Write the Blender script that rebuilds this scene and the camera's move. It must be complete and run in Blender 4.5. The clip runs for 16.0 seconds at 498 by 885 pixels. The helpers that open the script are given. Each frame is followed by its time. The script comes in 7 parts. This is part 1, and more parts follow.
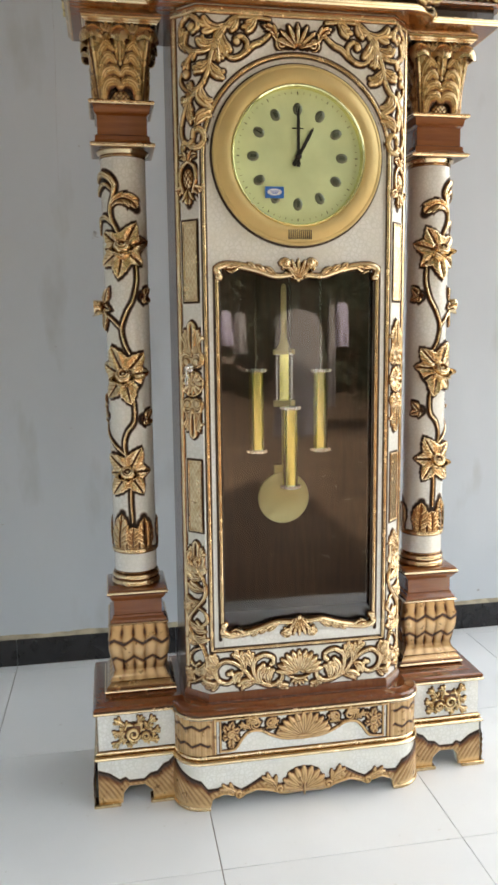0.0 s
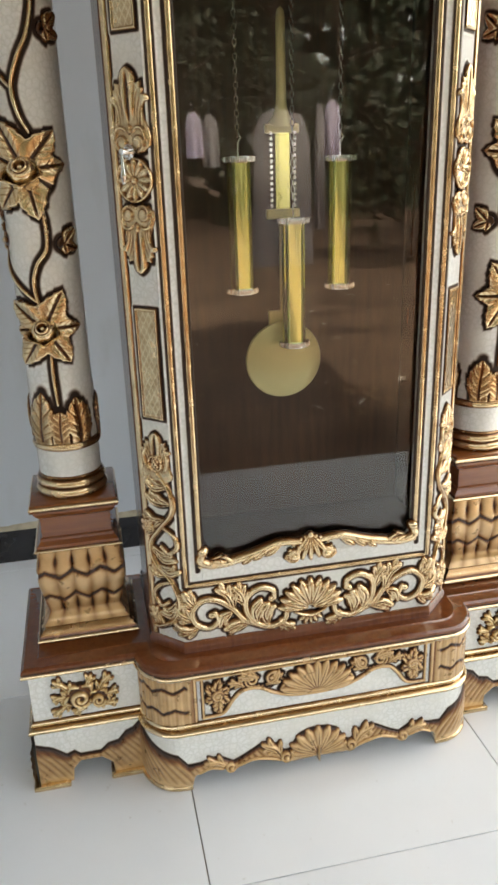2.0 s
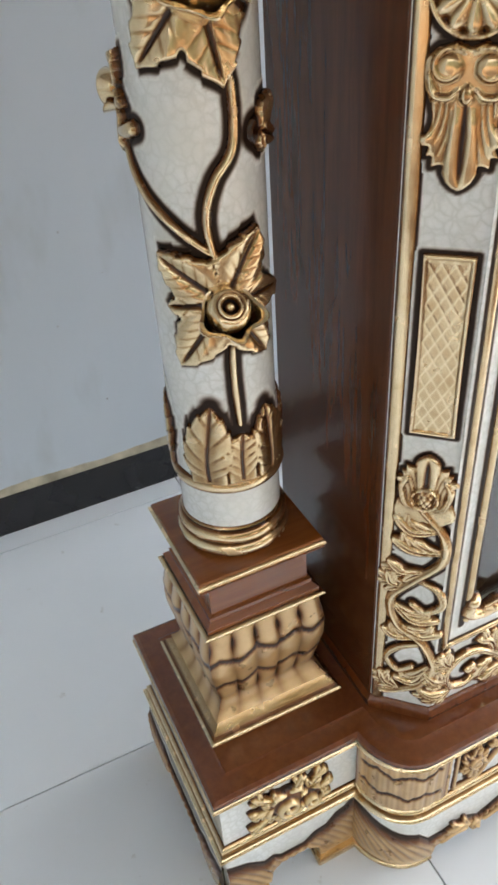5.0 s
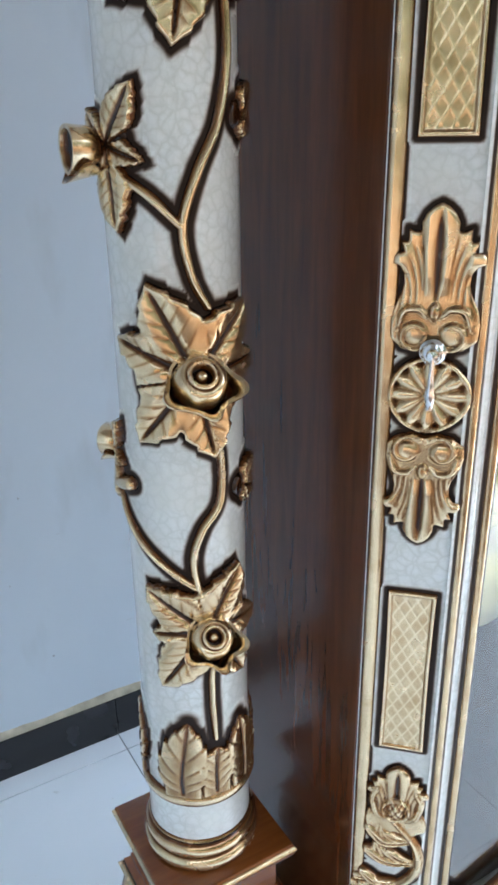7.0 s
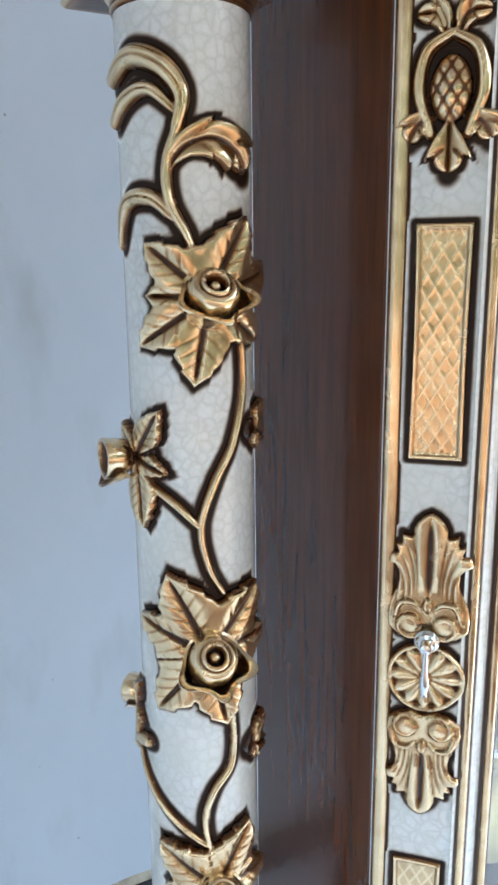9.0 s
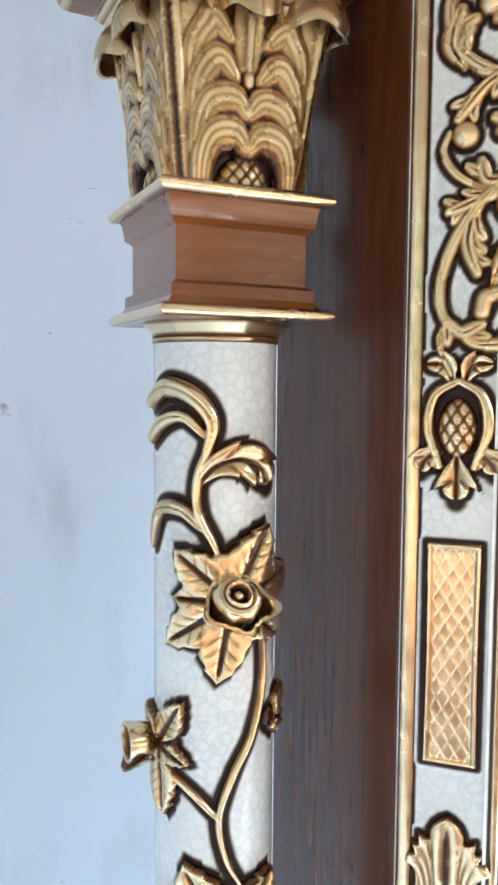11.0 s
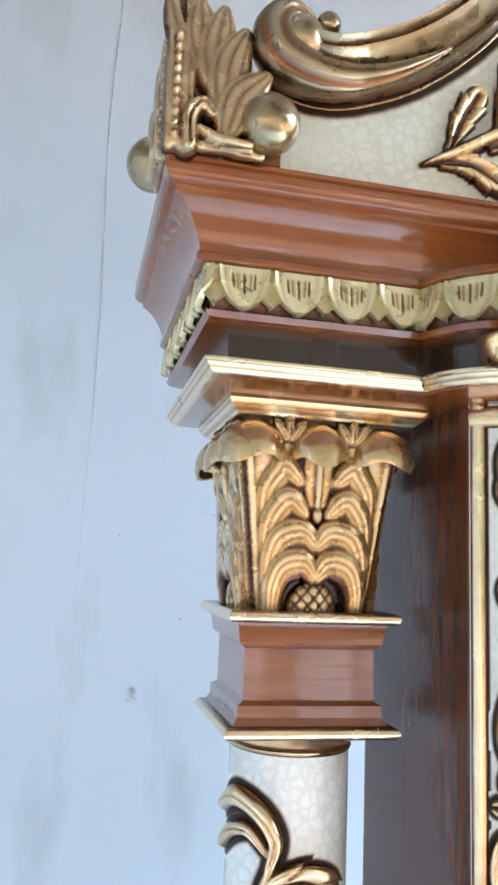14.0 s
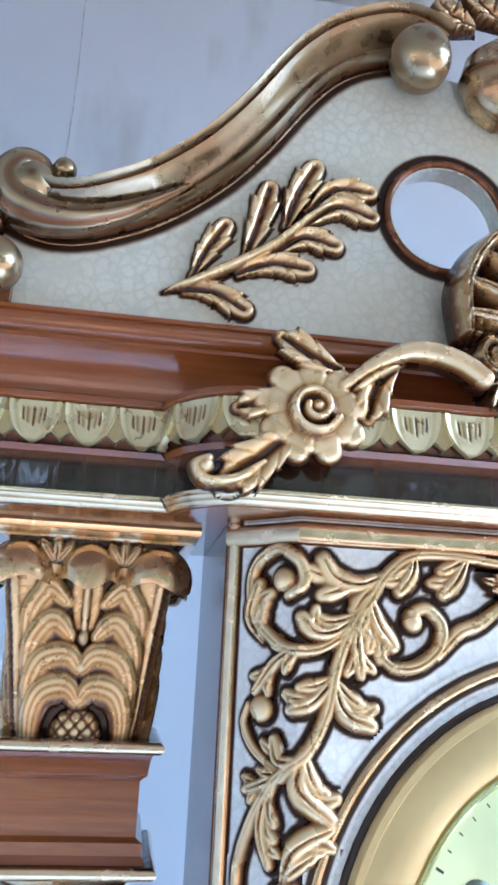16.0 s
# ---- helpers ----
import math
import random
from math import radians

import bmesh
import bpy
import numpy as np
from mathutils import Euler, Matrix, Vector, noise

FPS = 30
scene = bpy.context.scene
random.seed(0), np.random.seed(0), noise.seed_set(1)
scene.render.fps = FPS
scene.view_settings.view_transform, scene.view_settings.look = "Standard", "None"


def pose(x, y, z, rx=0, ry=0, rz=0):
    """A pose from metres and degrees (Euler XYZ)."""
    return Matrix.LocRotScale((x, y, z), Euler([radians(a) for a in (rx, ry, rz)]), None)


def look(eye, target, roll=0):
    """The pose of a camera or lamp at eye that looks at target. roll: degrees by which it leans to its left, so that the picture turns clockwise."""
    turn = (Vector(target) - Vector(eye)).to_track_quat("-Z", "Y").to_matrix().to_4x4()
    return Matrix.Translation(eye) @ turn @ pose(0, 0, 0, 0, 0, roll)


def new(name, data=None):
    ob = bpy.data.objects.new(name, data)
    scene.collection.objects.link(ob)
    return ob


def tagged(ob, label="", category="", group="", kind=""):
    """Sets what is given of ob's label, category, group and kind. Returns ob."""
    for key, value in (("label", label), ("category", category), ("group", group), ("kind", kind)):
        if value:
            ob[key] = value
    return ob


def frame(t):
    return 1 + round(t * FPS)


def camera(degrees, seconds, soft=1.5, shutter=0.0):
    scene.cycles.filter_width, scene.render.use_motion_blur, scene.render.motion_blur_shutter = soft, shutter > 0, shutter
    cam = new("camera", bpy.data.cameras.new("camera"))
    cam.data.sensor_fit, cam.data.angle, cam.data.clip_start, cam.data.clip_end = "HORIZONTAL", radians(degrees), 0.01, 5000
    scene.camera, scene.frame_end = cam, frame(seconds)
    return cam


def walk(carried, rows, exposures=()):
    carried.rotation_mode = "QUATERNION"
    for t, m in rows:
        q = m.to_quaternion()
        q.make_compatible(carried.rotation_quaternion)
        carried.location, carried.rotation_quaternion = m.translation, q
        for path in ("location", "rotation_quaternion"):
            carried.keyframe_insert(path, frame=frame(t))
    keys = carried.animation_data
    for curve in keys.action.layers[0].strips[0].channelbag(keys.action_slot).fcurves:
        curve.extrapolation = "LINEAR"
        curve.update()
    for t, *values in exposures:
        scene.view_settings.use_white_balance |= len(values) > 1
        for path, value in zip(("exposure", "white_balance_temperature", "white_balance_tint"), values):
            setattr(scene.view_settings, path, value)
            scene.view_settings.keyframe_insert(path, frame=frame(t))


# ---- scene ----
cam = camera(36.0, 16.0, soft=2.9)
METRES, EYE, TILT, LEAN, TURN = 2.64, 1.239, 0.0, 0.0, -10.2
ROWS = [
    (0.0, 0.0, 0.0, 0.0, -0.09, -8.1, 0.65),
    (0.5, 0.0125, 0.0776, -0.014, 0.14, -11.58, 1.15),
    (1.0, 0.0296, 0.1614, -0.0202, 1.88, -14.54, 1.03),
    (1.5, 0.0312, 0.1992, -0.0314, 2.31, -18.33, 1.95),
    (2.0, -0.004, 0.2635, -0.0354, -2.08, -20.53, 1.73),
    (2.5, -0.0555, 0.3232, -0.0187, -7.15, -28.37, 1.88),
    (3.0, -0.0665, 0.3831, -0.0302, -5.92, -36.16, 1.65),
    (3.5, -0.081, 0.4439, -0.0325, -3.08, -38.14, 1.69),
    (4.0, -0.1175, 0.4882, -0.0323, -7.83, -39.55, 3.16),
    (6.5, -0.1885, 0.5329, 0.0193, -20.58, -25.33, 1.21),
    (7.0, -0.1869, 0.531, 0.0305, -20.46, -21.72, 0.69),
    (7.5, -0.1844, 0.5282, 0.0398, -20.4, -19.01, 0.09),
    (8.0, -0.1808, 0.5252, 0.055, -19.65, -16.85, 0.78),
    (10.5, -0.1772, 0.5127, 0.1402, -14.02, -6.76, -0.19),
    (11.0, -0.18, 0.5119, 0.1536, -15.04, -4.23, -0.4),
    (11.5, -0.1874, 0.5097, 0.1702, -15.06, -2.13, -1.58),
    (12.0, -0.1941, 0.5099, 0.1823, -14.79, 0.27, -2.12),
    (12.5, -0.1922, 0.505, 0.194, -13.53, 3.0, -2.65),
    (13.0, -0.1874, 0.5, 0.2072, -12.36, 5.14, -2.23),
    (13.5, -0.1711, 0.4924, 0.2209, -6.68, 7.0, -2.23),
    (14.0, -0.1512, 0.486, 0.2316, -2.63, 9.15, -2.39),
    (14.5, -0.1283, 0.4793, 0.2404, -0.52, 10.12, -2.43),
    (15.0, -0.0963, 0.4722, 0.2418, 1.97, 10.98, -2.96),
    (15.5, -0.0736, 0.4708, 0.2414, 0.58, 12.98, -3.39),
    (16.0, -0.0507, 0.4825, 0.2443, 1.56, 16.03, -2.59),
]
EXPOSURES = [(0.0, 2.78, 8300, 9), (1.0, 2.64, 8300, 9), (2.0, 2.67, 8300, 9), (3.0, 2.69, 8300, 9), (3.5, 2.88, 8250, 10), (4.0, 2.92, 8250, 10), (6.5, 3.16, 6450, 6), (8.0, 3.24, 6200, 5), (10.5, 3.84, 6150, 5), (12.5, 4.16, 6150, 5), (13.5, 4.18, 6000, 4), (14.5, 4.00, 5600, 3), (15.0, 3.90, 5150, 2), (15.5, 3.74, 4850, 4), (16.0, 3.78, 4950, 6)]
walk(cam, [(t, pose(-0.471, -1.9, EYE, TILT, LEAN, TURN) @ pose(METRES * x, METRES * y, METRES * z, 90 + pitch, roll, yaw)) for t, x, y, z, yaw, pitch, roll in ROWS], EXPOSURES)
SKY, SUN = 0.15, 1.7

# ---- world, sun and sky ----
world = bpy.data.worlds.new("overcast_sky")
scene.world = world
world.use_nodes = True
wn = world.node_tree.nodes
sky = wn.new("ShaderNodeTexSky")
sky.sky_type, sky.sun_disc = "NISHITA", False
sky.sun_elevation, sky.sun_rotation = radians(60), radians(14)
sky.air_density, sky.dust_density, sky.ozone_density = 1.0, 3.0, 2.0
haze = wn.new("ShaderNodeHueSaturation")
haze.inputs["Saturation"].default_value = 0.47
world.node_tree.links.new(sky.outputs[0], haze.inputs["Color"])
world.node_tree.links.new(haze.outputs[0], wn["Background"].inputs[0])
wn["Background"].inputs[1].default_value = SKY
sun = new("sun", bpy.data.lights.new("sun", "SUN"))
sun.data.energy, sun.data.angle, sun.data.color = SUN, radians(3), (1.0, 0.95, 0.88)
sun.matrix_world = look((1.5, 6, 11), (0, 0, 0))


# ---- materials ----
def nodes(name):
    m = bpy.data.materials.new(name)
    m.use_nodes = True
    t = m.node_tree
    return m, t, t.nodes["Principled BSDF"]


def ramp(t, fac, stops):
    r = t.nodes.new("ShaderNodeValToRGB")
    while len(r.color_ramp.elements) < len(stops):
        r.color_ramp.elements.new(0.5)
    for e, (p, c) in zip(r.color_ramp.elements, stops):
        e.position, e.color = p, (*c, 1) if len(c) == 3 else c
    t.links.new(fac, r.inputs[0])
    return r.outputs[0]


def tex(t, kind, scale, stretch=(1, 1, 1), **sockets):
    c = t.nodes.new("ShaderNodeTexCoord")
    mp = t.nodes.new("ShaderNodeMapping")
    mp.inputs["Scale"].default_value = stretch
    t.links.new(c.outputs["Object"], mp.inputs[0])
    n = t.nodes.new("ShaderNodeTex" + kind)
    t.links.new(mp.outputs[0], n.inputs["Vector"])
    n.inputs["Scale"].default_value = scale
    for k, v in sockets.items():
        n.inputs[k].default_value = v
    return n


def mix(t, fac, a, b, how="MIX"):
    n = t.nodes.new("ShaderNodeMix")
    n.data_type, n.blend_type = "RGBA", how
    for s, v in ((n.inputs[0], fac), (n.inputs[6], a), (n.inputs[7], b)):
        if hasattr(v, "default_value"):
            t.links.new(v, s)
        elif isinstance(v, (int, float)):
            s.default_value = v
        else:
            s.default_value = (*v, 1)
    return n.outputs[2]


def bump(t, b, height, strength, dist=0.002):
    n = t.nodes.new("ShaderNodeBump")
    n.inputs["Strength"].default_value, n.inputs["Distance"].default_value = strength, dist
    t.links.new(height, n.inputs["Height"])
    t.links.new(n.outputs[0], b.inputs["Normal"])


# brown antiquing, together with shade put into hollows, undersides and backs
def patina_shade(t):
    a = t.nodes.new("ShaderNodeAttribute")
    a.attribute_name = "patina_shade"
    return a.outputs["Fac"]


def crackle(t, tint=(1, 1, 1)):
    """Pale green-white lacquer in which the crackle medium left rounded cells with thin grey-green rims."""
    big = tex(t, "Noise", 11, Detail=4)
    shade = lambda c: tuple(a * b for a, b in zip(c, tint))
    base = ramp(t, big.outputs["Fac"], [(0.3, shade((0.83, 0.845, 0.785))), (0.48, shade((0.88, 0.905, 0.875))), (0.66, shade((0.89, 0.93, 0.925)))])
    gate = ramp(t, big.outputs["Fac"], [(0.34, (0.35, 0.35, 0.35)), (0.56, (1, 1, 1))])
    first = None
    # scale, width of the rim, depth of the rim, depth of the soft shade inside it
    for scale, wide, strength, soft_ in ((88, 0.045, 0.34, 0.11), (150, 0.045, 0.13, 0.03)):
        v = tex(t, "Voronoi", scale)
        v.feature = "DISTANCE_TO_EDGE"
        warp = tex(t, "Noise", 95, Detail=2)
        vm = t.nodes.new("ShaderNodeVectorMath")
        vm.operation = "MULTIPLY_ADD"
        vm.inputs[1].default_value = (0.007, 0.007, 0.007)
        t.links.new(warp.outputs["Color"], vm.inputs[0])
        t.links.new(v.inputs["Vector"].links[0].from_socket, vm.inputs[2])
        t.links.new(vm.outputs[0], v.inputs["Vector"])
        first = first or v.outputs["Distance"]
        line = ramp(t, v.outputs["Distance"], [(0.0, (strength,) * 3), (wide, (0.75 * strength,) * 3), (2.6 * wide, (soft_,) * 3), (0.26, (0, 0, 0))])
        base = mix(t, mix(t, 1.0, line, gate, "MULTIPLY"), base, shade((0.50, 0.525, 0.455)))
    return base, first


def make_cream(name="cream_crackle_lacquer", tint=(1, 1, 1)):
    m, t, b = nodes(name)
    col, d = crackle(t, tint)
    t.links.new(col, b.inputs["Base Color"])
    b.inputs["Roughness"].default_value = 0.32
    b.inputs["Coat Weight"].default_value, b.inputs["Coat Roughness"].default_value = 1.0, 0.08
    return m


def make_glaze(name="brown_glaze_over_cream", tint=(1, 1, 1)):
    """Brown glaze brushed round a carving, fading out into the cream lacquer."""
    m, t, b = nodes(name)
    col, d = crackle(t, tint)
    n = tex(t, "Noise", 90, Detail=3)
    mt = t.nodes.new("ShaderNodeMath")
    mt.operation = "MULTIPLY_ADD"
    mt.inputs[1].default_value = 0.22
    t.links.new(n.outputs["Fac"], mt.inputs[0])
    t.links.new(patina_shade(t), mt.inputs[2])
    f = ramp(t, mt.outputs[0], [(0.16, (0, 0, 0)), (0.50, (0.42,) * 3), (0.80, (0.90,) * 3)])
    g = ramp(t, mt.outputs[0], [(0.38, (0, 0, 0)), (0.64, (0.60,) * 3), (0.88, (1, 1, 1))])
    t.links.new(mix(t, g, mix(t, f, col, (0.24, 0.115, 0.045)), (0.019, 0.008, 0.004)), b.inputs["Base Color"])
    b.inputs["Roughness"].default_value = 0.45
    b.inputs["Specular IOR Level"].default_value = 0.25
    return m


def make_gold(name, light, mid, rough=0.29, metal=0.85):
    m, t, b = nodes(name)
    n = tex(t, "Noise", 45, Detail=6)
    f = tex(t, "Noise", 420, Detail=2)
    mt = t.nodes.new("ShaderNodeMath")
    mt.operation = "MULTIPLY_ADD"
    mt.inputs[1].default_value = 0.30
    t.links.new(n.outputs["Fac"], mt.inputs[0])
    t.links.new(patina_shade(t), mt.inputs[2])
    fac = mt.outputs[0]
    dark = (0.032, 0.011, 0.004)
    col = ramp(t, fac, [(0.28, dark), (0.50, (0.190, 0.066, 0.018)), (0.80, mid), (1.05, light)])
    t.links.new(col, b.inputs["Base Color"])
    t.links.new(ramp(t, fac, [(0.3, (0, 0, 0)), (0.7, (metal,) * 3)]), b.inputs["Metallic"])
    t.links.new(ramp(t, n.outputs["Fac"], [(0.3, (rough - 0.08,) * 3), (0.7, (rough + 0.1,) * 3)]), b.inputs["Roughness"])
    t.links.new(ramp(t, fac, [(0.35, (0.04,) * 3), (0.75, (0.8,) * 3)]), b.inputs["Coat Weight"])
    b.inputs["Coat Roughness"].default_value = 0.06
    bump(t, b, f.outputs["Fac"], 0.05, 0.001)
    return m


def make_wood(name, a, c, rough, coat=0.6, grain=(14, 14, 1.2)):
    m, t, b = nodes(name)
    n = tex(t, "Noise", 6, grain, Detail=8, Distortion=0.6)
    g = tex(t, "Noise", 55, (grain[0] / 2, grain[1] / 2, grain[2]), Detail=3)
    col = ramp(t, n.outputs["Fac"], [(0.25, a), (0.5, tuple((p + q) / 2 for p, q in zip(a, c))), (0.75, c)])
    fine = ramp(t, g.outputs["Fac"], [(0.35, (0.92,) * 3), (0.65, (1, 1, 1))])
    t.links.new(mix(t, 1.0, col, fine, "MULTIPLY"), b.inputs["Base Color"])
    b.inputs["Roughness"].default_value = rough
    b.inputs["Coat Weight"].default_value, b.inputs["Coat Roughness"].default_value = coat, 0.035
    bump(t, b, g.outputs["Fac"], 0.05, 0.001)
    ripple = t.nodes.new("ShaderNodeBump")
    ripple.inputs["Strength"].default_value, ripple.inputs["Distance"].default_value = 0.35, 0.002
    t.links.new(tex(t, "Noise", 9, (grain[0] / 3, grain[1] / 3, grain[2]), Detail=2).outputs["Fac"], ripple.inputs["Height"])
    t.links.new(ripple.outputs[0], b.inputs["Coat Normal"])
    return m


def make_plain(name, col, rough=0.5, metal=0.0, spread=0.12, scale=30, **sockets):
    m, t, b = nodes(name)
    n = tex(t, "Noise", scale, Detail=5)
    lo = tuple(v * (1 - spread) for v in col)
    hi = tuple(min(1, v * (1 + spread)) for v in col)
    t.links.new(ramp(t, n.outputs["Fac"], [(0.3, lo), (0.7, hi)]), b.inputs["Base Color"])
    b.inputs["Roughness"].default_value, b.inputs["Metallic"].default_value = rough, metal
    for k, v in sockets.items():
        b.inputs[k.replace("_", " ")].default_value = v
    return m


def make_wall():
    m, t, b = nodes("painted_plaster")
    big = tex(t, "Noise", 1.1, (1, 1, 0.6), Detail=6, Roughness=0.6)
    fine = tex(t, "Noise", 70, Detail=4)
    sm = tex(t, "Noise", 7, (1.0, 1.0, 0.35), Detail=4)
    c = ramp(t, big.outputs["Fac"], [(0.3, (0.545, 0.612, 0.68)), (0.7, (0.63, 0.697, 0.765))])
    st = ramp(t, sm.outputs["Fac"], [(0.22, (0.80, 0.79, 0.76)), (0.42, (1, 1, 1))])
    t.links.new(mix(t, 1.0, c, st, "MULTIPLY"), b.inputs["Base Color"])
    b.inputs["Roughness"].default_value = 0.62
    bump(t, b, fine.outputs["Fac"], 0.10, 0.002)
    return m


def make_tile():
    m, t, b = nodes("white_glazed_floor_tile")
    n = tex(t, "Noise", 2.2, Detail=6)
    s = tex(t, "Noise", 38, Detail=4)
    inf = t.nodes.new("ShaderNodeObjectInfo")
    c = ramp(t, n.outputs["Fac"], [(0.3, (0.73, 0.79, 0.835)), (0.7, (0.81, 0.865, 0.905))])
    k = ramp(t, inf.outputs["Random"], [(0.0, (0.985,) * 3), (1.0, (1, 1, 1))])
    dirt = ramp(t, s.outputs["Fac"], [(0.20, (0.72, 0.70, 0.66)), (0.31, (1, 1, 1))])
    t.links.new(mix(t, 1.0, mix(t, 1.0, c, k, "MULTIPLY"), dirt, "MULTIPLY"), b.inputs["Base Color"])
    t.links.new(ramp(t, n.outputs["Fac"], [(0.3, (0.06,) * 3), (0.7, (0.11,) * 3)]), b.inputs["Roughness"])
    return m


CREAM, GLAZE = make_cream(), make_glaze()
# the cream multiplied down to a darker tan, for the pediment
TAN_TINT = (0.70, 0.695, 0.60)
TAN_CREAM, TAN_GLAZE = make_cream("tan_crackle_lacquer", TAN_TINT), make_glaze("brown_glaze_over_tan_lacquer", TAN_TINT)
GOLD = make_gold("antiqued_gold", (0.92, 0.73, 0.45), (0.47, 0.285, 0.12), 0.20, 0.93)
PALEGOLD = make_gold("pale_lacquered_gold", (0.82, 0.645, 0.36), (0.55, 0.345, 0.125), 0.27, 0.6)
OLIVE = make_gold("green_gold", (0.80, 0.735, 0.43), (0.54, 0.455, 0.215), 0.30, 0.6)
BRONZE = make_gold("bronze_gold", (0.62, 0.46, 0.25), (0.37, 0.25, 0.12), 0.25)
DARKGOLD = make_gold("dark_smooth_gold", (0.37, 0.285, 0.155), (0.20, 0.145, 0.075), 0.29, 0.88)
WOODGOLD = make_gold("gold_washed_carved_wood", (0.72, 0.49, 0.245), (0.50, 0.30, 0.13), 0.33, 0.5)
MAHOGANY = make_wood("polished_mahogany", (0.135, 0.035, 0.010), (0.205, 0.060, 0.018), 0.18, 0.9)
MAHOGANY_FLAT = make_wood("polished_mahogany_along", (0.19, 0.050, 0.010), (0.29, 0.092, 0.022), 0.16, 0.8, (1.2, 14, 14))
SIDEWOOD = make_wood("lacquered_brown_side", (0.070, 0.020, 0.007), (0.135, 0.042, 0.014), 0.24, 0.22)
SIDEWOOD.node_tree.nodes["Principled BSDF"].inputs["Specular IOR Level"].default_value = 0.42
DARKWOOD = make_wood("dark_frieze_wood", (0.022, 0.012, 0.007), (0.045, 0.023, 0.012), 0.20, 0.6)
INSIDE = make_wood("dark_brown_back_board", (0.052, 0.020, 0.011), (0.095, 0.038, 0.020), 0.45, 0.1)
BROWN = make_plain("brown_glaze", (0.03, 0.014, 0.008), 0.35)
BRASS = make_plain("mirror_brass", (0.93, 0.93, 0.36), 0.10, 0.85, 0.05)
SATIN = make_plain("champagne_satin", (0.80, 0.70, 0.36), 0.38, 0.55, 0.08, 14)
PALEBRASS = make_plain("pale_polished_brass", (0.86, 0.86, 0.48), 0.14, 0.8, 0.05)
DIALGOLD = make_plain("brushed_gold_bezel", (0.70, 0.55, 0.26), 0.42, 0.45, 0.08, 12)
# green mirrored from the foliage is mixed into the dial's base colour
DIAL = make_plain("gold_dial_green_sheen", (0.76, 0.88, 0.52), 0.24, 0.35, 0.14, 7)
SILVER = make_plain("satin_silver", (0.20, 0.23, 0.18), 0.28, 0.95, 0.06)
CHROME = make_plain("bright_chrome", (0.82, 0.84, 0.85), 0.12, 1.0, 0.05)
BLACK = make_plain("black_enamel", (0.012, 0.012, 0.012), 0.3)
BLUE = make_plain("blue_sticker", (0.02, 0.16, 0.55), 0.35)
WHITE = make_plain("white_print", (0.8, 0.8, 0.8), 0.4)
SKIRT = make_plain("black_skirting_tile", (0.014, 0.014, 0.017), 0.22, 0.0, 0.3, 20)
GROUT = make_plain("grey_grout", (0.25, 0.24, 0.23), 0.8)
MORTAR = make_plain("dirty_mortar", (0.42, 0.38, 0.29), 0.85, 0.0, 0.35, 24)
SOIL = make_plain("brown_soil", (0.125, 0.080, 0.052), 0.9, 0.0, 0.6, 2.2)
CEIL = make_plain("unseen_ceiling_grey", (0.42, 0.41, 0.39), 0.8)
LEAF = make_plain("dark_foliage", (0.032, 0.044, 0.022), 0.6, 0.0, 0.5, 2)
BARK = make_plain("tree_bark", (0.06, 0.045, 0.032), 0.85, 0.0, 0.4, 12)
CLOTH = make_plain("pale_lilac_cloth", (0.66, 0.60, 0.76), 0.8)
CLOTH2 = make_plain("grey_cloth", (0.38, 0.36, 0.37), 0.8)
STAIN = make_plain("grey_wall_stain", (0.47, 0.50, 0.54), 0.7, 0.0, 0.4, 60)
WALL, TILE = make_wall(), make_tile()
LITTER, lt, lb = nodes("dry_leaf_litter")
lg = lt.nodes.new("ShaderNodeNewGeometry")
lt.links.new(ramp(lt, lg.outputs["Random Per Island"], [(0.0, (0.05, 0.03, 0.015)), (0.6, (0.20, 0.13, 0.07)), (0.88, (0.34, 0.25, 0.15)), (0.97, (0.7, 0.68, 0.64))]), lb.inputs["Base Color"])
lb.inputs["Roughness"].default_value = 0.8
GLASS, gt, gb = nodes("door_glass")
gb.inputs["Transmission Weight"].default_value, gb.inputs["Roughness"].default_value = 1.0, 0.0
gb.inputs["IOR"].default_value = 1.55
gb.inputs["Base Color"].default_value = (0.93, 0.95, 0.93, 1)


# ---- mesh helpers ----
def obj(name, V, F, mat, parent=None, label="", att=None, sharp=35, smooth=True):
    me = bpy.data.meshes.new(name)
    if isinstance(F, np.ndarray):
        V = np.asarray(V, np.float32)
        me.vertices.add(len(V))
        me.vertices.foreach_set("co", V.ravel())
        me.loops.add(F.size)
        me.loops.foreach_set("vertex_index", F.astype(np.int32).ravel())
        me.polygons.add(len(F))
        me.polygons.foreach_set("loop_start", np.arange(0, F.size, F.shape[1], dtype=np.int32))
        me.update(calc_edges=True)
    else:
        me.from_pydata([tuple(map(float, v)) for v in V], [], [tuple(map(int, f)) for f in F])
    me.materials.append(mat)
    a = me.attributes.new("patina_shade", "FLOAT", "POINT")
    a.data.foreach_set("value", np.full(len(V), 0.75, np.float32) if att is None else np.asarray(att, np.float32))
    if smooth:
        me.polygons.foreach_set("use_smooth", [True] * len(me.polygons))
        me.set_sharp_from_angle(angle=radians(sharp))
    me.update()
    ob = new(name, me)
    if parent is not None:
        ob.parent = parent
    if label:
        tagged(ob, label)
    return ob


def part(name, bm, material, parent, label="", sharp=18):
    """Links a bmesh as one mesh object under a thing or a part."""
    bmesh.ops.recalc_face_normals(bm, faces=bm.faces)
    V = [v.co.copy() for v in bm.verts]
    bm.verts.index_update()
    F = [[v.index for v in f.verts] for f in bm.faces]
    bm.free()
    return obj(name, V, F, material, parent, label, None, sharp)


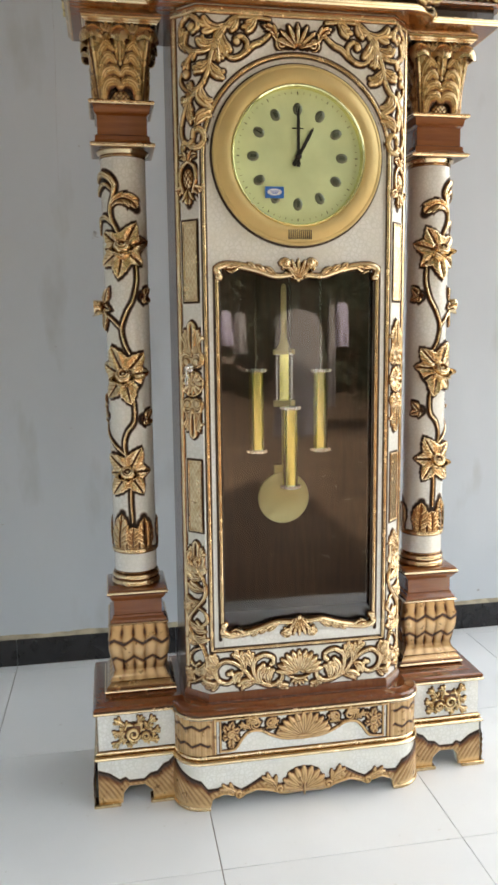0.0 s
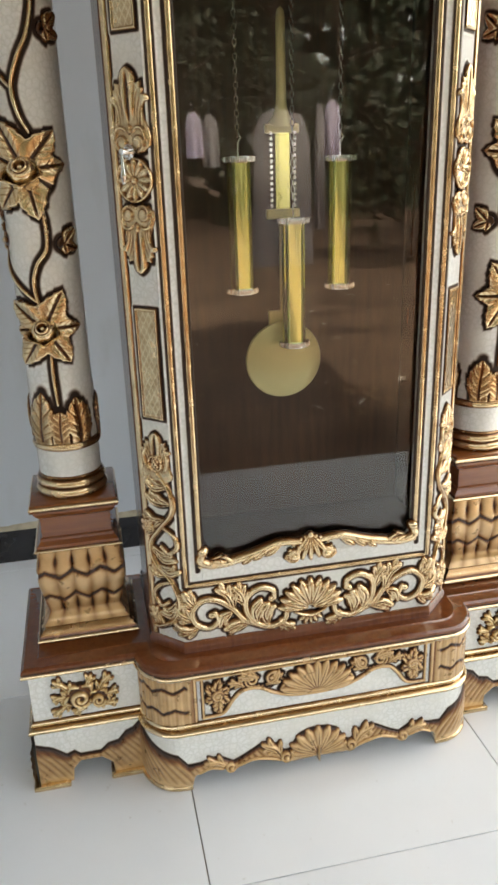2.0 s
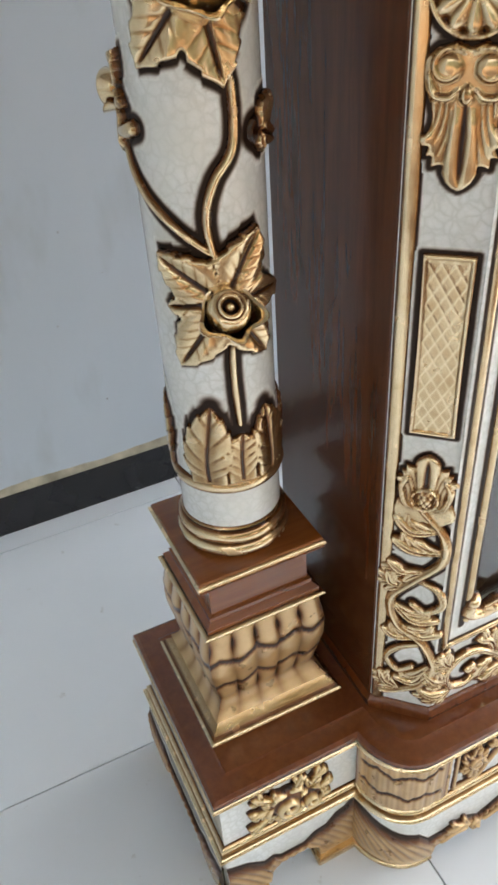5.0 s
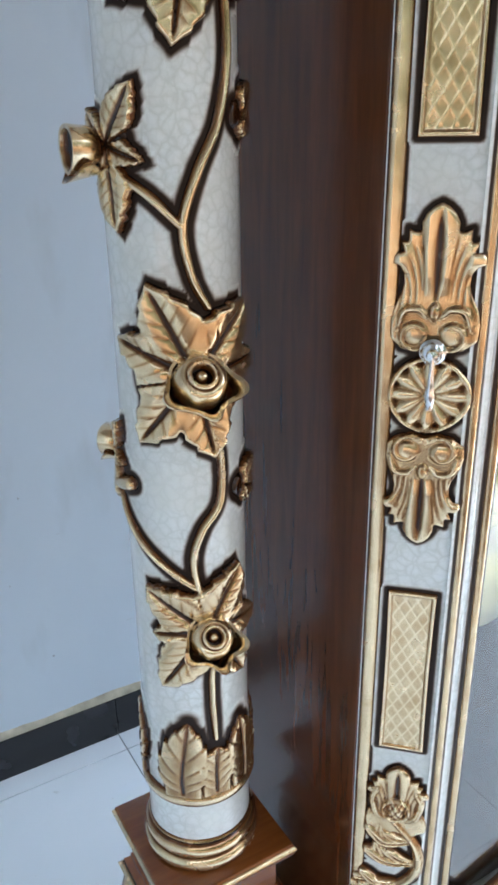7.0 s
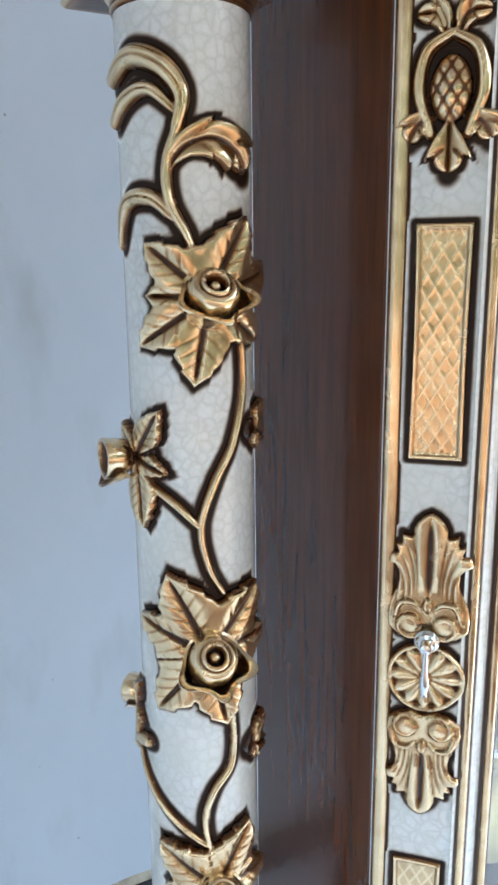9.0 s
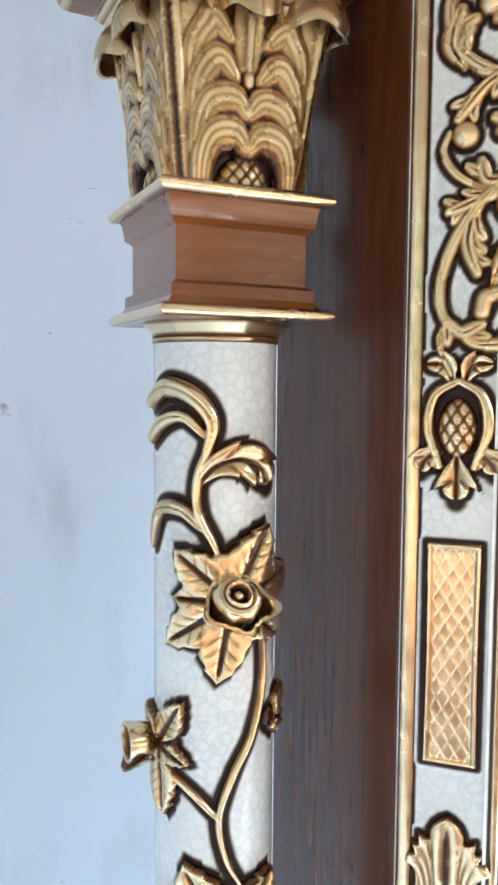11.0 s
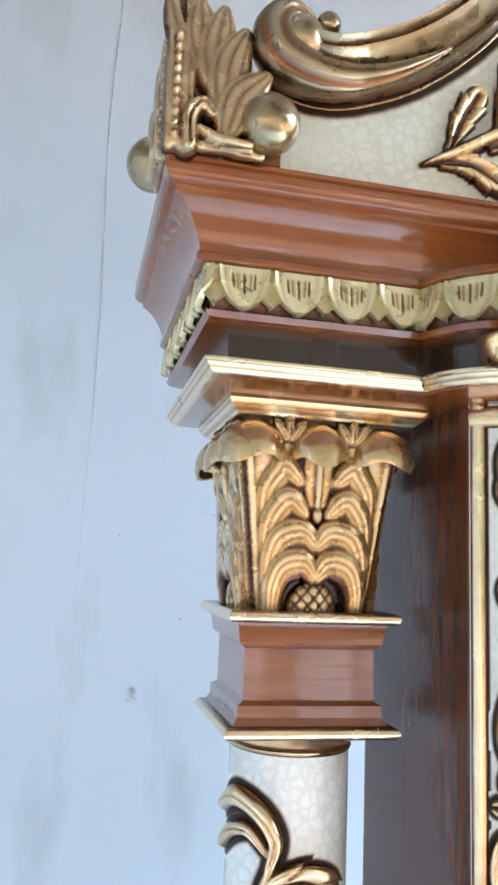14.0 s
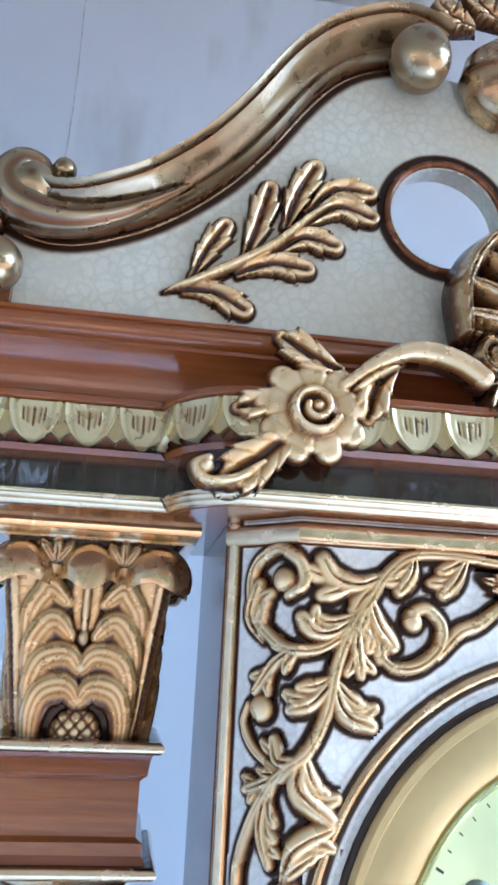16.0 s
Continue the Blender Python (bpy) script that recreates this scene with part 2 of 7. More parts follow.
def box(x0, x1, y0, y1, z0, z1, bevel=0.0015):
    bm = bmesh.new()
    bmesh.ops.create_cube(bm, size=1)
    for v in bm.verts:
        v.co = Vector(((x0 + x1) / 2 + v.co.x * (x1 - x0), (y0 + y1) / 2 + v.co.y * (y1 - y0), (z0 + z1) / 2 + v.co.z * (z1 - z0)))
    if bevel:
        bmesh.ops.bevel(bm, geom=bm.edges[:], offset=bevel, segments=2, affect="EDGES", profile=0.5)
    return bm


def offset(plan, o):
    p = np.array(plan, float)
    d1, d2 = p - np.roll(p, 1, 0), np.roll(p, -1, 0) - p
    d1 /= np.linalg.norm(d1, axis=1)[:, None]
    d2 /= np.linalg.norm(d2, axis=1)[:, None]
    n1, n2 = np.c_[d1[:, 1], -d1[:, 0]], np.c_[d2[:, 1], -d2[:, 0]]
    return p + o * (n1 + n2) / (1 + (n1 * n2).sum(1))[:, None]


def stack(name, plan, prof, mat, parent, label="", caps=(True, True), att=None, sharp=30, back=9.0):
    """Moulding: the plan polygon (counter-clockwise) offset by o at the height z, ring on ring, cut off flush at the back."""
    n = len(plan)
    V, F, A = [], [], []
    for k, (o, z) in enumerate(prof):
        for x, y in offset(plan, o):
            V.append((x, min(y, back), z))
            A.append(0.75 if att is None else att[k])
    for k in range(len(prof) - 1):
        for i in range(n):
            j = (i + 1) % n
            F.append((k * n + i, k * n + j, (k + 1) * n + j, (k + 1) * n + i))
    if caps[0]:
        F.append(tuple(range(n))[::-1])
    if caps[1]:
        F.append(tuple((len(prof) - 1) * n + i for i in range(n)))
    return obj(name, V, F, mat, parent, label, A, sharp)


def square(cx, cy, h):
    return [(cx - h, cy - h), (cx + h, cy - h), (cx + h, cy + h), (cx - h, cy + h)]


def half_round(o, z0, z1, bulge, n=6):
    """Profile of a bead that stands bulge proud of the offset o."""
    return [(o + bulge * math.sin(math.pi * i / n), z0 + (z1 - z0) * i / n) for i in range(n + 1)]


def bead_att(n=6):
    return [0.50 + 0.45 * math.sin(math.pi * i / n) ** 0.6 for i in range(n + 1)]


def lathe(name, cx, cy, prof, mat, parent, label="", n=48, att=None, caps=(True, True)):
    V, F, A = [], [], []
    for k, (r, z) in enumerate(prof):
        for i in range(n):
            a = 2 * math.pi * i / n
            V.append((cx + r * math.cos(a), cy + r * math.sin(a), z))
            A.append(0.75 if att is None else att[k])
    for k in range(len(prof) - 1):
        for i in range(n):
            j = (i + 1) % n
            F.append((k * n + i, k * n + j, (k + 1) * n + j, (k + 1) * n + i))
    if caps[0]:
        F.append(tuple(range(n))[::-1])
    if caps[1]:
        F.append(tuple((len(prof) - 1) * n + i for i in range(n)))
    return obj(name, V, F, mat, parent, label, A, 40)


def smooth_path(pts, n):
    """Catmull-Rom through the points, n samples."""
    p = np.array(pts, float)
    if len(p) == 2:
        return p[0] + (p[1] - p[0]) * np.linspace(0, 1, n)[:, None]
    q = np.vstack([2 * p[0] - p[1], p, 2 * p[-1] - p[-2]])
    out = []
    for u in np.linspace(0, len(p) - 1 - 1e-9, n):
        k = int(u)
        t = u - k
        a, b, c, d = q[k:k + 4]
        out.append(0.5 * (2 * b + (c - a) * t + (2 * a - 5 * b + 4 * c - d) * t * t + (3 * b - a - 3 * c + d) * t ** 3))
    return np.array(out)


def tube(name, path, r, mat, parent, label="", n=8, flat=1.0, closed=False, att=0.75):
    """A round bar along 3D points."""
    p = np.array(path, float)
    t = np.gradient(p, axis=0)
    if closed:
        t = np.roll(p, -1, 0) - np.roll(p, 1, 0)
    t /= np.linalg.norm(t, axis=1)[:, None] + 1e-12
    up = np.array((0.0, -1.0, 0.0)) if abs(t[:, 1]).mean() < 0.9 else np.array((0.0, 0.0, 1.0))
    s = np.cross(t, up)
    s /= np.linalg.norm(s, axis=1)[:, None] + 1e-12
    u = np.cross(s, t)
    rr = np.broadcast_to(np.asarray(r, float), (len(p),))
    V, F = [], []
    for i in range(len(p)):
        for k in range(n):
            a = 2 * math.pi * k / n
            V.append(p[i] + rr[i] * (s[i] * math.cos(a) + flat * u[i] * math.sin(a)))
    m = len(p)
    for i in range(m if closed else m - 1):
        j = (i + 1) % m
        for k in range(n):
            l = (k + 1) % n
            F.append((i * n + k, i * n + l, j * n + l, j * n + k))
    if not closed:
        F += [tuple(range(n))[::-1], tuple((m - 1) * n + k for k in range(n))]
    return obj(name, V, F, mat, parent, label, [att] * len(V), 60)


def path_map(pts, y_extra=0.0):
    """Maps (s, z, h) onto an upright surface that follows the plan points; s is 0 halfway, h stands out to the right of the way."""
    p = np.array(pts, float)
    d = np.diff(p, axis=0)
    l = np.linalg.norm(d, axis=1)
    c = np.r_[0, np.cumsum(l)] - l.sum() / 2
    tn = d / l[:, None]
    nseg = np.c_[tn[:, 1], -tn[:, 0]]
    nv = np.vstack([nseg[:1], nseg[:-1] + nseg[1:], nseg[-1:]])
    nv /= np.linalg.norm(nv, axis=1)[:, None]

    def f(s, z, h):
        s = np.clip(s, c[0], c[-1])
        k = np.clip(np.searchsorted(c, s, "right") - 1, 0, len(l) - 1)
        u = (s - c[k]) / l[k]
        q = p[k] + d[k] * u[..., None]
        near = np.minimum(s - c[k], c[k + 1] - s)
        w = np.clip(near / 0.006, 0, 1)[..., None]
        nn = np.where((u < 0.5)[..., None], nv[k], nv[k + 1]) * (1 - w) + nseg[k] * w
        nn /= np.linalg.norm(nn, axis=-1)[..., None]
        return np.concatenate([q + nn * h[..., None], np.asarray(z, float)[..., None] + 0 * q[..., :1]], -1)
    return f


def flat_map(y0):
    return lambda x, z, h: np.stack([x, y0 - h + 0 * x, z + 0 * x], -1)


def column_map(cx, cy, r, mirror=1):
    def f(u, z, h):
        a = -math.pi / 2 + u / r
        return np.stack([cx + mirror * (r + h) * np.cos(a), cy + (r + h) * np.sin(a), z + 0 * a], -1)
    return f


class Carve:
    """Carved relief laid on a surface: strokes, lobed leaves, scrolls and beads, cut as one field of heights, with brown glaze brushed round it."""

    def __init__(self, fm, flip=False, edge=0.0065, lift=1.0, cell=0.0013, bare=False):
        self.fm, self.flip, self.edge, self.lift, self.cell, self.bare = fm, flip, edge * 1.4, lift, cell, bare
        self.items, self.extra = [], []

    def _grid(self, P, H, A):
        """A ready-made piece of relief: plan points, heights and patina on a grid."""
        n, m = P.shape[:2]
        idx = np.arange(n * m).reshape(n, m)
        q = np.stack([idx[:-1, :-1], idx[:-1, 1:], idx[1:, 1:], idx[1:, :-1]], -1).reshape(-1, 4)
        self.extra.append((self.fm(P[..., 0], P[..., 1], H).reshape(-1, 3), q[:, ::-1] if self.flip else q, A.ravel()))

    def stroke(self, pts, width, height, lobes=0, taper=(0.15, 0.0), veins=0.0, n=None, m=11, glaze=True, groove=0.0, h0=0.0, power=2.0, belly=0.4, lobe_depth=0.36, tip=0.0, reeds=0, under=0, slant=0.62, point=1.0):
        """One carved member along a spine. lobes: teeth on both edges; veins: depth of the side ribs; groove: a cut along the middle (over 1: a wide channel); tip: how far its end lifts."""
        rough = smooth_path(pts, 40)
        ln = np.linalg.norm(np.diff(rough, axis=0), axis=1).sum()
        sp = smooth_path(pts, int(np.clip(ln / 0.0022, 18, 110)))
        self.items.append(("stroke", sp, sp.min(0) - 1.35 * width, sp.max(0) + 1.35 * width, (ln, width, height, lobes, taper, veins, groove, h0, power, belly, lobe_depth, tip, reeds, under, slant, point)))

    def _stroke(self, sp, X, Z, args):
        ln, width, height, lobes, taper, veins, groove, h0, power, b, depth, tip, reeds, under, slant, point = args
        n = len(sp)
        t = np.gradient(sp, axis=0)
        t /= np.linalg.norm(t, axis=1)[:, None] + 1e-12
        d2 = (X[..., None] - sp[:, 0]) ** 2 + (Z[..., None] - sp[:, 1]) ** 2
        i = d2.argmin(-1)
        rx, rz = X - sp[i, 0], Z - sp[i, 1]
        along = rx * t[i, 0] + rz * t[i, 1]
        side = t[i, 0] * rz - t[i, 1] * rx
        step = ln / (n - 1)
        near = np.clip(along, np.where(i == 0, 0, -step), np.where(i == n - 1, 0, step))
        s = np.clip((i + near / step) / (n - 1), 0, 1)
        dist = np.sqrt(np.maximum(d2.min(-1) - near ** 2, 0))
        se = np.clip(s - (slant * dist / ln if lobes else 0), 0, 1)
        env = np.where(se < b, taper[0] + (1 - taper[0]) * np.sin(np.pi / 2 * np.clip(se / b, 0, 1)) ** 0.9, taper[1] + (1 - taper[1]) * np.clip(np.cos(np.pi / 2 * np.clip((se - b) / (1 - b), 0, 1)), 0, 1) ** (point if lobes else 0.8))
        ph = (se * max(lobes, 1)) % 1.0
        lob = (1 - depth) + depth * ph ** 1.2 if lobes else 1.0
        w = np.maximum(width * env * lob, 1e-5)
        d = w - dist
        if lobes:
            d = np.where(i == 0, np.minimum(d, along + 0.22 * width), d)
        u = np.clip(dist / w, 0, 1)
        us = np.where(side < 0, -u, u)
        kh = 0.35 + 0.65 * np.sqrt(np.clip(env, 0, 1))
        gw = max(0.0009, 0.065 * width) * max(1.0, groove)
        mid = np.exp(-(dist / gw) ** 2) * min(1.0, groove)
        if lobes:
            e = min(0.0032, 0.45 * width)
            q = np.clip(d / e, 0, 1)
            H = height * kh * np.sqrt(1 - (1 - q) ** 2) * (1 - 0.34 * np.exp(-(u / 0.38) ** 2))
            f = (se * lobes - 0.10 * u) % 1.0
            cut = (np.exp(-(f / 0.085) ** 2) + np.exp(-((f - 1.0) / 0.085) ** 2)) * np.clip((u - 0.10) * 4, 0, 1) * np.clip((1.02 - u) * 5, 0, 1)
            H = H * (1 - 0.32 * veins * cut) * (1 - 0.35 * mid)
            A = (0.98 - 0.12 * ph) * (1 - 0.72 * veins * cut) * (1 - 0.85 * mid * np.clip(1.3 - s, 0, 1)) * (1 - 0.16 * np.exp(-(u / 0.4) ** 2))
        else:
            prof = 1 - u ** power
            mid = mid * np.clip(1.3 - s, 0, 1)
            H = height * prof * kh * (1 - 0.45 * mid)
            A = (0.50 + 0.48 * prof) * (1 - 0.8 * mid)
        if reeds:
            q = np.abs(np.sin(0.5 * np.pi * reeds * (us + 1)))
            H = H * (0.87 + 0.13 * q ** 0.6)
            A = A * (0.48 + 0.52 * q ** 0.5)
        # one flank coloured darker, in place of shade beneath the member
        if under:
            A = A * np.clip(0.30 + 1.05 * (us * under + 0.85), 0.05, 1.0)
        H = H * np.clip(w / (2.4 * self.cell), 0, 1)
        if tip:
            H = H + tip * s ** 2 * np.clip(d / 0.002, 0, 1)
        return d, h0 + H * self.lift, A

    def leaf(self, a, b, bend, width, height=0.006, lobes=4, veins=0.7, groove=0.8, **k):
        a, b = np.array(a, float), np.array(b, float)
        d = b - a
        mid = (a + b) / 2 + bend * np.array((-d[1], d[0]))
        self.stroke([a, mid, b], 1.3 * width, height, lobes, veins=veins, groove=groove, **k)

    def acanthus(self, a, b, bend, width=1.0, height=0.008, lobes=2):
        """An acanthus leaf: a grooved middle and pairs of blunt lobes that curl out from it."""
        a, b = np.array(a, float), np.array(b, float)
        d = b - a
        sp = smooth_path([a, (a + b) / 2 + bend * np.array((-d[1], d[0])), b], 21)
        ln = max(0.024, np.linalg.norm(d))
        t = np.gradient(sp, axis=0)
        t /= np.linalg.norm(t, axis=1)[:, None]
        nm = np.c_[-t[:, 1], t[:, 0]]
        for k in range(lobes):
            f = 0.42 + 0.34 * k / max(1, lobes - 1)
            i0, i1, i2 = int(20 * (f - 0.30)), int(20 * f), min(20, int(20 * (f + 0.12)))
            for s in (-1, 1):
                q = s * ln * width * (1.0 - 0.22 * k)
                self.stroke([sp[i0] + nm[i0] * 0.02 * q, sp[i1] + nm[i1] * 0.15 * q, sp[i2] + nm[i2] * 0.30 * q], 0.150 * ln * width, height * (0.80 + 0.06 * k), taper=(0.45, 0.66), belly=0.6, groove=0.55, power=3)
        self.stroke([sp[0], sp[10], sp[20]], 0.175 * ln * width, height, taper=(0.45, 0.55), belly=0.62, groove=0.7, power=3)

    def frond(self, pts, width, height=0.008, side=0, lobes=3, h0=0.0, first=0.30, last=0.80, groove=0.9, rib=0.56, blunt=0.75):
        """A fleshy acanthus frond: a grooved rib with a blunt end, and full lobes that leave it on one side (1, -1) or on both (0)."""
        sp = smooth_path(pts, 61)
        t = np.gradient(sp, axis=0)
        t /= np.linalg.norm(t, axis=1)[:, None]
        nm = np.c_[-t[:, 1], t[:, 0]]
        for k in range(lobes):
            f = first + (last - first) * k / max(1, lobes - 1)
            i0, i1 = int(60 * max(0, f - 0.32)), int(60 * f)
            q = width * (1.05 - 0.25 * k / lobes)
            for e in ((-1, 1) if side == 0 else (side,)):
                self.stroke([sp[i0], sp[i1] + nm[i1] * e * 0.40 * q, sp[i1] + t[i1] * 0.50 * q + nm[i1] * e * 0.80 * q], 0.47 * width, height * (0.90 - 0.05 * k), taper=(0.3, 0.74), belly=0.72, groove=groove, power=2.6, h0=h0)
        self.stroke(pts, rib * width, height, taper=(0.3, blunt), belly=0.7, groove=groove, power=2.6, h0=h0)

    def scroll(self, c, r, a0, turns, width, height=0.006, lead=None, ball=True, **k):
        """A volute round c that begins at the angle a0 (degrees), radius r; lead: points that run into it. turns < 0: clockwise."""
        m = max(8, int(14 * abs(turns)))
        a = np.radians(a0) + np.linspace(0, 2 * np.pi * turns, m)
        rr = r * (1 - 0.72 * np.linspace(0, 1, m))
        sp = [(c[0] + q * math.cos(x), c[1] + q * math.sin(x)) for q, x in zip(rr, a)]
        k.setdefault("taper", (0.35, 0.55))
        self.stroke(list(lead or []) + sp, width, height, groove=k.pop("groove", 0.35), **k)
        if ball:
            self.ball(sp[-1], width * 1.25, height * 1.15)

    def ball(self, c, r, height, rz=None, att=1.0, bumps=0, h0=0.0):
        q = np.array((r, rz or r))
        self.items.append(("ball", np.array(c, float), np.array(c) - q, np.array(c) + q, (q, height, att, bumps, h0)))

    def _ball(self, c, X, Z, args):
        q, height, att, bumps, h0 = args
        x, z = (X - c[0]) / q[0], (Z - c[1]) / q[1]
        rad = np.sqrt(x * x + z * z)
        d = (1 - rad) * q.min()
        H = height * np.sqrt(np.clip(1 - rad ** 2, 0, 1))
        A = att * (1 - 0.5 * np.clip(rad, 0, 1) ** 4)
        if bumps:
            g = np.clip(2 * np.abs(np.sin(bumps * (x + z)) * np.sin(bumps * (x - z))), 0, 1)
            A, H = A * (0.3 + 0.7 * g), H * (0.86 + 0.14 * g)
        return d, h0 + H * self.lift, A

    def star(self, c, R, leaves, height, half=40, web=0.60):
        """A plate of toothed leaves (angle, length) grown together at their roots, with dark ribs and nicked side veins."""
        q = 1.35 * R
        c = np.array(c, float)
        self.items.append(("star", c, c - q, c + q, (R, leaves, height, half, web)))

    def _star(self, c, X, Z, args):
        R, leaves, height, half, web = args
        x, z = X - c[0], Z - c[1]
        rho, th = np.hypot(x, z), np.degrees(np.arctan2(z, x))
        best, dth, ln = np.zeros_like(rho), np.zeros_like(rho), np.full_like(rho, R)
        for a, l in leaves:
            dd = (th - a + 180) % 360 - 180
            k = np.clip(np.abs(dd) / half, 0, 1.6)
            r = R * l * np.where(k < 1, 1 - 0.50 * k ** 0.85, 0)
            r = np.where(k < 1, r + 0.055 * R * (((k * 3.6) % 1.0) - 0.5) * np.clip(k * 6, 0, 1), 0)
            dth, ln = np.where(r > best, dd, dth), np.where(r > best, R * l, ln)
            best = np.maximum(best, r)
        best = np.maximum(best, web * R)
        d = 0.72 * (best - rho)
        al, pe = rho * np.cos(np.radians(dth)), np.abs(rho * np.sin(np.radians(dth)))
        rib = np.exp(-(pe / (0.0006 + 0.034 * R * np.clip(1.15 - al / ln, 0, 1))) ** 2) * np.clip((0.93 - al / ln) * 8, 0, 1)
        f = ((al - 0.85 * pe) / (0.175 * R)) % 1.0
        nick = np.exp(-((f - 0.5) / 0.10) ** 2) * np.clip(1.2 - pe / (0.24 * R), 0, 1) * np.clip(pe / 0.003, 0, 1) * np.clip((0.85 - al / ln) * 6, 0, 1)
        edge = np.clip(d / 0.0030, 0, 1)
        H = height * np.sqrt(1 - (1 - edge) ** 2) * (0.66 + 0.30 * np.sin(np.pi * np.clip(pe / (0.36 * R), 0, 0.8)) + 0.34 * (al / ln) ** 2 + 0.04 * np.sin(11 * pe / R + 7 * al / R)) * (1 - 0.35 * rib - 0.07 * nick)
        return d, H * self.lift, (0.98 - 0.05 * np.sin(9 * pe / R)) * (1 - 0.85 * rib) * (1 - 0.32 * nick)

    def plate(self, c, half, length, f=1, height=0.0085):
        """A symmetrical acanthus plate: hooked side lobes, stepped teeth, a pointed top with a dark stripe."""
        c = np.array(c, float)
        lo, hi = sorted((c[1], c[1] + f * length))
        self.items.append(("plate", c, np.array((c[0] - half, lo)), np.array((c[0] + half, hi)), (half, length, f, height)))

    def _plate(self, c, X, Z, args):
        half, length, f, height = args
        O = np.array([(0.0, 0.035), (0.30, 0.0), (0.70, 0.025), (0.97, 0.10), (1.0, 0.20), (0.93, 0.30), (0.80, 0.40), (0.74, 0.47), (0.75, 0.54), (0.84, 0.585), (1.0, 0.60), (0.99, 0.65), (0.90, 0.685), (0.77, 0.685), (0.85, 0.755), (0.69, 0.755), (0.69, 0.835), (0.54, 0.82), (0.43, 0.815), (0.43, 0.87), (0.33, 0.93), (0.17, 0.975), (0.0, 1.0)]) * (half, length)
        u, v = np.abs(X - c[0]), f * (Z - c[1])
        dist, ins = np.full(u.shape, 9.0), np.zeros(u.shape, bool)
        for a, b in zip(O[:-1], O[1:]):
            e = b - a
            k = np.clip(((u - a[0]) * e[0] + (v - a[1]) * e[1]) / (e @ e), 0, 1)
            dist = np.minimum(dist, np.hypot(u - a[0] - k * e[0], v - a[1] - k * e[1]))
            if abs(e[1]) > 1e-9:
                ins ^= ((v >= min(a[1], b[1])) & (v < max(a[1], b[1]))) & (u < a[0] + (v - a[1]) * e[0] / e[1])
        d = np.where(ins, dist, -dist)
        t, q = v / length, u / half
        edge = np.clip(d / 0.0028, 0, 1)
        cut = 0 * u
        for q0, q1, q2, t0, t1 in ((0.26, 0.26, 0.42, 0.36, 0.82), (0.34, 0.30, 0.58, 0.36, 0.76), (0.50, 0.34, 0.72, 0.30, 0.69), (0.66, 0.46, 0.80, 0.26, 0.62), (0.90, 0.60, 0.90, 0.22, 0.61)):
            s = np.clip((t - t0) / (t1 - t0), 0, 1)
            mid = q0 * (1 - s) ** 2 + 2 * q1 * s * (1 - s) + q2 * s ** 2
            cut = np.maximum(cut, np.exp(-((q - mid) / 0.026) ** 2) * np.clip((t - t0) * 10, 0, 1) * np.clip((t1 - t) * 10, 0, 1))
        stripe = np.exp(-(q / (0.026 + 0.070 * np.sin(np.pi * np.clip((t - 0.36) / 0.60, 0, 1)))) ** 2) * np.clip((t - 0.34) * 12, 0, 1) * np.clip((0.95 - t) * 9, 0, 1)
        leaf = np.clip((0.36 - q) * 14, 0, 1) * np.clip((t - 0.40) * 8, 0, 1) * (0.6 + 0.4 * np.sin(np.pi * np.clip(q / 0.36, 0, 1)))
        lobe = np.exp(-((q - 0.80) / 0.17) ** 2) * np.clip((t - 0.50) * 9, 0, 1) * np.clip((0.74 - t) * 12, 0, 1)
        H = height * np.sqrt(1 - (1 - edge) ** 2) * (0.74 + 0.22 * leaf + 0.22 * lobe) * (1 - 0.17 * cut - 0.30 * stripe)
        return d, H * self.lift, 0.97 * (1 - 0.34 * cut) * (1 - 0.80 * stripe)

    def rect(self, x0, x1, z0, z1):
        c, q = np.array(((x0 + x1) / 2, (z0 + z1) / 2)), np.array((abs(x1 - x0) / 2, abs(z1 - z0) / 2))
        self.items.append(("rect", c, c - q, c + q, q))

    def _rect(self, c, X, Z, q):
        a, b = np.abs(X - c[0]) - q[0], np.abs(Z - c[1]) - q[1]
        return -np.where((a > 0) & (b > 0), np.hypot(a, b), np.maximum(a, b)), 0 * X, 0 * X

    def ring(self, c, r, w, height):
        self.stroke([(c[0] + r * math.cos(x), c[1] + r * math.sin(x)) for x in np.linspace(0, 2 * np.pi, 40)], w, height, taper=(1, 1))

    def fan(self, c, r, a0, a1, count, width, height, start=0.15, groove=0.6, ez=1.0, lobes=0, edge=True):
        for i in range(count):
            a = np.radians(a0 + (a1 - a0) * i / max(1, count - 1))
            d = np.array((math.cos(a), ez * math.sin(a)))
            p0, p1 = np.array(c) + start * r * d, np.array(c) + r * d
            self.stroke([p0, (p0 + p1) / 2, p1], width, height, lobes, taper=(0.3, 0.45), belly=0.7, groove=groove)

    def _field(self):
        e, c = max(self.edge, 3.2 * self.cell), self.cell
        lo = np.min([i[2] for i in self.items], axis=0) - e - 2 * c
        hi = np.max([i[3] for i in self.items], axis=0) + e + 2 * c
        nx, nz = (np.ceil((hi - lo) / c) + 1).astype(int)
        gx, gz = lo[0] + c * np.arange(nx), lo[1] + c * np.arange(nz)
        D, H, A = np.full((nx, nz), -1.2 * e), np.zeros((nx, nz)), np.zeros((nx, nz))
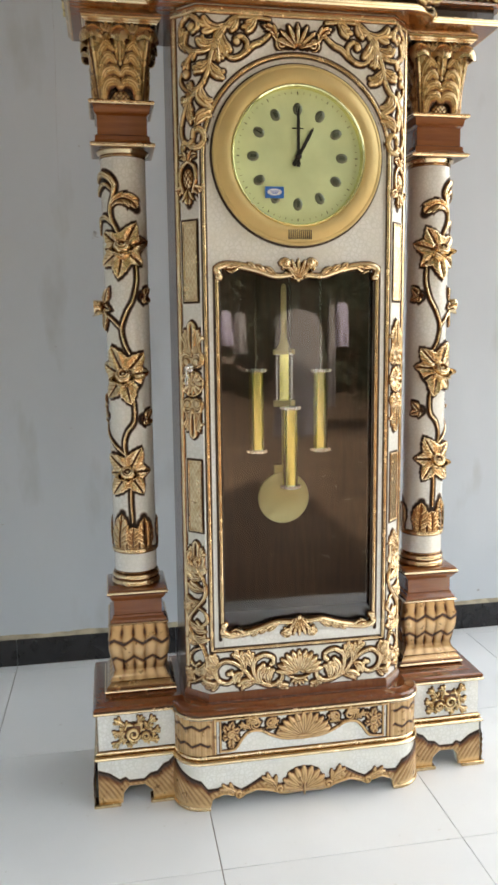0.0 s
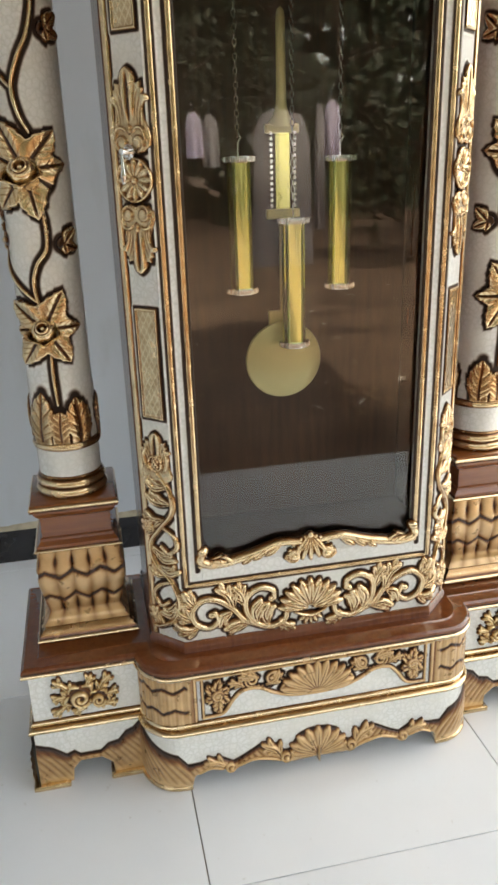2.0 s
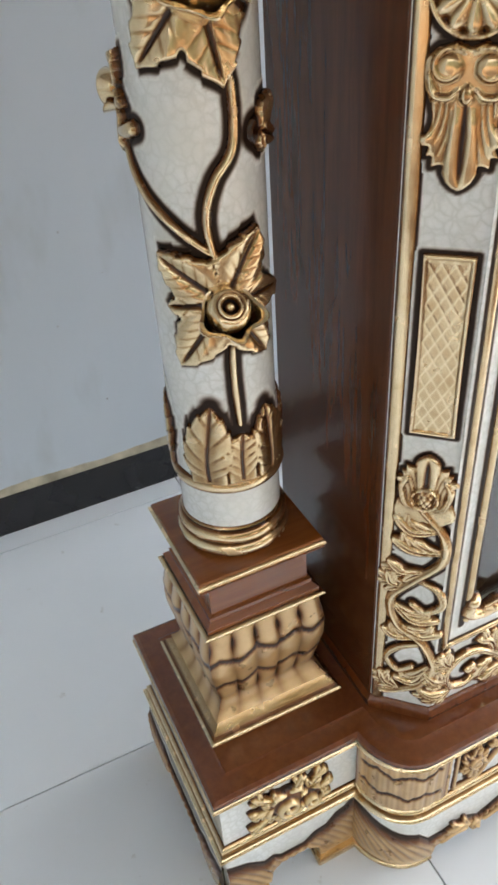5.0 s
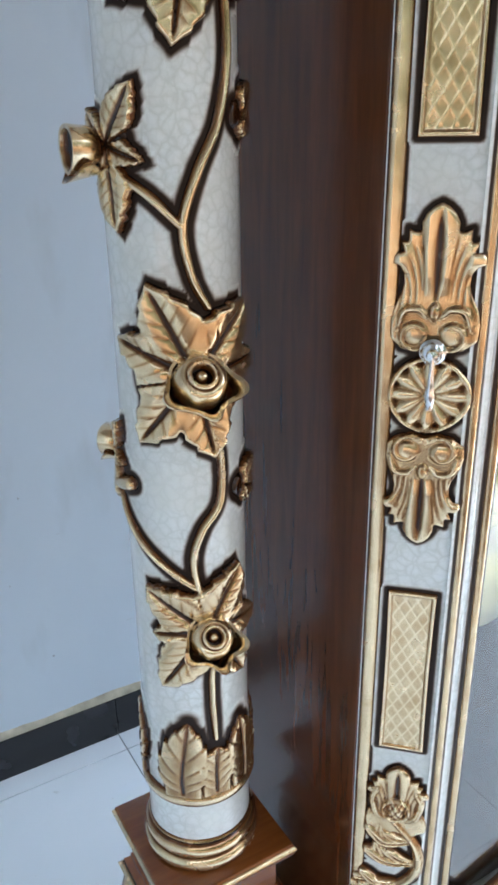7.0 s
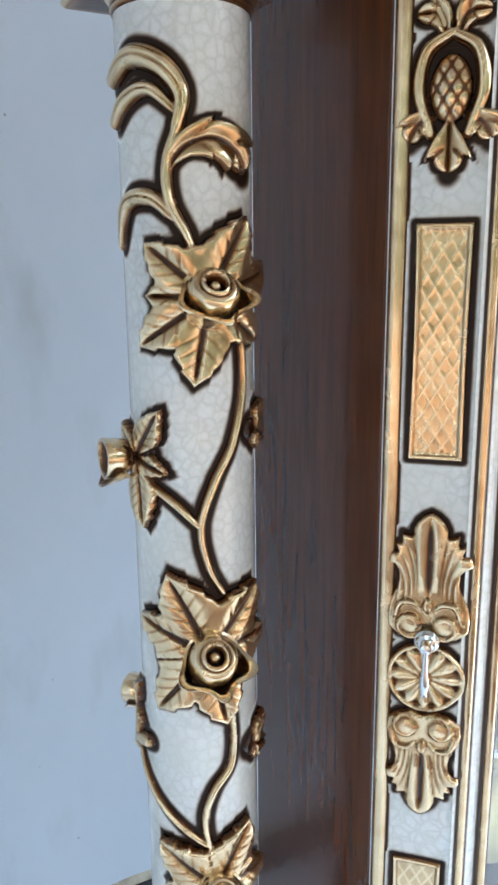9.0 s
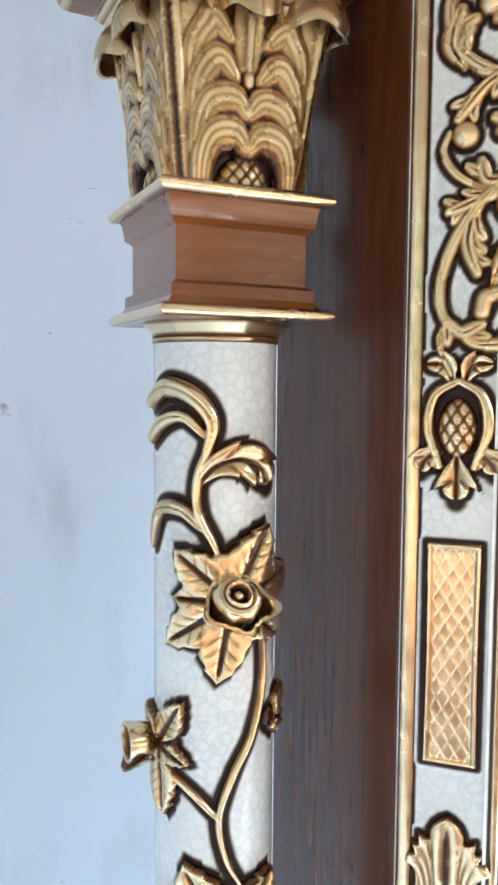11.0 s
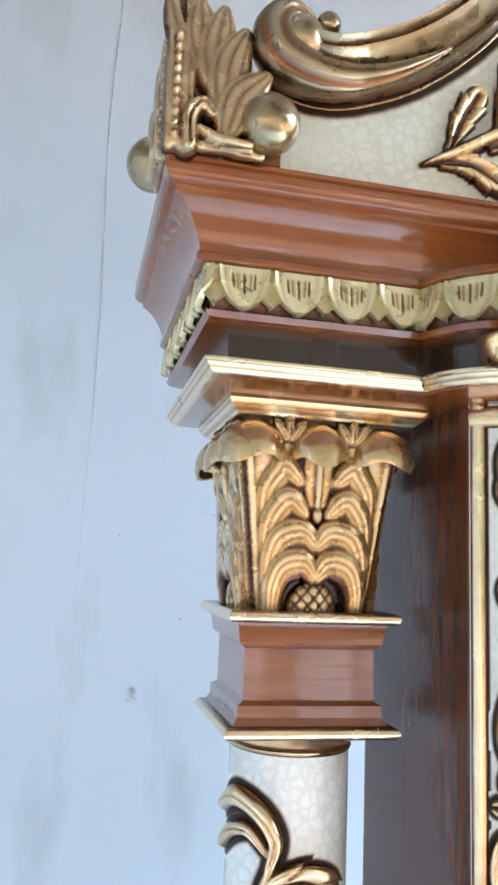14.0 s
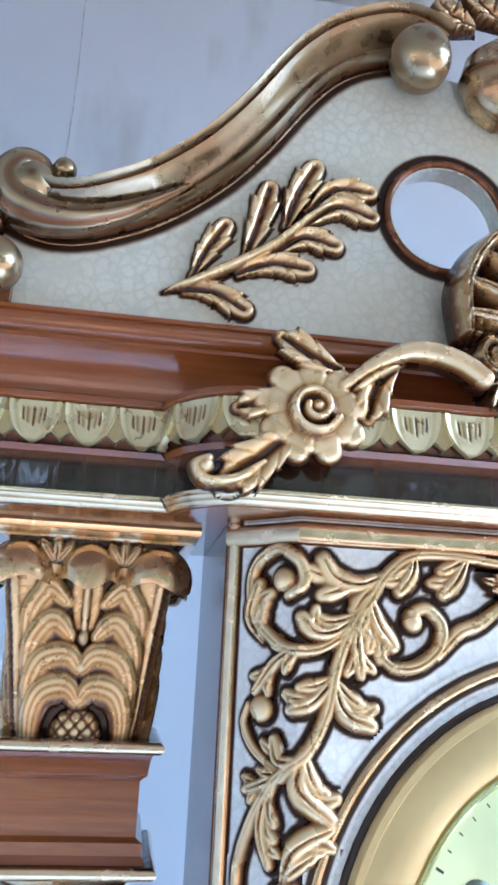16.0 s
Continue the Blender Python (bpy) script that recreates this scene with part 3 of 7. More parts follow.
        for kind, shape, a, b, args in self.items:
            i0, j0 = np.maximum(((a - e - lo) / c).astype(int), 0)
            i1, j1 = ((b + e - lo) / c).astype(int) + 2
            w = (slice(i0, i1), slice(j0, j1))
            X, Z = np.meshgrid(gx[i0:i1], gz[j0:j1], indexing="ij")
            d, h, t = {"stroke": self._stroke, "ball": self._ball, "rect": self._rect, "star": self._star, "plate": self._plate}[kind](shape, X, Z, args)
            D[w] = np.maximum(D[w], d)
            top = (d > 0) & (h > H[w])
            H[w] = np.where(top, h, H[w])
            A[w] = np.where(top, t, A[w])
        return gx, gz, D, H, A

    def _mesh(self, X, Z, H, A, keep):
        idx = np.arange(X.size).reshape(X.shape)
        q = np.stack([idx[:-1, :-1], idx[1:, :-1], idx[1:, 1:], idx[:-1, 1:]], -1)[keep].reshape(-1, 4)
        if self.flip:
            q = q[:, ::-1]
        used, inv = np.unique(q, return_inverse=True)
        V = self.fm(X.ravel()[used], Z.ravel()[used], H.ravel()[used])
        return V, inv.reshape(-1, 4), A.ravel()[used]

    def solid(self, name, parent, mat=None, label="", glaze_mat=None):
        pieces, coat, ob = list(self.extra), None, None
        if self.items:
            gx, gz, D, H, A = self._field()
            X, Z = np.meshgrid(gx, gz, indexing="ij")
            c = self.cell
            any_in = lambda M: M[:-1, :-1] | M[1:, :-1] | M[1:, 1:] | M[:-1, 1:]
            if self.edge:
                k = (slice(None, None, 2), slice(None, None, 2))
                d = D[k]
                keep = any_in(d > -self.edge)
                if not self.bare:
                    keep &= any_in(d < 3 * c)
                a = np.clip(1.25 * (1 + d / self.edge), 0, 1)
                coat = self._mesh(X[k], Z[k], np.where(a > 0, 0.0007, 0.0003), a, keep)
            if not self.bare:
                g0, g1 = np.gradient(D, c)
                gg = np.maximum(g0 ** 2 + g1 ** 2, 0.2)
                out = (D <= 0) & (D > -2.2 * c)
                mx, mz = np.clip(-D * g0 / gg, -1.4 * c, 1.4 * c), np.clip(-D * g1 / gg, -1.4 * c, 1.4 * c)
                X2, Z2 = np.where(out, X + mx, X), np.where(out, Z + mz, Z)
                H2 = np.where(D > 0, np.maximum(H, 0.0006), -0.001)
                # shade put into the colour: sunk places darker, raised ones lighter
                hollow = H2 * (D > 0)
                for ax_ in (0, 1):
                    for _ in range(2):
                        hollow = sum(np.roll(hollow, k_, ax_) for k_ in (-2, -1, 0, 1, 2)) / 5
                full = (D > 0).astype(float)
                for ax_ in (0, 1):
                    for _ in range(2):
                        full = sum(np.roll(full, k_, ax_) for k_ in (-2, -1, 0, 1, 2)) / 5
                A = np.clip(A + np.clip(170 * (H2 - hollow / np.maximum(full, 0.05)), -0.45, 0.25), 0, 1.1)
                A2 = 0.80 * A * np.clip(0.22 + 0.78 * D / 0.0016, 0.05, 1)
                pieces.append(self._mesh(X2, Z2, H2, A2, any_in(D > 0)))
        if pieces:
            n, V, F, A = 0, [], [], []
            for v, f, a in pieces:
                V.append(v), F.append(f + n), A.append(a)
                n += len(v)
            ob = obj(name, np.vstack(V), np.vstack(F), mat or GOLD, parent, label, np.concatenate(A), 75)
        if coat is not None:
            obj("glazed_edge", coat[0], coat[1], glaze_mat or GLAZE, ob if ob is not None and (parent is None or parent.parent is None) else parent, "brown glaze brushed softly round the carving", coat[2], 80)
        return ob


# ---- the room: floor, wall, skirting, porch edge and yard ----
FLOOR_Y0, WALL_Y = -1.48, 0.985
JX, JY, TS = -0.255, -0.282, 0.6
floor = tagged(part("floor", box(-4.5, 2.6, FLOOR_Y0, WALL_Y + 0.2, -0.16, -0.006, 0), GROUT, None), "concrete floor slab under white tiles, open to the yard", "floor", kind="structure")
wall = tagged(part("wall_back", box(-4.5, 2.6, WALL_Y, WALL_Y + 0.15, -0.15, 3.62, 0), WALL, None), "bluish white painted plaster wall with faint stains", "wall", kind="structure")
# added out of view: sloped slab that keeps sky light off the upper parts
sky_baffle = box(-4.5, 1.6, -3.1, WALL_Y + 0.15, 3.62, 3.72, 0)
for v in sky_baffle.verts:
    v.co.z -= 0.20 * max(0.0, 0.9 - v.co.y)
tagged(part("ceiling", sky_baffle, CEIL, None), "unseen ceiling, added and sloped to hold back sky light", "ceiling", kind="structure")
# unseen wall added on the left as a light block
tagged(part("side_light_block", box(-2.75, -2.6, FLOOR_Y0, WALL_Y - 0.001, -0.15, 3.62, 0), WALL, None), "unseen side wall, added to block light from the left", "wall", kind="structure")
skirting = tagged(new("baseboard", None), "black tiled skirting along the painted wall", "baseboard", kind="structure")
for k in range(-3, 5):
    x0 = JX + TS * k
    part("skirting_tile", box(x0 + 0.001, min(x0 + TS - 0.001, 2.45), WALL_Y - 0.012, WALL_Y + 0.002, 0.0, 0.104, 0.001), SKIRT, skirting)
rnd = random.Random(5)
V, F = [], []
NX = 420
for i in range(NX + 1):
    x = -4.4 + 6.8 * i / NX
    e = 0.004 * noise.noise((x * 6, 3, 0)) + 0.003 * noise.noise((x * 25, 1, 0))
    V += [(x, WALL_Y - 0.010, 0.1045), (x, WALL_Y - 0.007, 0.112 + e), (x, WALL_Y + 0.001, 0.120 + 1.6 * e)]
for i in range(NX):
    for k in range(2):
        a = 3 * i + k
        F.append((a, a + 3, a + 4, a + 1))
obj("mortar_strip", V, F, MORTAR, skirting, "rough yellowish mortar line")


def stain(x, z, w, h, seed, label="small grey scuff on the painted wall"):
    r = random.Random(seed)
    bm = bmesh.new()
    c = bm.verts.new((x, WALL_Y - 0.0022, z))
    ring = [bm.verts.new((x + w * math.cos(a) * r.uniform(0.5, 1.1), WALL_Y - 0.0014, z + h * math.sin(a) * r.uniform(0.5, 1.1))) for a in np.linspace(0, 2 * math.pi, 15)[:-1]]
    for i in range(14):
        bm.faces.new((c, ring[i], ring[(i + 1) % 14]))
    part("scuff", bm, STAIN, wall, label)


for i, (x, z, w, h) in enumerate([(-0.505, 1.60, 0.010, 0.012), (-0.512, 1.585, 0.006, 0.005), (-0.497, 1.588, 0.004, 0.004), (-0.335, 2.015, 0.013, 0.002), (-0.36, 1.95, 0.008, 0.0015), (-0.38, 1.955, 0.004, 0.0015),
                                  (-0.42, 1.74, 0.003, 0.003), (-0.34, 0.56, 0.005, 0.0015), (-0.41, 0.66, 0.004, 0.003), (-0.45, 0.47, 0.003, 0.003), (-0.38, 0.27, 0.003, 0.003), (-0.2, 0.30, 0.010, 0.0012),
                                  (-0.62, 0.9, 0.008, 0.002), (-0.88, 0.55, 0.010, 0.003), (-0.66, 1.20, 0.004, 0.003), (1.02, 0.16, 0.008, 0.006), (-0.55, 1.9, 0.004, 0.004), (-0.47, 2.28, 0.003, 0.003)]):
    stain(x, z, w, h, i)
crack = [(-0.623 + 0.010 * noise.noise((z * 2, 0, 5)) + 0.002 * noise.noise((z * 11, 0, 2)), WALL_Y - 0.001, z) for z in np.linspace(1.75, 3.61, 80)]
tube("hairline_crack", crack, np.interp(np.linspace(0, 1, 80), [0, 0.4, 0.5, 1], [0.0003, 0.0006, 0.0013, 0.0015]), STAIN, wall, "thin dark vertical hairline crack")

tile_me = None
for i in range(-7, 5):
    for j in range(-2, 3):
        x0, y0 = JX + TS * i, JY + TS * j
        x1, y1 = min(x0 + TS, 2.45), min(y0 + TS, WALL_Y)
        y0c = max(y0, FLOOR_Y0)
        if y1 - y0c < 0.02 or x1 - x0 < 0.02:
            continue
        part("floor_tile", box(x0 + 0.0011, x1 - 0.0011, y0c + 0.0011, y1 - 0.0011, -0.008, 0.0, 0.0008), TILE, floor)
ground = tagged(part("ground", box(-60, 60, -80, FLOOR_Y0 - 0.001, -0.4, -0.16, 0), SOIL, None), "bare brown soil of the yard", "ground", kind="structure")


# ---- yard: trees, bushes and washing on a line, seen in the door glass ----
def tree(x, y, h, spread, seed):
    r = random.Random(seed)
    root = tagged(new("tree", None), "dark leafy garden tree beside the yard", "tree", group="yard trees")
    root.location = (x, y, -0.16)
    tube("trunk", smooth_path([(0, 0, 0), (0.1, 0.05, h * 0.3), (-0.05, 0.1, h * 0.6), (0.1, 0, h * 0.9)], 14), np.linspace(0.11, 0.03, 14), BARK, root)
    for _ in range(4):
        a, z = r.uniform(0, 6.28), h * r.uniform(0.35, 0.7)
        tube("limb", smooth_path([(0, 0, z), (0.4 * spread * math.cos(a), 0.4 * spread * math.sin(a), z + 0.3), (0.8 * spread * math.cos(a), 0.8 * spread * math.sin(a), z + 0.8)], 8), np.linspace(0.05, 0.015, 8), BARK, root)
    V, F = [], []
    for c in range(34):
        a, q = r.uniform(0, 6.28), spread * math.sqrt(r.random())
        cx, cy, cz = q * math.cos(a), q * math.sin(a), h * r.uniform(0.22, 1.0)
        for _ in range(60):
            p = Vector((cx + r.gauss(0, 0.32), cy + r.gauss(0, 0.32), cz + r.gauss(0, 0.26)))
            d = Vector((r.gauss(0, 1), r.gauss(0, 1), r.gauss(-0.4, 0.7))).normalized() * r.uniform(0.09, 0.2)
            s = d.cross(Vector((r.gauss(0, 1), r.gauss(0, 1), r.gauss(0, 1)))).normalized() * d.length * 0.3
            k = len(V)
            V += [p, p + d * 0.5 + s, p + d, p + d * 0.5 - s]
            F.append((k, k + 1, k + 2, k + 3))
    obj("crown", V, F, LEAF, root, smooth=False)


for i, (x, y, h, s) in enumerate([(-6.5, -10, 5.0, 2.2), (-3.2, -11.5, 5.6, 2.3), (0.2, -10.5, 5.0, 2.2), (3.0, -12, 6.0, 2.4), (5.8, -10, 5.2, 2.2), (8.5, -9, 5.4, 2.3), (1.6, -14, 6.5, 2.6), (-1.6, -14, 6.5, 2.6), (5, -15, 7, 2.8), (11, -11, 6, 2.6), (4.2, -8.2, 2.4, 1.4), (7.2, -6.6, 2.6, 1.5)]):
    tree(x, y, h, s, i)


# backdrop added behind the trees to block low sky in the reflection
def foliage_backdrop():
    r = random.Random(77)
    V, F = [], []
    for _ in range(5200):
        x = r.uniform(-26, 26)
        p = Vector((x, -17 - 0.03 * abs(x) + r.gauss(0, 1.2), 8.5 * r.random() ** 0.8 - 0.2))
        d = Vector((r.gauss(0, 1), r.gauss(0, 0.5), r.gauss(-0.3, 0.8))).normalized() * r.uniform(0.5, 1.1)
        s = d.cross(Vector((0, 1, 0.2))).normalized() * d.length * 0.45
        k = len(V)
        V += [p, p + d * 0.5 + s, p + d, p + d * 0.5 - s]
        F.append((k, k + 1, k + 2, k + 3))
    ob = obj("foliage_backdrop", V, F, LEAF, None, smooth=False)
    tagged(ob, "dense dark foliage, added to shut low sky out of the glass", "woods", kind="stuff")


foliage_backdrop()


def litter():
    r = random.Random(21)
    V, F = [], []
    for _ in range(3800):
        x, y = r.uniform(-4.5, 7.5), -2.4 - 9.5 * r.random() ** 1.3
        q, a = r.uniform(0.02, 0.07), r.uniform(0, 6.28)
        c, s, k = math.cos(a), math.sin(a), len(V)
        for lx, ly, lz in ((-1, 0, 0.0), (0, -0.4, 0.25 * r.random()), (1, 0, 0.1), (0, 0.4, 0.4 * r.random())):
            V.append((x + q * (lx * c - ly * s), y + q * (lx * s + ly * c), -0.157 + q * lz))
        F.append((k, k + 1, k + 2, k + 3))
    ob = obj("leaf_litter", V, F, LITTER, None, smooth=False)
    tagged(ob, "dry brown leaf litter scattered over the yard soil", "leaf litter", kind="stuff")


litter()


def garment(x, z, w, drop, mat, label, seed, y=-4.2, sleeves=False):
    r = random.Random(seed)
    root = tagged(new("hanging_garment", None), label, "clothing", group="washing on the line")
    root.location = (x, y, z)
    tube("hanger", [(-w * 0.9, 0, -0.02), (-w * 0.3, 0, 0.03), (0, 0, 0.05), (0.0, 0, 0.10), (0.02, 0, 0.12)], 0.004, CHROME, root)
    n, m = 26, 14
    V, F = [], []
    for k in range(m):
        t = k / (m - 1)
        for i in range(n):
            a = 2 * math.pi * i / n
            ww = w * (0.72 + 0.28 * min(1, t * 9)) * (1 + 0.18 * t)
            d = (0.02 + 0.05 * t) * (1 + 0.5 * math.sin(5 * a + seed) * t)
            V.append((ww * math.cos(a) + 0.01 * r.random(), d * math.sin(a), -drop * t + 0.03 * (1 - t) * (1 - abs(math.cos(a)))))
    for k in range(m - 1):
        for i in range(n):
            j = (i + 1) % n
            F.append((k * n + i, k * n + j, (k + 1) * n + j, (k + 1) * n + i))
    F.append(tuple(range(n)))
    obj("cloth", V, F, mat, root)


line = tagged(tube("washing_line", smooth_path([(-1.5, -4.2, 1.62), (1.0, -4.2, 1.50), (3.2, -4.2, 1.66)], 24), 0.003, BLACK, None), "thin dark cord strung over the yard with washing", "washing line")
post = [tagged(tube("line_post", [(px, -4.2, -0.17), (px, -4.2, 1.75)], 0.03, BARK, None), "rough wooden post holding the washing line", "post", group="line posts") for px in (-1.55, 3.25)]
for g in ((1.05, 1.40, 0.19, 1.0, CLOTH2, "long grey garment drying on the line", 1), (1.32, 1.44, 0.03, 0.8, CLOTH2, "narrow grey cloth hanging on the line", 2), (1.41, 1.46, 0.05, 0.34, CLOTH, "pale lilac cloth hanging on the line", 3),
          (0.45, 1.40, 0.05, 0.26, CLOTH, "pale lilac cloth hanging on the line", 4), (0.56, 1.38, 0.05, 0.3, CLOTH2, "grey cloth hanging on the line", 5), (0.28, 1.38, 0.05, 0.3, CLOTH, "pale lilac cloth hanging on the line", 6)):
    garment(*g)

# ---- the longcase clock ----
clock = tagged(new("longcase_clock", None), "tall carved longcase clock in cream crackle, antiqued gold and mahogany", "clock")


def bow_plan(W, yf, xj, xf, yc, D, n=10):
    """Plan with two side wings and a bowed middle that steps forward on quarter-round corners."""
    arc = [(-xf - (xj - xf) * math.cos(a), yf - (yf - yc) * math.sin(a)) for a in np.linspace(0, math.pi / 2, n)]
    return [(-W, yf), *arc, *[(-x, y) for x, y in arc[::-1]], (W, yf), (W, D), (-W, D)]


BASE = bow_plan(0.536, 0.030, 0.330, 0.268, -0.045, 0.315)
base = part("base", box(-0.50, 0.50, 0.06, 0.29, 0.06, 0.25), INSIDE, clock, "stepped base with carved apron and mahogany top")
stack("base_body", BASE, [(0, 0.135), (0, 0.252)], CREAM, base)
stack("gold_moulding", BASE, [(0.0, 0.122), *half_round(0.006, 0.124, 0.137, 0.007), *half_round(0.002, 0.138, 0.150, 0.005), (0, 0.151)], GOLD, base, "gilded base moulding", att=[0.1, *bead_att(), *bead_att(), 0.05])
stack("board_edge", BASE, [(-0.002, 0.247), *half_round(0.006, 0.251, 0.262, 0.006), (0.010, 0.2625), (0.010, 0.266)], GOLD, base, "gilded edge of the base board", att=[0.1, *bead_att(), 0.1, 0.3])
stack("base_board", BASE, [(0.010, 0.2655), (0.009, 0.270), (0.004, 0.2735), (-0.018, 0.2745), (-0.022, 0.277)], MAHOGANY, base, "polished mahogany base board")


# apron with carved lower edge and bracket feet
def table(x, pts):
    p = np.array(pts)
    return np.interp(x, p[:, 0], p[:, 1])


def apron(path, s_bot, s_top, name, segs):
    fm = path_map(path)
    tot = np.linalg.norm(np.diff(np.array(path), axis=0), axis=1).sum()
    s = np.linspace(-tot / 2, tot / 2, segs)
    zb, zt = s_bot(s), s_top(s)
    zt = np.maximum(zt, zb + 0.012)
    F = []
    V = np.vstack([fm(s, zt, 0 * s + 0.002), fm(s, 0 * s + 0.126, 0 * s + 0.002), fm(s, 0 * s + 0.126, 0 * s - 0.016), fm(s, zb + 0.004, 0 * s - 0.016), fm(s, zb + 0.004, 0 * s + 0.001)])
    for i in range(segs - 1):
        for k in range(5):
            l = (k + 1) % 5
            F.append((k * segs + i, k * segs + i + 1, l * segs + i + 1, l * segs + i))
    obj(name, V, F, CREAM, base, "cream apron with a carved lower edge")
    m = 32
    u = np.linspace(0, 1, m)
    Z = zb[:, None] + (zt - zb)[:, None] * u[None]
    # reeds that fan out and bend over like a leaf
    lean = np.abs(s)[:, None] - 0.55 * np.clip(Z, 0, 0.12) - 2.6 * np.clip(Z - 0.02, 0, 0.1) ** 2
    rib = 0.5 + 0.5 * np.cos(2 * np.pi * lean / 0.0135)
    hh = 0.0105 * np.sqrt(np.clip(1 - (2 * u - 1) ** 4, 0, 1))[None] * (1 - 0.24 * rib ** 2 * np.clip(1.8 * u, 0, 1)[None])
    A = (0.15 + 0.85 * np.clip(4 * (1 - u), 0, 1) ** 1.2)[None] * (0.72 - 0.26 * rib ** 3 * np.clip(2 * u, 0, 1)[None]) + 0.4 * np.exp(-((u - 0.12) / 0.1) ** 2)[None]
    A *= np.clip((1 - u) / 0.07, 0, 1)[None]
    P = fm(np.tile(s[:, None], (1, m)), Z, hh - 0.001)
    V = P.reshape(-1, 3)
    idx = np.arange(segs * m).reshape(segs, m)
    F = np.stack([idx[:-1, :-1], idx[1:, :-1], idx[1:, 1:], idx[:-1, 1:]], -1).reshape(-1, 4)
    obj("carved_edge", V, F, WOODGOLD, base, "carved gilt scroll edge", A.ravel(), 60)
    e = np.array([0.0, 0.004, 0.009])
    P = fm(np.tile(s[:, None], (1, 3)), np.minimum(zt[:, None] + e[None] - 0.003, 0.125), np.full((segs, 3), 0.0032) - np.array([0, 0, 0.001])[None])
    idx = np.arange(segs * 3).reshape(segs, 3)
    F = np.stack([idx[:-1, :-1], idx[1:, :-1], idx[1:, 1:], idx[:-1, 1:]], -1).reshape(-1, 4)
    obj("glazed_edge", P.reshape(-1, 3), F, GLAZE, base, "", np.tile([1, 0.95, 0.0], segs), 80)


AP = offset(BASE, 0.004)
front_path = [tuple(p) for p in AP[:-2]]
L = np.linalg.norm(np.diff(np.array(front_path), axis=0), axis=1)
half = L.sum() / 2
corner1 = half - L[0]
BOT = [(0, .021), (.05, .020), (.09, .032), (.128, .041), (.158, .033), (.17, .026), (.19, .038), (.22, .042), (.246, .028), (.252, 0.001), (corner1 + 0.062, 0.001), (corner1 + 0.064, 0.028), (corner1 + 0.085, 0.050), (corner1 + 0.125, 0.050), (corner1 + 0.14, 0.030), (corner1 + 0.143, 0.001), (half, 0.001)]
TOP = [(0, .094), (.02, .092), (.04, .083), (.058, .052), (.066, .05), (.08, .06), (.096, .082), (.104, .072), (.118, .075), (.15, .056), (.17, .047), (.19, .060), (.205, .064), (.235, .056), (.258, .056), (.275, .080), (.30, .088), (corner1 - 0.01, .118), (corner1 + .005, .120), (corner1 + .02, .104), (corner1 + .035, .098), (corner1 + .05, .080), (corner1 + .07, .076), (corner1 + .09, .058), (corner1 + .12, .058), (corner1 + .135, .072), (corner1 + .15, .066), (corner1 + .175, .086), (half, .098)]
apron(front_path, lambda s: table(np.abs(s), BOT), lambda s: table(np.abs(s), TOP), "apron", 760)
for sx in (-1, 1):
    side = [(sx * 0.544, 0.314), (sx * 0.544, 0.026)]
    if sx > 0:
        side = side[::-1]
    apron(side, lambda s: table(np.abs(s), [(0, .05), (.06, .05), (.075, .03), (.078, .001), (.15, .001)]), lambda s: table(np.abs(s), [(0, .062), (.06, .062), (.08, .08), (.1, .074), (.144, .098)]), "side_apron", 140)
# shell and C-scrolls carved on the apron
c = Carve(flat_map(-0.0495), edge=0.0)
c.fan((0, 0.034), 0.060, 8, 172, 9, 0.0150, 0.014, 0.08, 0.5, 0.98)
c.stroke([(0, 0.022), (0, 0.060)], 0.0045, 0.020, taper=(0.7, 0.3))
for sx in (-1, 1):
    c.scroll((sx * 0.066, 0.043), 0.013, 150 if sx > 0 else 30, sx * 1.3, 0.0055, 0.016, lead=[(sx * 0.012, 0.030), (sx * 0.034, 0.030), (sx * 0.048, 0.040)])
    c.stroke([(sx * 0.070, 0.032), (sx * 0.095, 0.043), (sx * 0.130, 0.050), (sx * 0.162, 0.040)], 0.0055, 0.014, taper=(0.5, 0.7))
    c.scroll((sx * 0.176, 0.041), 0.012, 180 if sx > 0 else 0, sx * 1.2, 0.0050, 0.015)
    c.acanthus((sx * 0.075, 0.040), (sx * 0.112, 0.078), 0.15 * sx, 1.0, 0.015)
    c.acanthus((sx * 0.185, 0.044), (sx * 0.225, 0.058), 0.15 * sx, 1.0, 0.014)
    c.stroke([(sx * 0.190, 0.038), (sx * 0.215, 0.046), (sx * 0.240, 0.036)], 0.005, 0.013, taper=(0.6, 0.5))
c.solid("apron_carving", base, WOODGOLD, "carved shell and scrolls on the apron")
# gilt foot pads
for sx in (-1, 1):
    for x0, x1 in ((0.482, 0.553), (0.338, 0.404)):
        a, b = sorted((sx * x0, sx * x1))
        part("foot_pad", box(a, b, 0.008, 0.05, 0.0, 0.011, 0.003), GOLD, base)
    fx = [(sx * x, y) for x, y in [(0.338, 0.02)] + [(0.268 + 0.072 * math.cos(a), 0.030 - 0.083 * math.sin(a)) for a in np.linspace(0.25, math.pi / 2, 10)] + [(0.252, -0.053)]]
    tube("foot_pad", [(x, y, 0.006) for x, y in fx], 0.0065, GOLD, base, n=8, att=0.75)

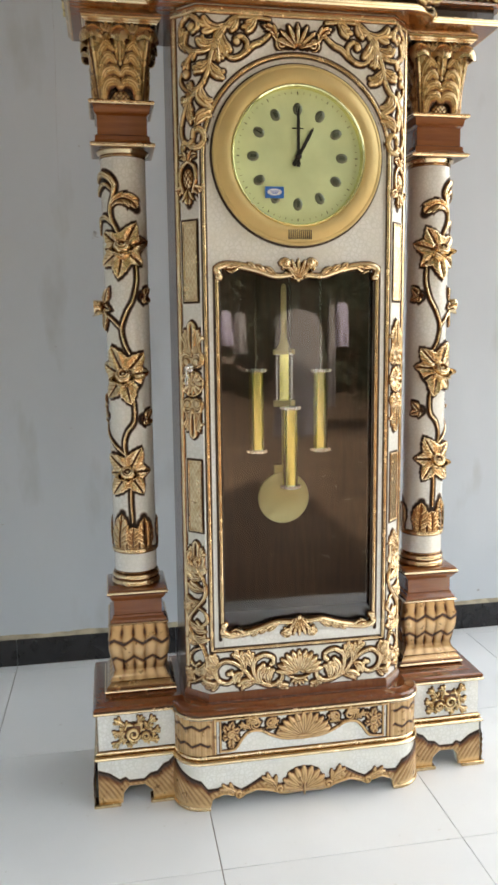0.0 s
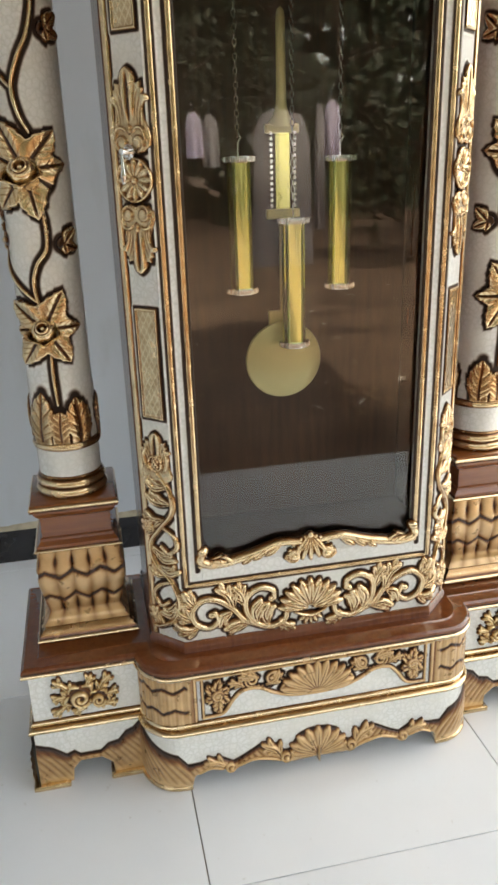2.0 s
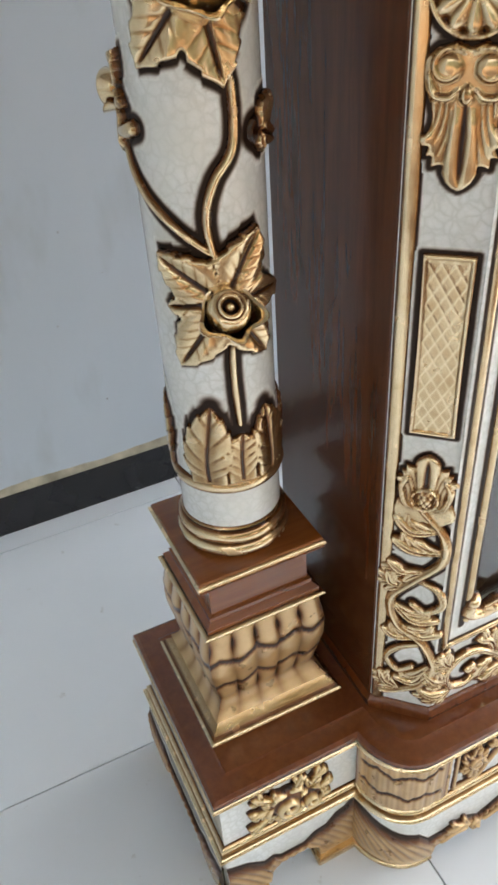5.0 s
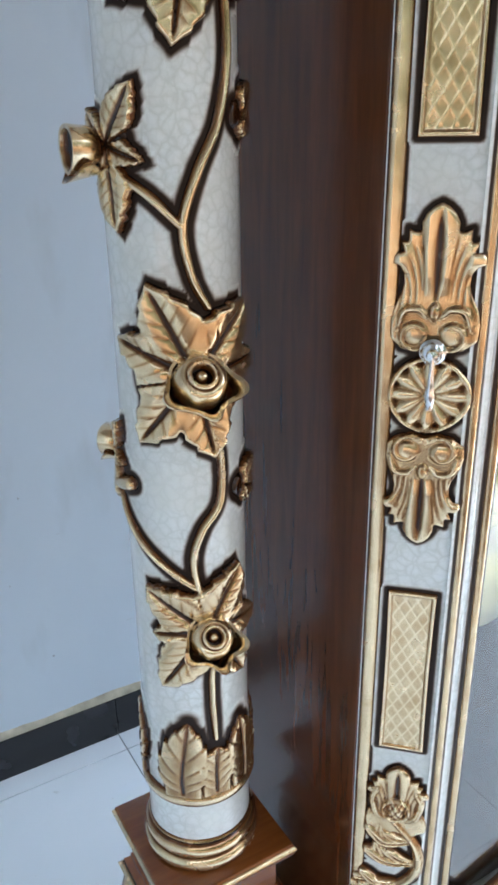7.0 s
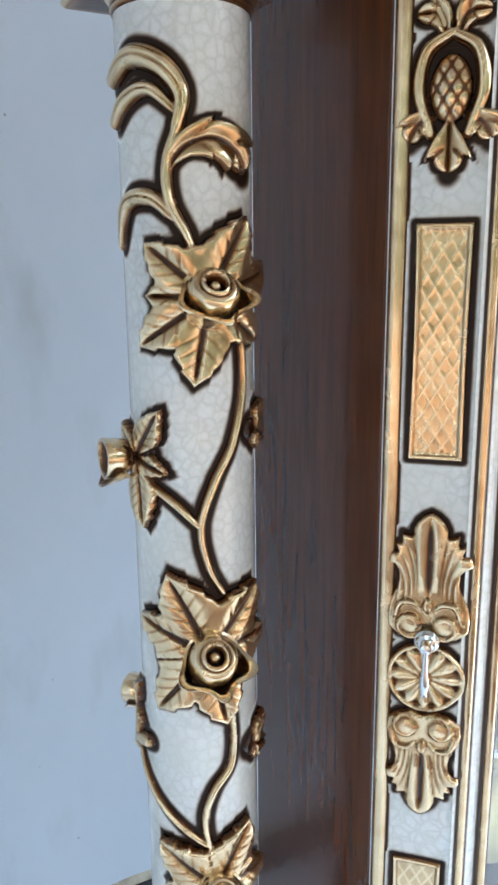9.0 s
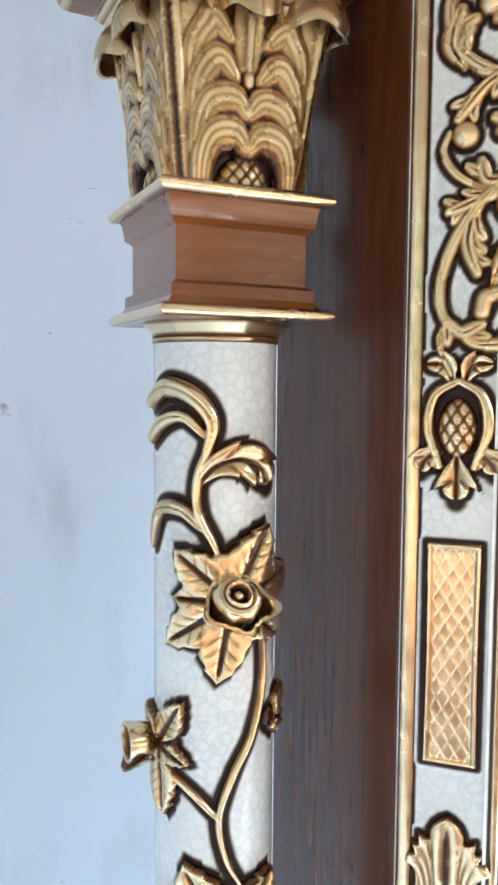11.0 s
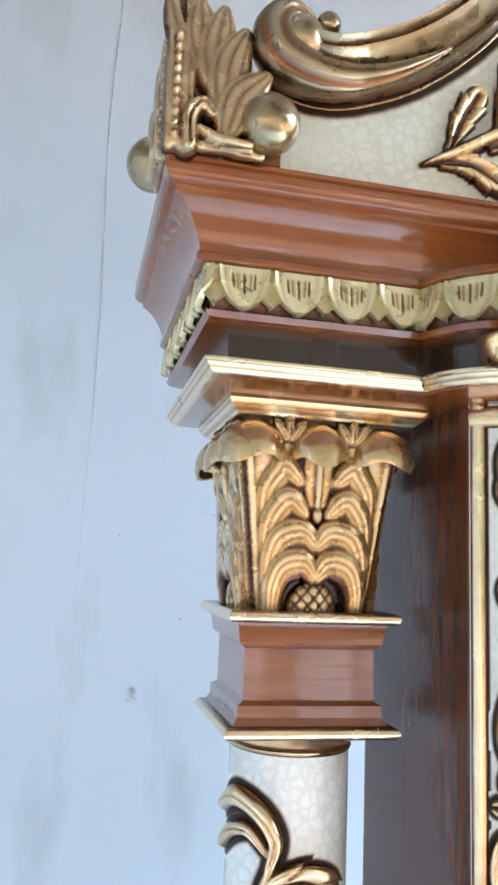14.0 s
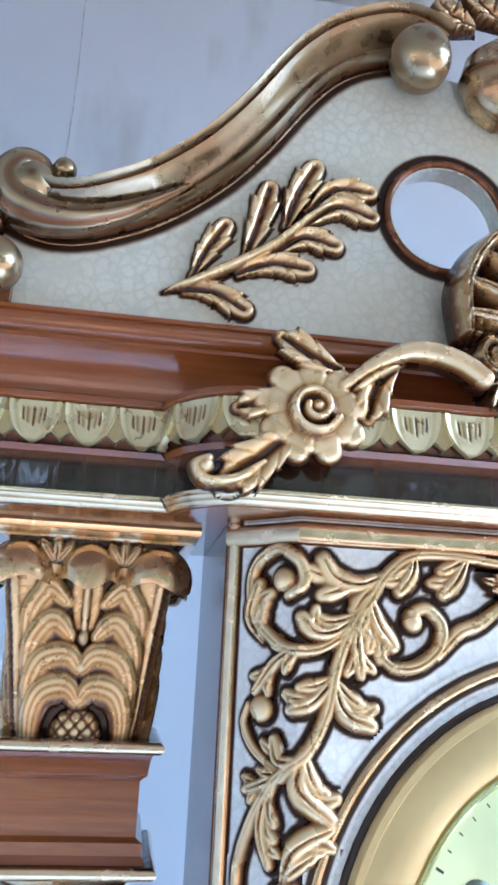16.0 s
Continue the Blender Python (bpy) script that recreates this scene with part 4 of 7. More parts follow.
# base panels
for sx in (-1, 1):
    c = Carve(flat_map(0.030), edge=0.0)
    K = lambda *p: [(sx * a, b) for a, b in p]
    for wd, p in ((0.0130, ((0.455, 0.205), (0.472, 0.222), (0.490, 0.236))), (0.0125, ((0.458, 0.188), (0.478, 0.176), (0.496, 0.162))), (0.0130, ((0.412, 0.200), (0.402, 0.220), (0.388, 0.234))), (0.0120, ((0.412, 0.180), (0.400, 0.174), (0.380, 0.172))),
                  (0.0120, ((0.462, 0.198), (0.480, 0.200), (0.494, 0.196))), (0.0120, ((0.428, 0.205), (0.430, 0.222), (0.422, 0.240))), (0.0110, ((0.440, 0.185), (0.446, 0.172), (0.458, 0.160))), (0.0110, ((0.404, 0.190), (0.392, 0.196), (0.376, 0.200)))):
        c.frond(K(*p), wd, 0.0125, 0, 2)
    # one large coiled rose with a half-open one beside it
    for rx, rz, rr in ((0.412, 0.190, 0.0215), (0.444, 0.198, 0.0310)):
        c.ball((sx * rx, rz), rr, 0.0150, 0.92 * rr, att=0.5, h0=0.0015 * (rr > 0.03))
        for k in range(5):
            a = radians(72 * k + 20)
            c.stroke([(sx * rx + 0.72 * rr * math.cos(a), rz + 0.68 * rr * math.sin(a)), (sx * rx + 0.98 * rr * math.cos(a + 0.55), rz + 0.90 * rr * math.sin(a + 0.55)), (sx * rx + 0.80 * rr * math.cos(a + 1.1), rz + 0.74 * rr * math.sin(a + 1.1))], 0.20 * rr, 0.0155, taper=(0.4, 0.4))
        c.scroll((sx * rx, rz), 0.58 * rr, 200 if sx > 0 else -20, sx * 1.5, 0.17 * rr, 0.0085, h0=0.0145, groove=0.0, taper=(0.9, 0.9))
    c.solid("rose_spray", base, PALEGOLD, "gilded carving of roses and leaves")
# fluted quarter-round corners
for sx in (-1, 1):
    arc = [(sx * (0.268 + 0.062 * math.cos(a)), 0.030 - 0.075 * math.sin(a)) for a in np.linspace(0.05, math.pi / 2, 16)] + [(sx * 0.238, -0.045)]
    if sx > 0:
        arc = arc[::-1]
    fm = path_map(arc)
    tot = np.linalg.norm(np.diff(np.array(arc), axis=0), axis=1).sum()
    n, m = 90, 40
    s, z = np.meshgrid(np.linspace(-tot / 2, tot / 2, n), np.linspace(0.152, 0.249, m), indexing="ij")
    ph = s / 0.0165
    wave = 0.010 * np.abs(((s / 0.040 + 0.25) % 1.0) * 2 - 1)
    d1 = np.abs(z - (0.233 - wave)) / 0.0028
    d2 = np.abs(z - (0.176 + wave)) / 0.0028
    line_ = (np.exp(-d1 ** 2) + np.exp(-d2 ** 2)) * np.clip((0.43 * tot - np.abs(s)) / 0.006, 0, 1)
    fl = np.abs(np.sin(np.pi * ph))
    edgy = np.minimum(1, np.minimum(s + tot / 2, tot / 2 - s) / 0.01)
    H = 0.004 + 0.002 * fl ** 0.6 - 0.003 * line_
    A = np.clip(0.66 + 0.10 * fl - 1.3 * line_, 0, 1) * (0.5 + 0.5 * edgy) + 0.05 * np.sin(s * 900)
    w = fm(s, z, H)
    idx = np.arange(n * m).reshape(n, m)
    F = np.stack([idx[:-1, :-1], idx[1:, :-1], idx[1:, 1:], idx[:-1, 1:]], -1).reshape(-1, 4)
    obj("fluted_corner", w.reshape(-1, 3), F, WOODGOLD, base, "fluted quarter-round corner with scalloped lines", A.ravel(), 60)
# middle panel: gilt frame and pierced scroll work over a cream field
fm = flat_map(-0.045)
c = Carve(fm, edge=0.0)
for sx in (-1, 1):
    c.stroke([(sx * 0.236, 0.154), (sx * 0.236, 0.248)], 0.005, 0.006, taper=(1, 1), n=6)
    c.stroke([(sx * 0.222, 0.156), (sx * 0.222, 0.246)], 0.004, 0.005, taper=(1, 1), n=6)
    c.stroke([(sx * 0.222, 0.158), (sx * 0.185, 0.162), (sx * 0.165, 0.188), (sx * 0.145, 0.206), (sx * 0.115, 0.206), (sx * 0.085, 0.190), (sx * 0.05, 0.178), (0, 0.174)], 0.0055, 0.007, taper=(0.8, 0.9), n=36)
c.stroke([(-0.236, 0.245), (0, 0.245), (0.236, 0.245)], 0.004, 0.005, taper=(1, 1), n=20)
c.solid("panel_frame", base, WOODGOLD, "gilt frame of the base panel")
c = Carve(fm, edge=0.004)
c.fan((0, 0.180), 0.072, 14, 166, 11, 0.0140, 0.013, 0.12, 0.6, 0.88)
c.stroke([(-0.04, 0.190), (0, 0.182), (0.04, 0.190)], 0.006, 0.010, taper=(0.3, 0.3), n=16)
for sx in (-1, 1):
    c.scroll((sx * 0.058, 0.196), 0.014, -90, sx * 1.6, 0.004, 0.008, lead=[(sx * 0.02, 0.184), (sx * 0.04, 0.181)])
    c.scroll((sx * 0.086, 0.224), 0.016, 200 if sx > 0 else -20, -sx * 1.5, 0.0042, 0.008, lead=[(sx * 0.06, 0.205), (sx * 0.066, 0.216)])
    c.scroll((sx * 0.128, 0.226), 0.014, -90, sx * 1.5, 0.004, 0.008, lead=[(sx * 0.09, 0.205), (sx * 0.11, 0.210)])
    c.acanthus((sx * 0.10, 0.212), (sx * 0.075, 0.238), 0.2 * sx, 1.0, 0.009)
    c.acanthus((sx * 0.115, 0.230), (sx * 0.152, 0.238), 0.1 * sx, 1.0, 0.009)
    c.acanthus((sx * 0.142, 0.214), (sx * 0.172, 0.228), 0.1 * sx, 1.0, 0.009)
    for a in (0, 60, 120, 180, 240, 300):
        q = radians(a + 15)
        c.leaf((sx * 0.194, 0.206), (sx * 0.194 + 0.026 * math.cos(q), 0.206 + 0.036 * math.sin(q)), 0.1, 0.009, 0.009, 3)
    c.ball((sx * 0.194, 0.206), 0.013, 0.012)
    c.scroll((sx * 0.194, 0.206), 0.011, 0, 1.6, 0.003, 0.005, h0=0.009, glaze=False)
    c.leaf((sx * 0.192, 0.192), (sx * 0.198, 0.164), 0.1, 0.009, 0.008, 3)
c.solid("shell_carving", base, WOODGOLD, "carved shell and scrolls on the base panel")


# ---- pedestals, columns and capitals ----
PX, PY = 0.419, 0.184


def carved_block(parent, cx, cy):
    """Bulging gadrooned block: three tiers of scalloped ribs on each face."""
    n, m = 56, 44
    V, F, A = [], [], []
    for q in range(4):
        ca, sa = [(1, 0), (0, 1), (-1, 0), (0, -1)][q]
        s, v = np.meshgrid(np.linspace(-1, 1, n), np.linspace(0, 1, m), indexing="ij")
        z = 0.308 + 0.155 * v
        hw = np.interp(v, [0, 0.06, 0.16, 0.34, 0.55, 0.75, 0.9, 1.0], [0.082, 0.074, 0.068, 0.073, 0.079, 0.080, 0.076, 0.074])
        ph = s * 2.5 + 0.5
        rib = np.abs(np.sin(np.pi * ph))
        wav = 0.062 * np.abs(((0.62 * ph + 0.5) % 1.0) * 2 - 1)
        l1 = np.exp(-((v - 0.70 - 0.05 + 1.6 * wav) / 0.024) ** 2)
        l2 = np.exp(-((v - 0.37 - 0.05 + 1.6 * wav) / 0.022) ** 2)
        slot = np.exp(-((v - 0.86) / 0.07) ** 2) * np.exp(-((rib) / 0.35) ** 2) + np.exp(-((v - 0.22) / 0.09) ** 2) * np.exp(-((rib) / 0.35) ** 2)
        d = np.clip((1 - np.abs(s)) * 12, 0, 1) * (0.0035 * rib ** 0.6 * np.clip((v - 0.1) * 8, 0, 1) - 0.003 * (l1 + l2) - 0.0035 * slot)
        A.append(np.clip(0.58 + 0.26 * rib - 1.15 * (l1 + l2) - 0.60 * slot, 0, 1).ravel())
        r = hw + d
        x, y = s * hw, -r
        w = np.stack([cx + ca * x - sa * y, cy + sa * x + ca * y, z], -1).reshape(-1, 3)
        idx = np.arange(n * m).reshape(n, m) + q * n * m
        V.append(w)
        F.append(np.stack([idx[:-1, :-1], idx[1:, :-1], idx[1:, 1:], idx[:-1, 1:]], -1).reshape(-1, 4))
    V, F, A = np.vstack(V), np.vstack(F), [np.concatenate(A)]
    _, first, inv = np.unique(np.round(V, 4), axis=0, return_index=True, return_inverse=True)
    V, F, A = V[first], inv.ravel()[F], [A[0][first]]
    return obj("gadrooned_block", V, F, WOODGOLD, parent, "gilt gadrooned pedestal block", np.concatenate(A), 60)


def bloom(parent, fm, u, z, R, tilt=48, turn=0.0):
    """A carved rose: a barrel cup with a hole and bead, in a bowl of pointed petals that turn out."""
    A3 = lambda a, b, h: fm(np.array(a, float), np.array(b, float), np.array(h, float))
    o = A3(u, z, 0.005)
    nrm = A3(u, z, 0.017) - o
    nrm = nrm / np.linalg.norm(nrm)
    up = np.array((0, 0, 1.0))
    ax = nrm * math.cos(radians(tilt)) + up * math.sin(radians(tilt))
    sx = np.cross(up, ax)
    sx /= np.linalg.norm(sx)
    sy = np.cross(ax, sx)
    n = 60
    th = 2 * np.pi * np.arange(n) / n

    def spin(name, rows, at):
        V = np.array([[o + R * (r_[i] * (sx * math.cos(th[i]) + sy * math.sin(th[i])) + ax * h_[i]) for i in range(n)] for r_, h_ in rows]).reshape(-1, 3)
        F = []
        for k in range(len(rows) - 1):
            for i in range(n):
                j = (i + 1) % n
                F.append((k * n + i, k * n + j, (k + 1) * n + j, (k + 1) * n + i))
        return obj(name, V, F, GOLD, parent, "", np.array(at).ravel(), 60)
    one = np.ones(n)
    lap = 0.5 + 0.5 * np.cos(3 * th + turn)
    notch = sum(np.exp(-(((np.degrees(th) - a + 180) % 360 - 180) / w_) ** 2) for a, w_ in ((336, 27), (212, 27), (277, 20)))
    notch = np.clip(notch, 0, 1)
    rows = [(0.88 * r_ * one, 0.94 * h_ + 0.03 * k_ * lap) for r_, h_, k_ in ((0.40, -0.35, 0), (0.54, -0.05, 0), (0.60, 0.20, 0), (0.605, 0.45, 0), (0.57, 0.62, 0.5), (0.50, 0.72, 1), (0.41, 0.775, 1), (0.35, 0.765, 0.5), (0.335, 0.83, 0), (0.285, 0.855, 0), (0.235, 0.82, 0), (0.21, 0.55, 0), (0.15, 0.56, 0), (0.13, 0.70, 0), (0.07, 0.78, 0), (0.0, 0.79, 0))]
    line = 1 - 0.75 * np.exp(-(((th * 9 / np.pi) % 1 - 0.5) / 0.09) ** 2)
    # seat and hole of the cup painted near black as shade
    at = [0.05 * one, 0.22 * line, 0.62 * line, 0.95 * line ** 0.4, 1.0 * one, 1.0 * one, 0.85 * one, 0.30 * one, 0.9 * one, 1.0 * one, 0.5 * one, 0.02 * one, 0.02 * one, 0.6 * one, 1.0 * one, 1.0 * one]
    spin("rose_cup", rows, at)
    reach = 0.95 + 0.44 * notch ** 1.6
    rows, at = [], []
    # inside of the bowl runs to near black, shade set in the colour
    for t, h, a in ((0.42, -0.34, 0.1), (0.62, -0.22, 0.5), (0.78, 0.02, 0.8), (0.86, 0.26, 0.97), (0.92, 0.42, 1.0), (1.0, 0.50, 1.0), (0.99, 0.54, 0.95), (0.88, 0.50, 0.85), (0.86, 0.36, 0.7), (0.80, 0.16, 0.35), (0.70, 0.0, 0.05)):
        k = np.clip((t - 0.5) / 0.5, 0, 1)
        rows.append((t * 0.67 * (1 - k + k * reach), h - 0.10 * k * (1 - notch) + 0.16 * k * notch))
        at.append(a * one)
    spin("rose_petals", rows, at)


def bud(parent, fm, u, z, R):
    """A cut bud that stands straight out: a hollow barrel with one sepal under it."""
    P = lambda a, b, h: fm(np.array(a, float), np.array(b, float), np.array(h, float))
    o, nrm = P(u, z, 0.004), P(u, z, 0.016) - P(u, z, 0.004)
    nrm /= np.linalg.norm(nrm)
    up = np.array((0, 0, 1.0))
    ex = np.cross(up, nrm)
    n, V, A = 28, [], []
    # mouth and foot of the barrel coloured dark in place of shade
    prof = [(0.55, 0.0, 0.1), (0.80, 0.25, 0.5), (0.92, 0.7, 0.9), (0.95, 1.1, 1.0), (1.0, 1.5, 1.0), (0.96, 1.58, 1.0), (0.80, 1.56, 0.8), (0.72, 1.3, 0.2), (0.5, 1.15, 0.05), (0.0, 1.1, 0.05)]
    for r, h, a in prof:
        for i in range(n):
            q = 2 * math.pi * i / n
            k = 1 + 0.05 * math.sin(3 * q) * min(1, h)
            V.append(o + R * (r * k * (ex * math.cos(q) + up * math.sin(q)) + nrm * 0.84 * h))
            A.append(a * (0.75 + 0.25 * abs(math.sin(4 * q))))
    F = [(k * n + i, k * n + (i + 1) % n, (k + 1) * n + (i + 1) % n, (k + 1) * n + i) for k in range(len(prof) - 1) for i in range(n)]
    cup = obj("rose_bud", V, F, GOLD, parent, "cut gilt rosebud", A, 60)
    V, A, m = [], [], 9
    for t in np.linspace(0, 1, 10):
        for a in np.linspace(-1, 1, m):
            w = math.sin(math.pi * min(0.97, 0.15 + 0.85 * t)) ** 0.7
            q = radians(-90 + 62 * a * w)
            rr = 1.05 + 0.28 * t
            V.append(o + R * (rr * (ex * math.cos(q) + up * math.sin(q)) + nrm * (0.15 + 1.40 * t)))
            A.append(0.95 - 0.4 * (abs(a) > 0.9))
    k = len(V)
    V += [v + (o + R * nrm * 0.9 - v) * 0.10 for v in V]
    # inner skin of the sepal painted darker, as shaded
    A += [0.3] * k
    F = [(i * m + j, i * m + j + 1, (i + 1) * m + j + 1, (i + 1) * m + j) for i in range(9) for j in range(m - 1)]
    F += [tuple(k + v for v in f[::-1]) for f in F]
    rim = [j for j in range(m)] + [i * m + m - 1 for i in range(1, 10)] + [9 * m + j for j in range(m - 2, -1, -1)] + [i * m for i in range(8, 0, -1)]
    F += [(rim[i], k + rim[i], k + rim[(i + 1) % len(rim)], rim[(i + 1) % len(rim)]) for i in range(len(rim))]
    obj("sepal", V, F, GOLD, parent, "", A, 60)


def column(sx):
    cx, cy, R = sx * PX, PY, 0.0575
    zs = np.linspace(0.64, 1.684, 26)
    col = lathe("column", cx, cy, [(R, 0.598), *[(R, z) for z in zs]], CREAM, clock, "round cream column wound with carved gilt roses")
    # pedestal
    stack("pedestal_foot", square(cx, cy, 0.084), [(0.006, 0.2765), *half_round(0.008, 0.279, 0.288, 0.005), (0.009, 0.2885), (0.004, 0.296), (-0.004, 0.304), (-0.008, 0.3085)], GOLD, col, "gilt pedestal foot", att=[0.1, *bead_att(), 0.15, 0.7, 0.6, 0.3])
    carved_block(col, cx, cy)
    stack("gold_fillet", square(cx, cy, 0.076), [(0, 0.4625), *half_round(0.0, 0.463, 0.470, 0.005), (0.0, 0.4705)], GOLD, col, att=[0.1, *bead_att(), 0.1])
    stack("pedestal_die", square(cx, cy, 0.068), [(0.007, 0.4705), (0.007, 0.476), (0.0, 0.483), (0.0, 0.488), (-0.004, 0.490), (-0.004, 0.528), (0.0, 0.532), (0.006, 0.540), (0.006, 0.544)], MAHOGANY_FLAT, col, "mahogany die of the pedestal")
    stack("pedestal_cap", square(cx, cy, 0.076), [(0.0, 0.5445), (0.004, 0.546), (0.004, 0.5475)], MAHOGANY, col)
    stack("gold_fillet", square(cx, cy, 0.076), [(0.002, 0.5475), *half_round(0.002, 0.548, 0.557, 0.004), (0.002, 0.5575)], GOLD, col, att=[0.1, *bead_att(), 0.1])
    stack("pedestal_cap", square(cx, cy, 0.076), [(0.003, 0.5578), (0.002, 0.5605), (0.0, 0.5615)], MAHOGANY_FLAT, col, "mahogany slab under the column")
    lathe("gilt_torus", cx, cy, [(0.058, 0.560), (0.0655, 0.565), (0.067, 0.572), (0.064, 0.578), (0.061, 0.580), (0.0635, 0.583), (0.0645, 0.588), (0.062, 0.594), (0.058, 0.597), (0.0595, 0.600), (0.057, 0.604)], GOLD, col, "gilt ring at the column foot", att=[0.1, 0.6, 1, 0.7, 0.1, 0.7, 1, 0.6, 0.1, 0.7, 0.1])
    lathe("gilt_ring", cx, cy, [(0.0560, 0.652), (0.0615, 0.655), (0.0635, 0.661), (0.0615, 0.667), (0.0560, 0.671)], GOLD, col, att=[0.0, 0.4, 1.0, 0.5, 0.0])
    lathe("gilt_ring", cx, cy, [(0.057, 1.682), (0.0592, 1.684), (0.0600, 1.6865), (0.0586, 1.689), (0.0605, 1.692), (0.0650, 1.697), (0.0675, 1.7005)], GOLD, col, "gilt necking ring", att=[0.0, 0.5, 0.8, 0.2, 0.9, 1, 0.4])
    # upper block
    stack("gold_fillet", square(cx, cy, 0.075), [(-0.01, 1.7005), *half_round(0.002, 1.7015, 1.712, 0.004), (0.0, 1.7125)], GOLD, col, att=[0.2, *bead_att(), 0.1])
    stack("upper_die", square(cx, cy, 0.0615), [(0.010, 1.7125), (0.006, 1.719), (0.006, 1.729), (0.002, 1.731), (0.0, 1.733), (0.0, 1.778), (0.003, 1.781), (0.006, 1.783), (0.008, 1.797), (0.010, 1.801)], MAHOGANY_FLAT, col, "mahogany block under the capital")
    stack("gold_fillet", square(cx, cy, 0.075), [(-0.004, 1.801), *half_round(0.002, 1.8015, 1.812, 0.004), (-0.004, 1.8128)], GOLD, col, att=[0.2, *bead_att(), 0.1])
    # capital
    capital(col, cx, cy)
    # vine
    fm = column_map(cx, cy, R, -sx)
    c = Carve(fm, flip=sx > 0, edge=0.0052)
    st = dict(taper=(0.8, 0.7), n=26, m=7)
    c.stroke([(-0.006, 0.742), (-0.008, 0.80), (-0.006, 0.86)], 0.0048, 0.006, **st)
    for u0, u1, z1, w in ((-0.118, -0.110, 0.757, 0.030), (0.098, 0.100, 0.748, 0.030), (-0.007, -0.004, 0.730, 0.022), (0.028, 0.024, 0.755, 0.0260), (-0.042, -0.034, 0.766, 0.0285)):
        c.stroke([(u0, 0.672), (u0, 0.702), (u1, z1)], w, 0.0075 if w < 0.035 else 0.009, 5, taper=(0.80, 0.0), veins=0.45, groove=1.0, belly=0.30, lobe_depth=0.13, slant=0.9)
    c.stroke([(-0.012, 0.90), (-0.021, 0.95), (-0.012, 0.985), (0.006, 1.012), (0.008, 1.055), (0.002, 1.08)], 0.0052, 0.007, **st)
    c.stroke([(-0.02, 0.925), (-0.05, 0.950), (-0.075, 0.972), (-0.098, 0.998), (-0.114, 1.022), (-0.126, 1.046)], 0.005, 0.006, **st)
    c.stroke([(0.0, 1.19), (-0.012, 1.215), (-0.018, 1.255), (-0.005, 1.295), (0.013, 1.330), (0.024, 1.375), (0.022, 1.42), (0.012, 1.445)], 0.0052, 0.007, **st)
    c.stroke([(-0.018, 1.253), (-0.042, 1.277), (-0.072, 1.296), (-0.098, 1.308)], 0.005, 0.0065, **st)
    # curling leaves at the head of the vine
    c.stroke([(-0.018, 1.49), (-0.024, 1.506), (-0.037, 1.534), (-0.037, 1.564), (-0.026, 1.596), (-0.028, 1.618)], 0.0062, 0.008, taper=(0.7, 0.9))
    c.stroke([(-0.030, 1.585), (-0.025, 1.612), (-0.040, 1.634), (-0.066, 1.643), (-0.092, 1.630)], 0.0108, 0.0100, taper=(0.45, 0.8), belly=0.7, groove=0.4, power=3)
    c.stroke([(-0.030, 1.600), (-0.050, 1.617), (-0.072, 1.612), (-0.090, 1.596)], 0.0080, 0.0095, taper=(0.45, 0.8), belly=0.7, groove=0.4, power=3)
    c.stroke([(-0.036, 1.558), (-0.022, 1.574), (-0.002, 1.580), (0.018, 1.572), (0.031, 1.556)], 0.0205, 0.0105, 3, taper=(0.25, 0.05), belly=0.52, veins=0.45, groove=1.0, lobe_depth=0.24, slant=0.9)
    c.stroke([(-0.031, 1.516), (-0.052, 1.535), (-0.078, 1.531), (-0.090, 1.496)], 0.0088, 0.0090, taper=(0.35, 0.3), belly=0.5, groove=0.5, power=3)
    for u, z in ((0.034, 1.018), (0.040, 1.336)):
        c.star((u, z), 0.027, [(48, 1.35), (-24, 1.15), (-80, 0.75)], 0.0085, 42, 0.45)
    c.stroke([(-0.136, 1.056), (-0.120, 1.031), (-0.100, 1.021), (-0.080, 1.026)], 0.0082, 0.0095, taper=(0.7, 0.95), belly=0.7, power=2.6)
    # stars of flat toothed leaves behind the roses
    for z, u, R_, tips in ((0.880, -0.012, 0.064, ((139, 1.14), (62, 1.16), (237, 1.26), (185, 0.82), (300, 1.15), (0, 0.95))),
                           (1.135, -0.014, 0.074, ((114, 1.16), (154, 0.98), (233, 1.08), (280, 1.10), (50, 1.06), (6, 0.90))),
                           (1.455, -0.008, 0.067, ((137, 1.02), (216, 1.08), (260, 1.16), (63, 1.14), (19, 1.10), (320, 0.95), (178, 0.78)))):
        c.star((u, z), R_, tips, 0.0100, 38, 0.66)
    for z, u, q in ((1.315, -0.100, 1.0), (1.050, -0.136, 0.75)):
        c.star((u + 0.022, z), 0.050 * q, [(58, 1.10), (-82, 1.35), (-20, 0.75), (140, 0.9), (196, 0.9)], 0.009, 32, 0.42)
    c.solid("vine", col, GOLD, "carved gilt vine with toothed leaves")
    for z, u, R_, tl, tn in ((0.867, -0.011, 0.0385, 40, 0.4), (1.121, -0.013, 0.0435, 40, 1.0), (1.447, -0.008, 0.042, 40, 0.2)):
        bloom(col, fm, u, z, R_, tl, tn)
    for z, u, R_ in ((1.313, -0.092, 0.0195), (1.046, -0.138, 0.0165)):
        bud(col, fm, u, z, R_)
    return col


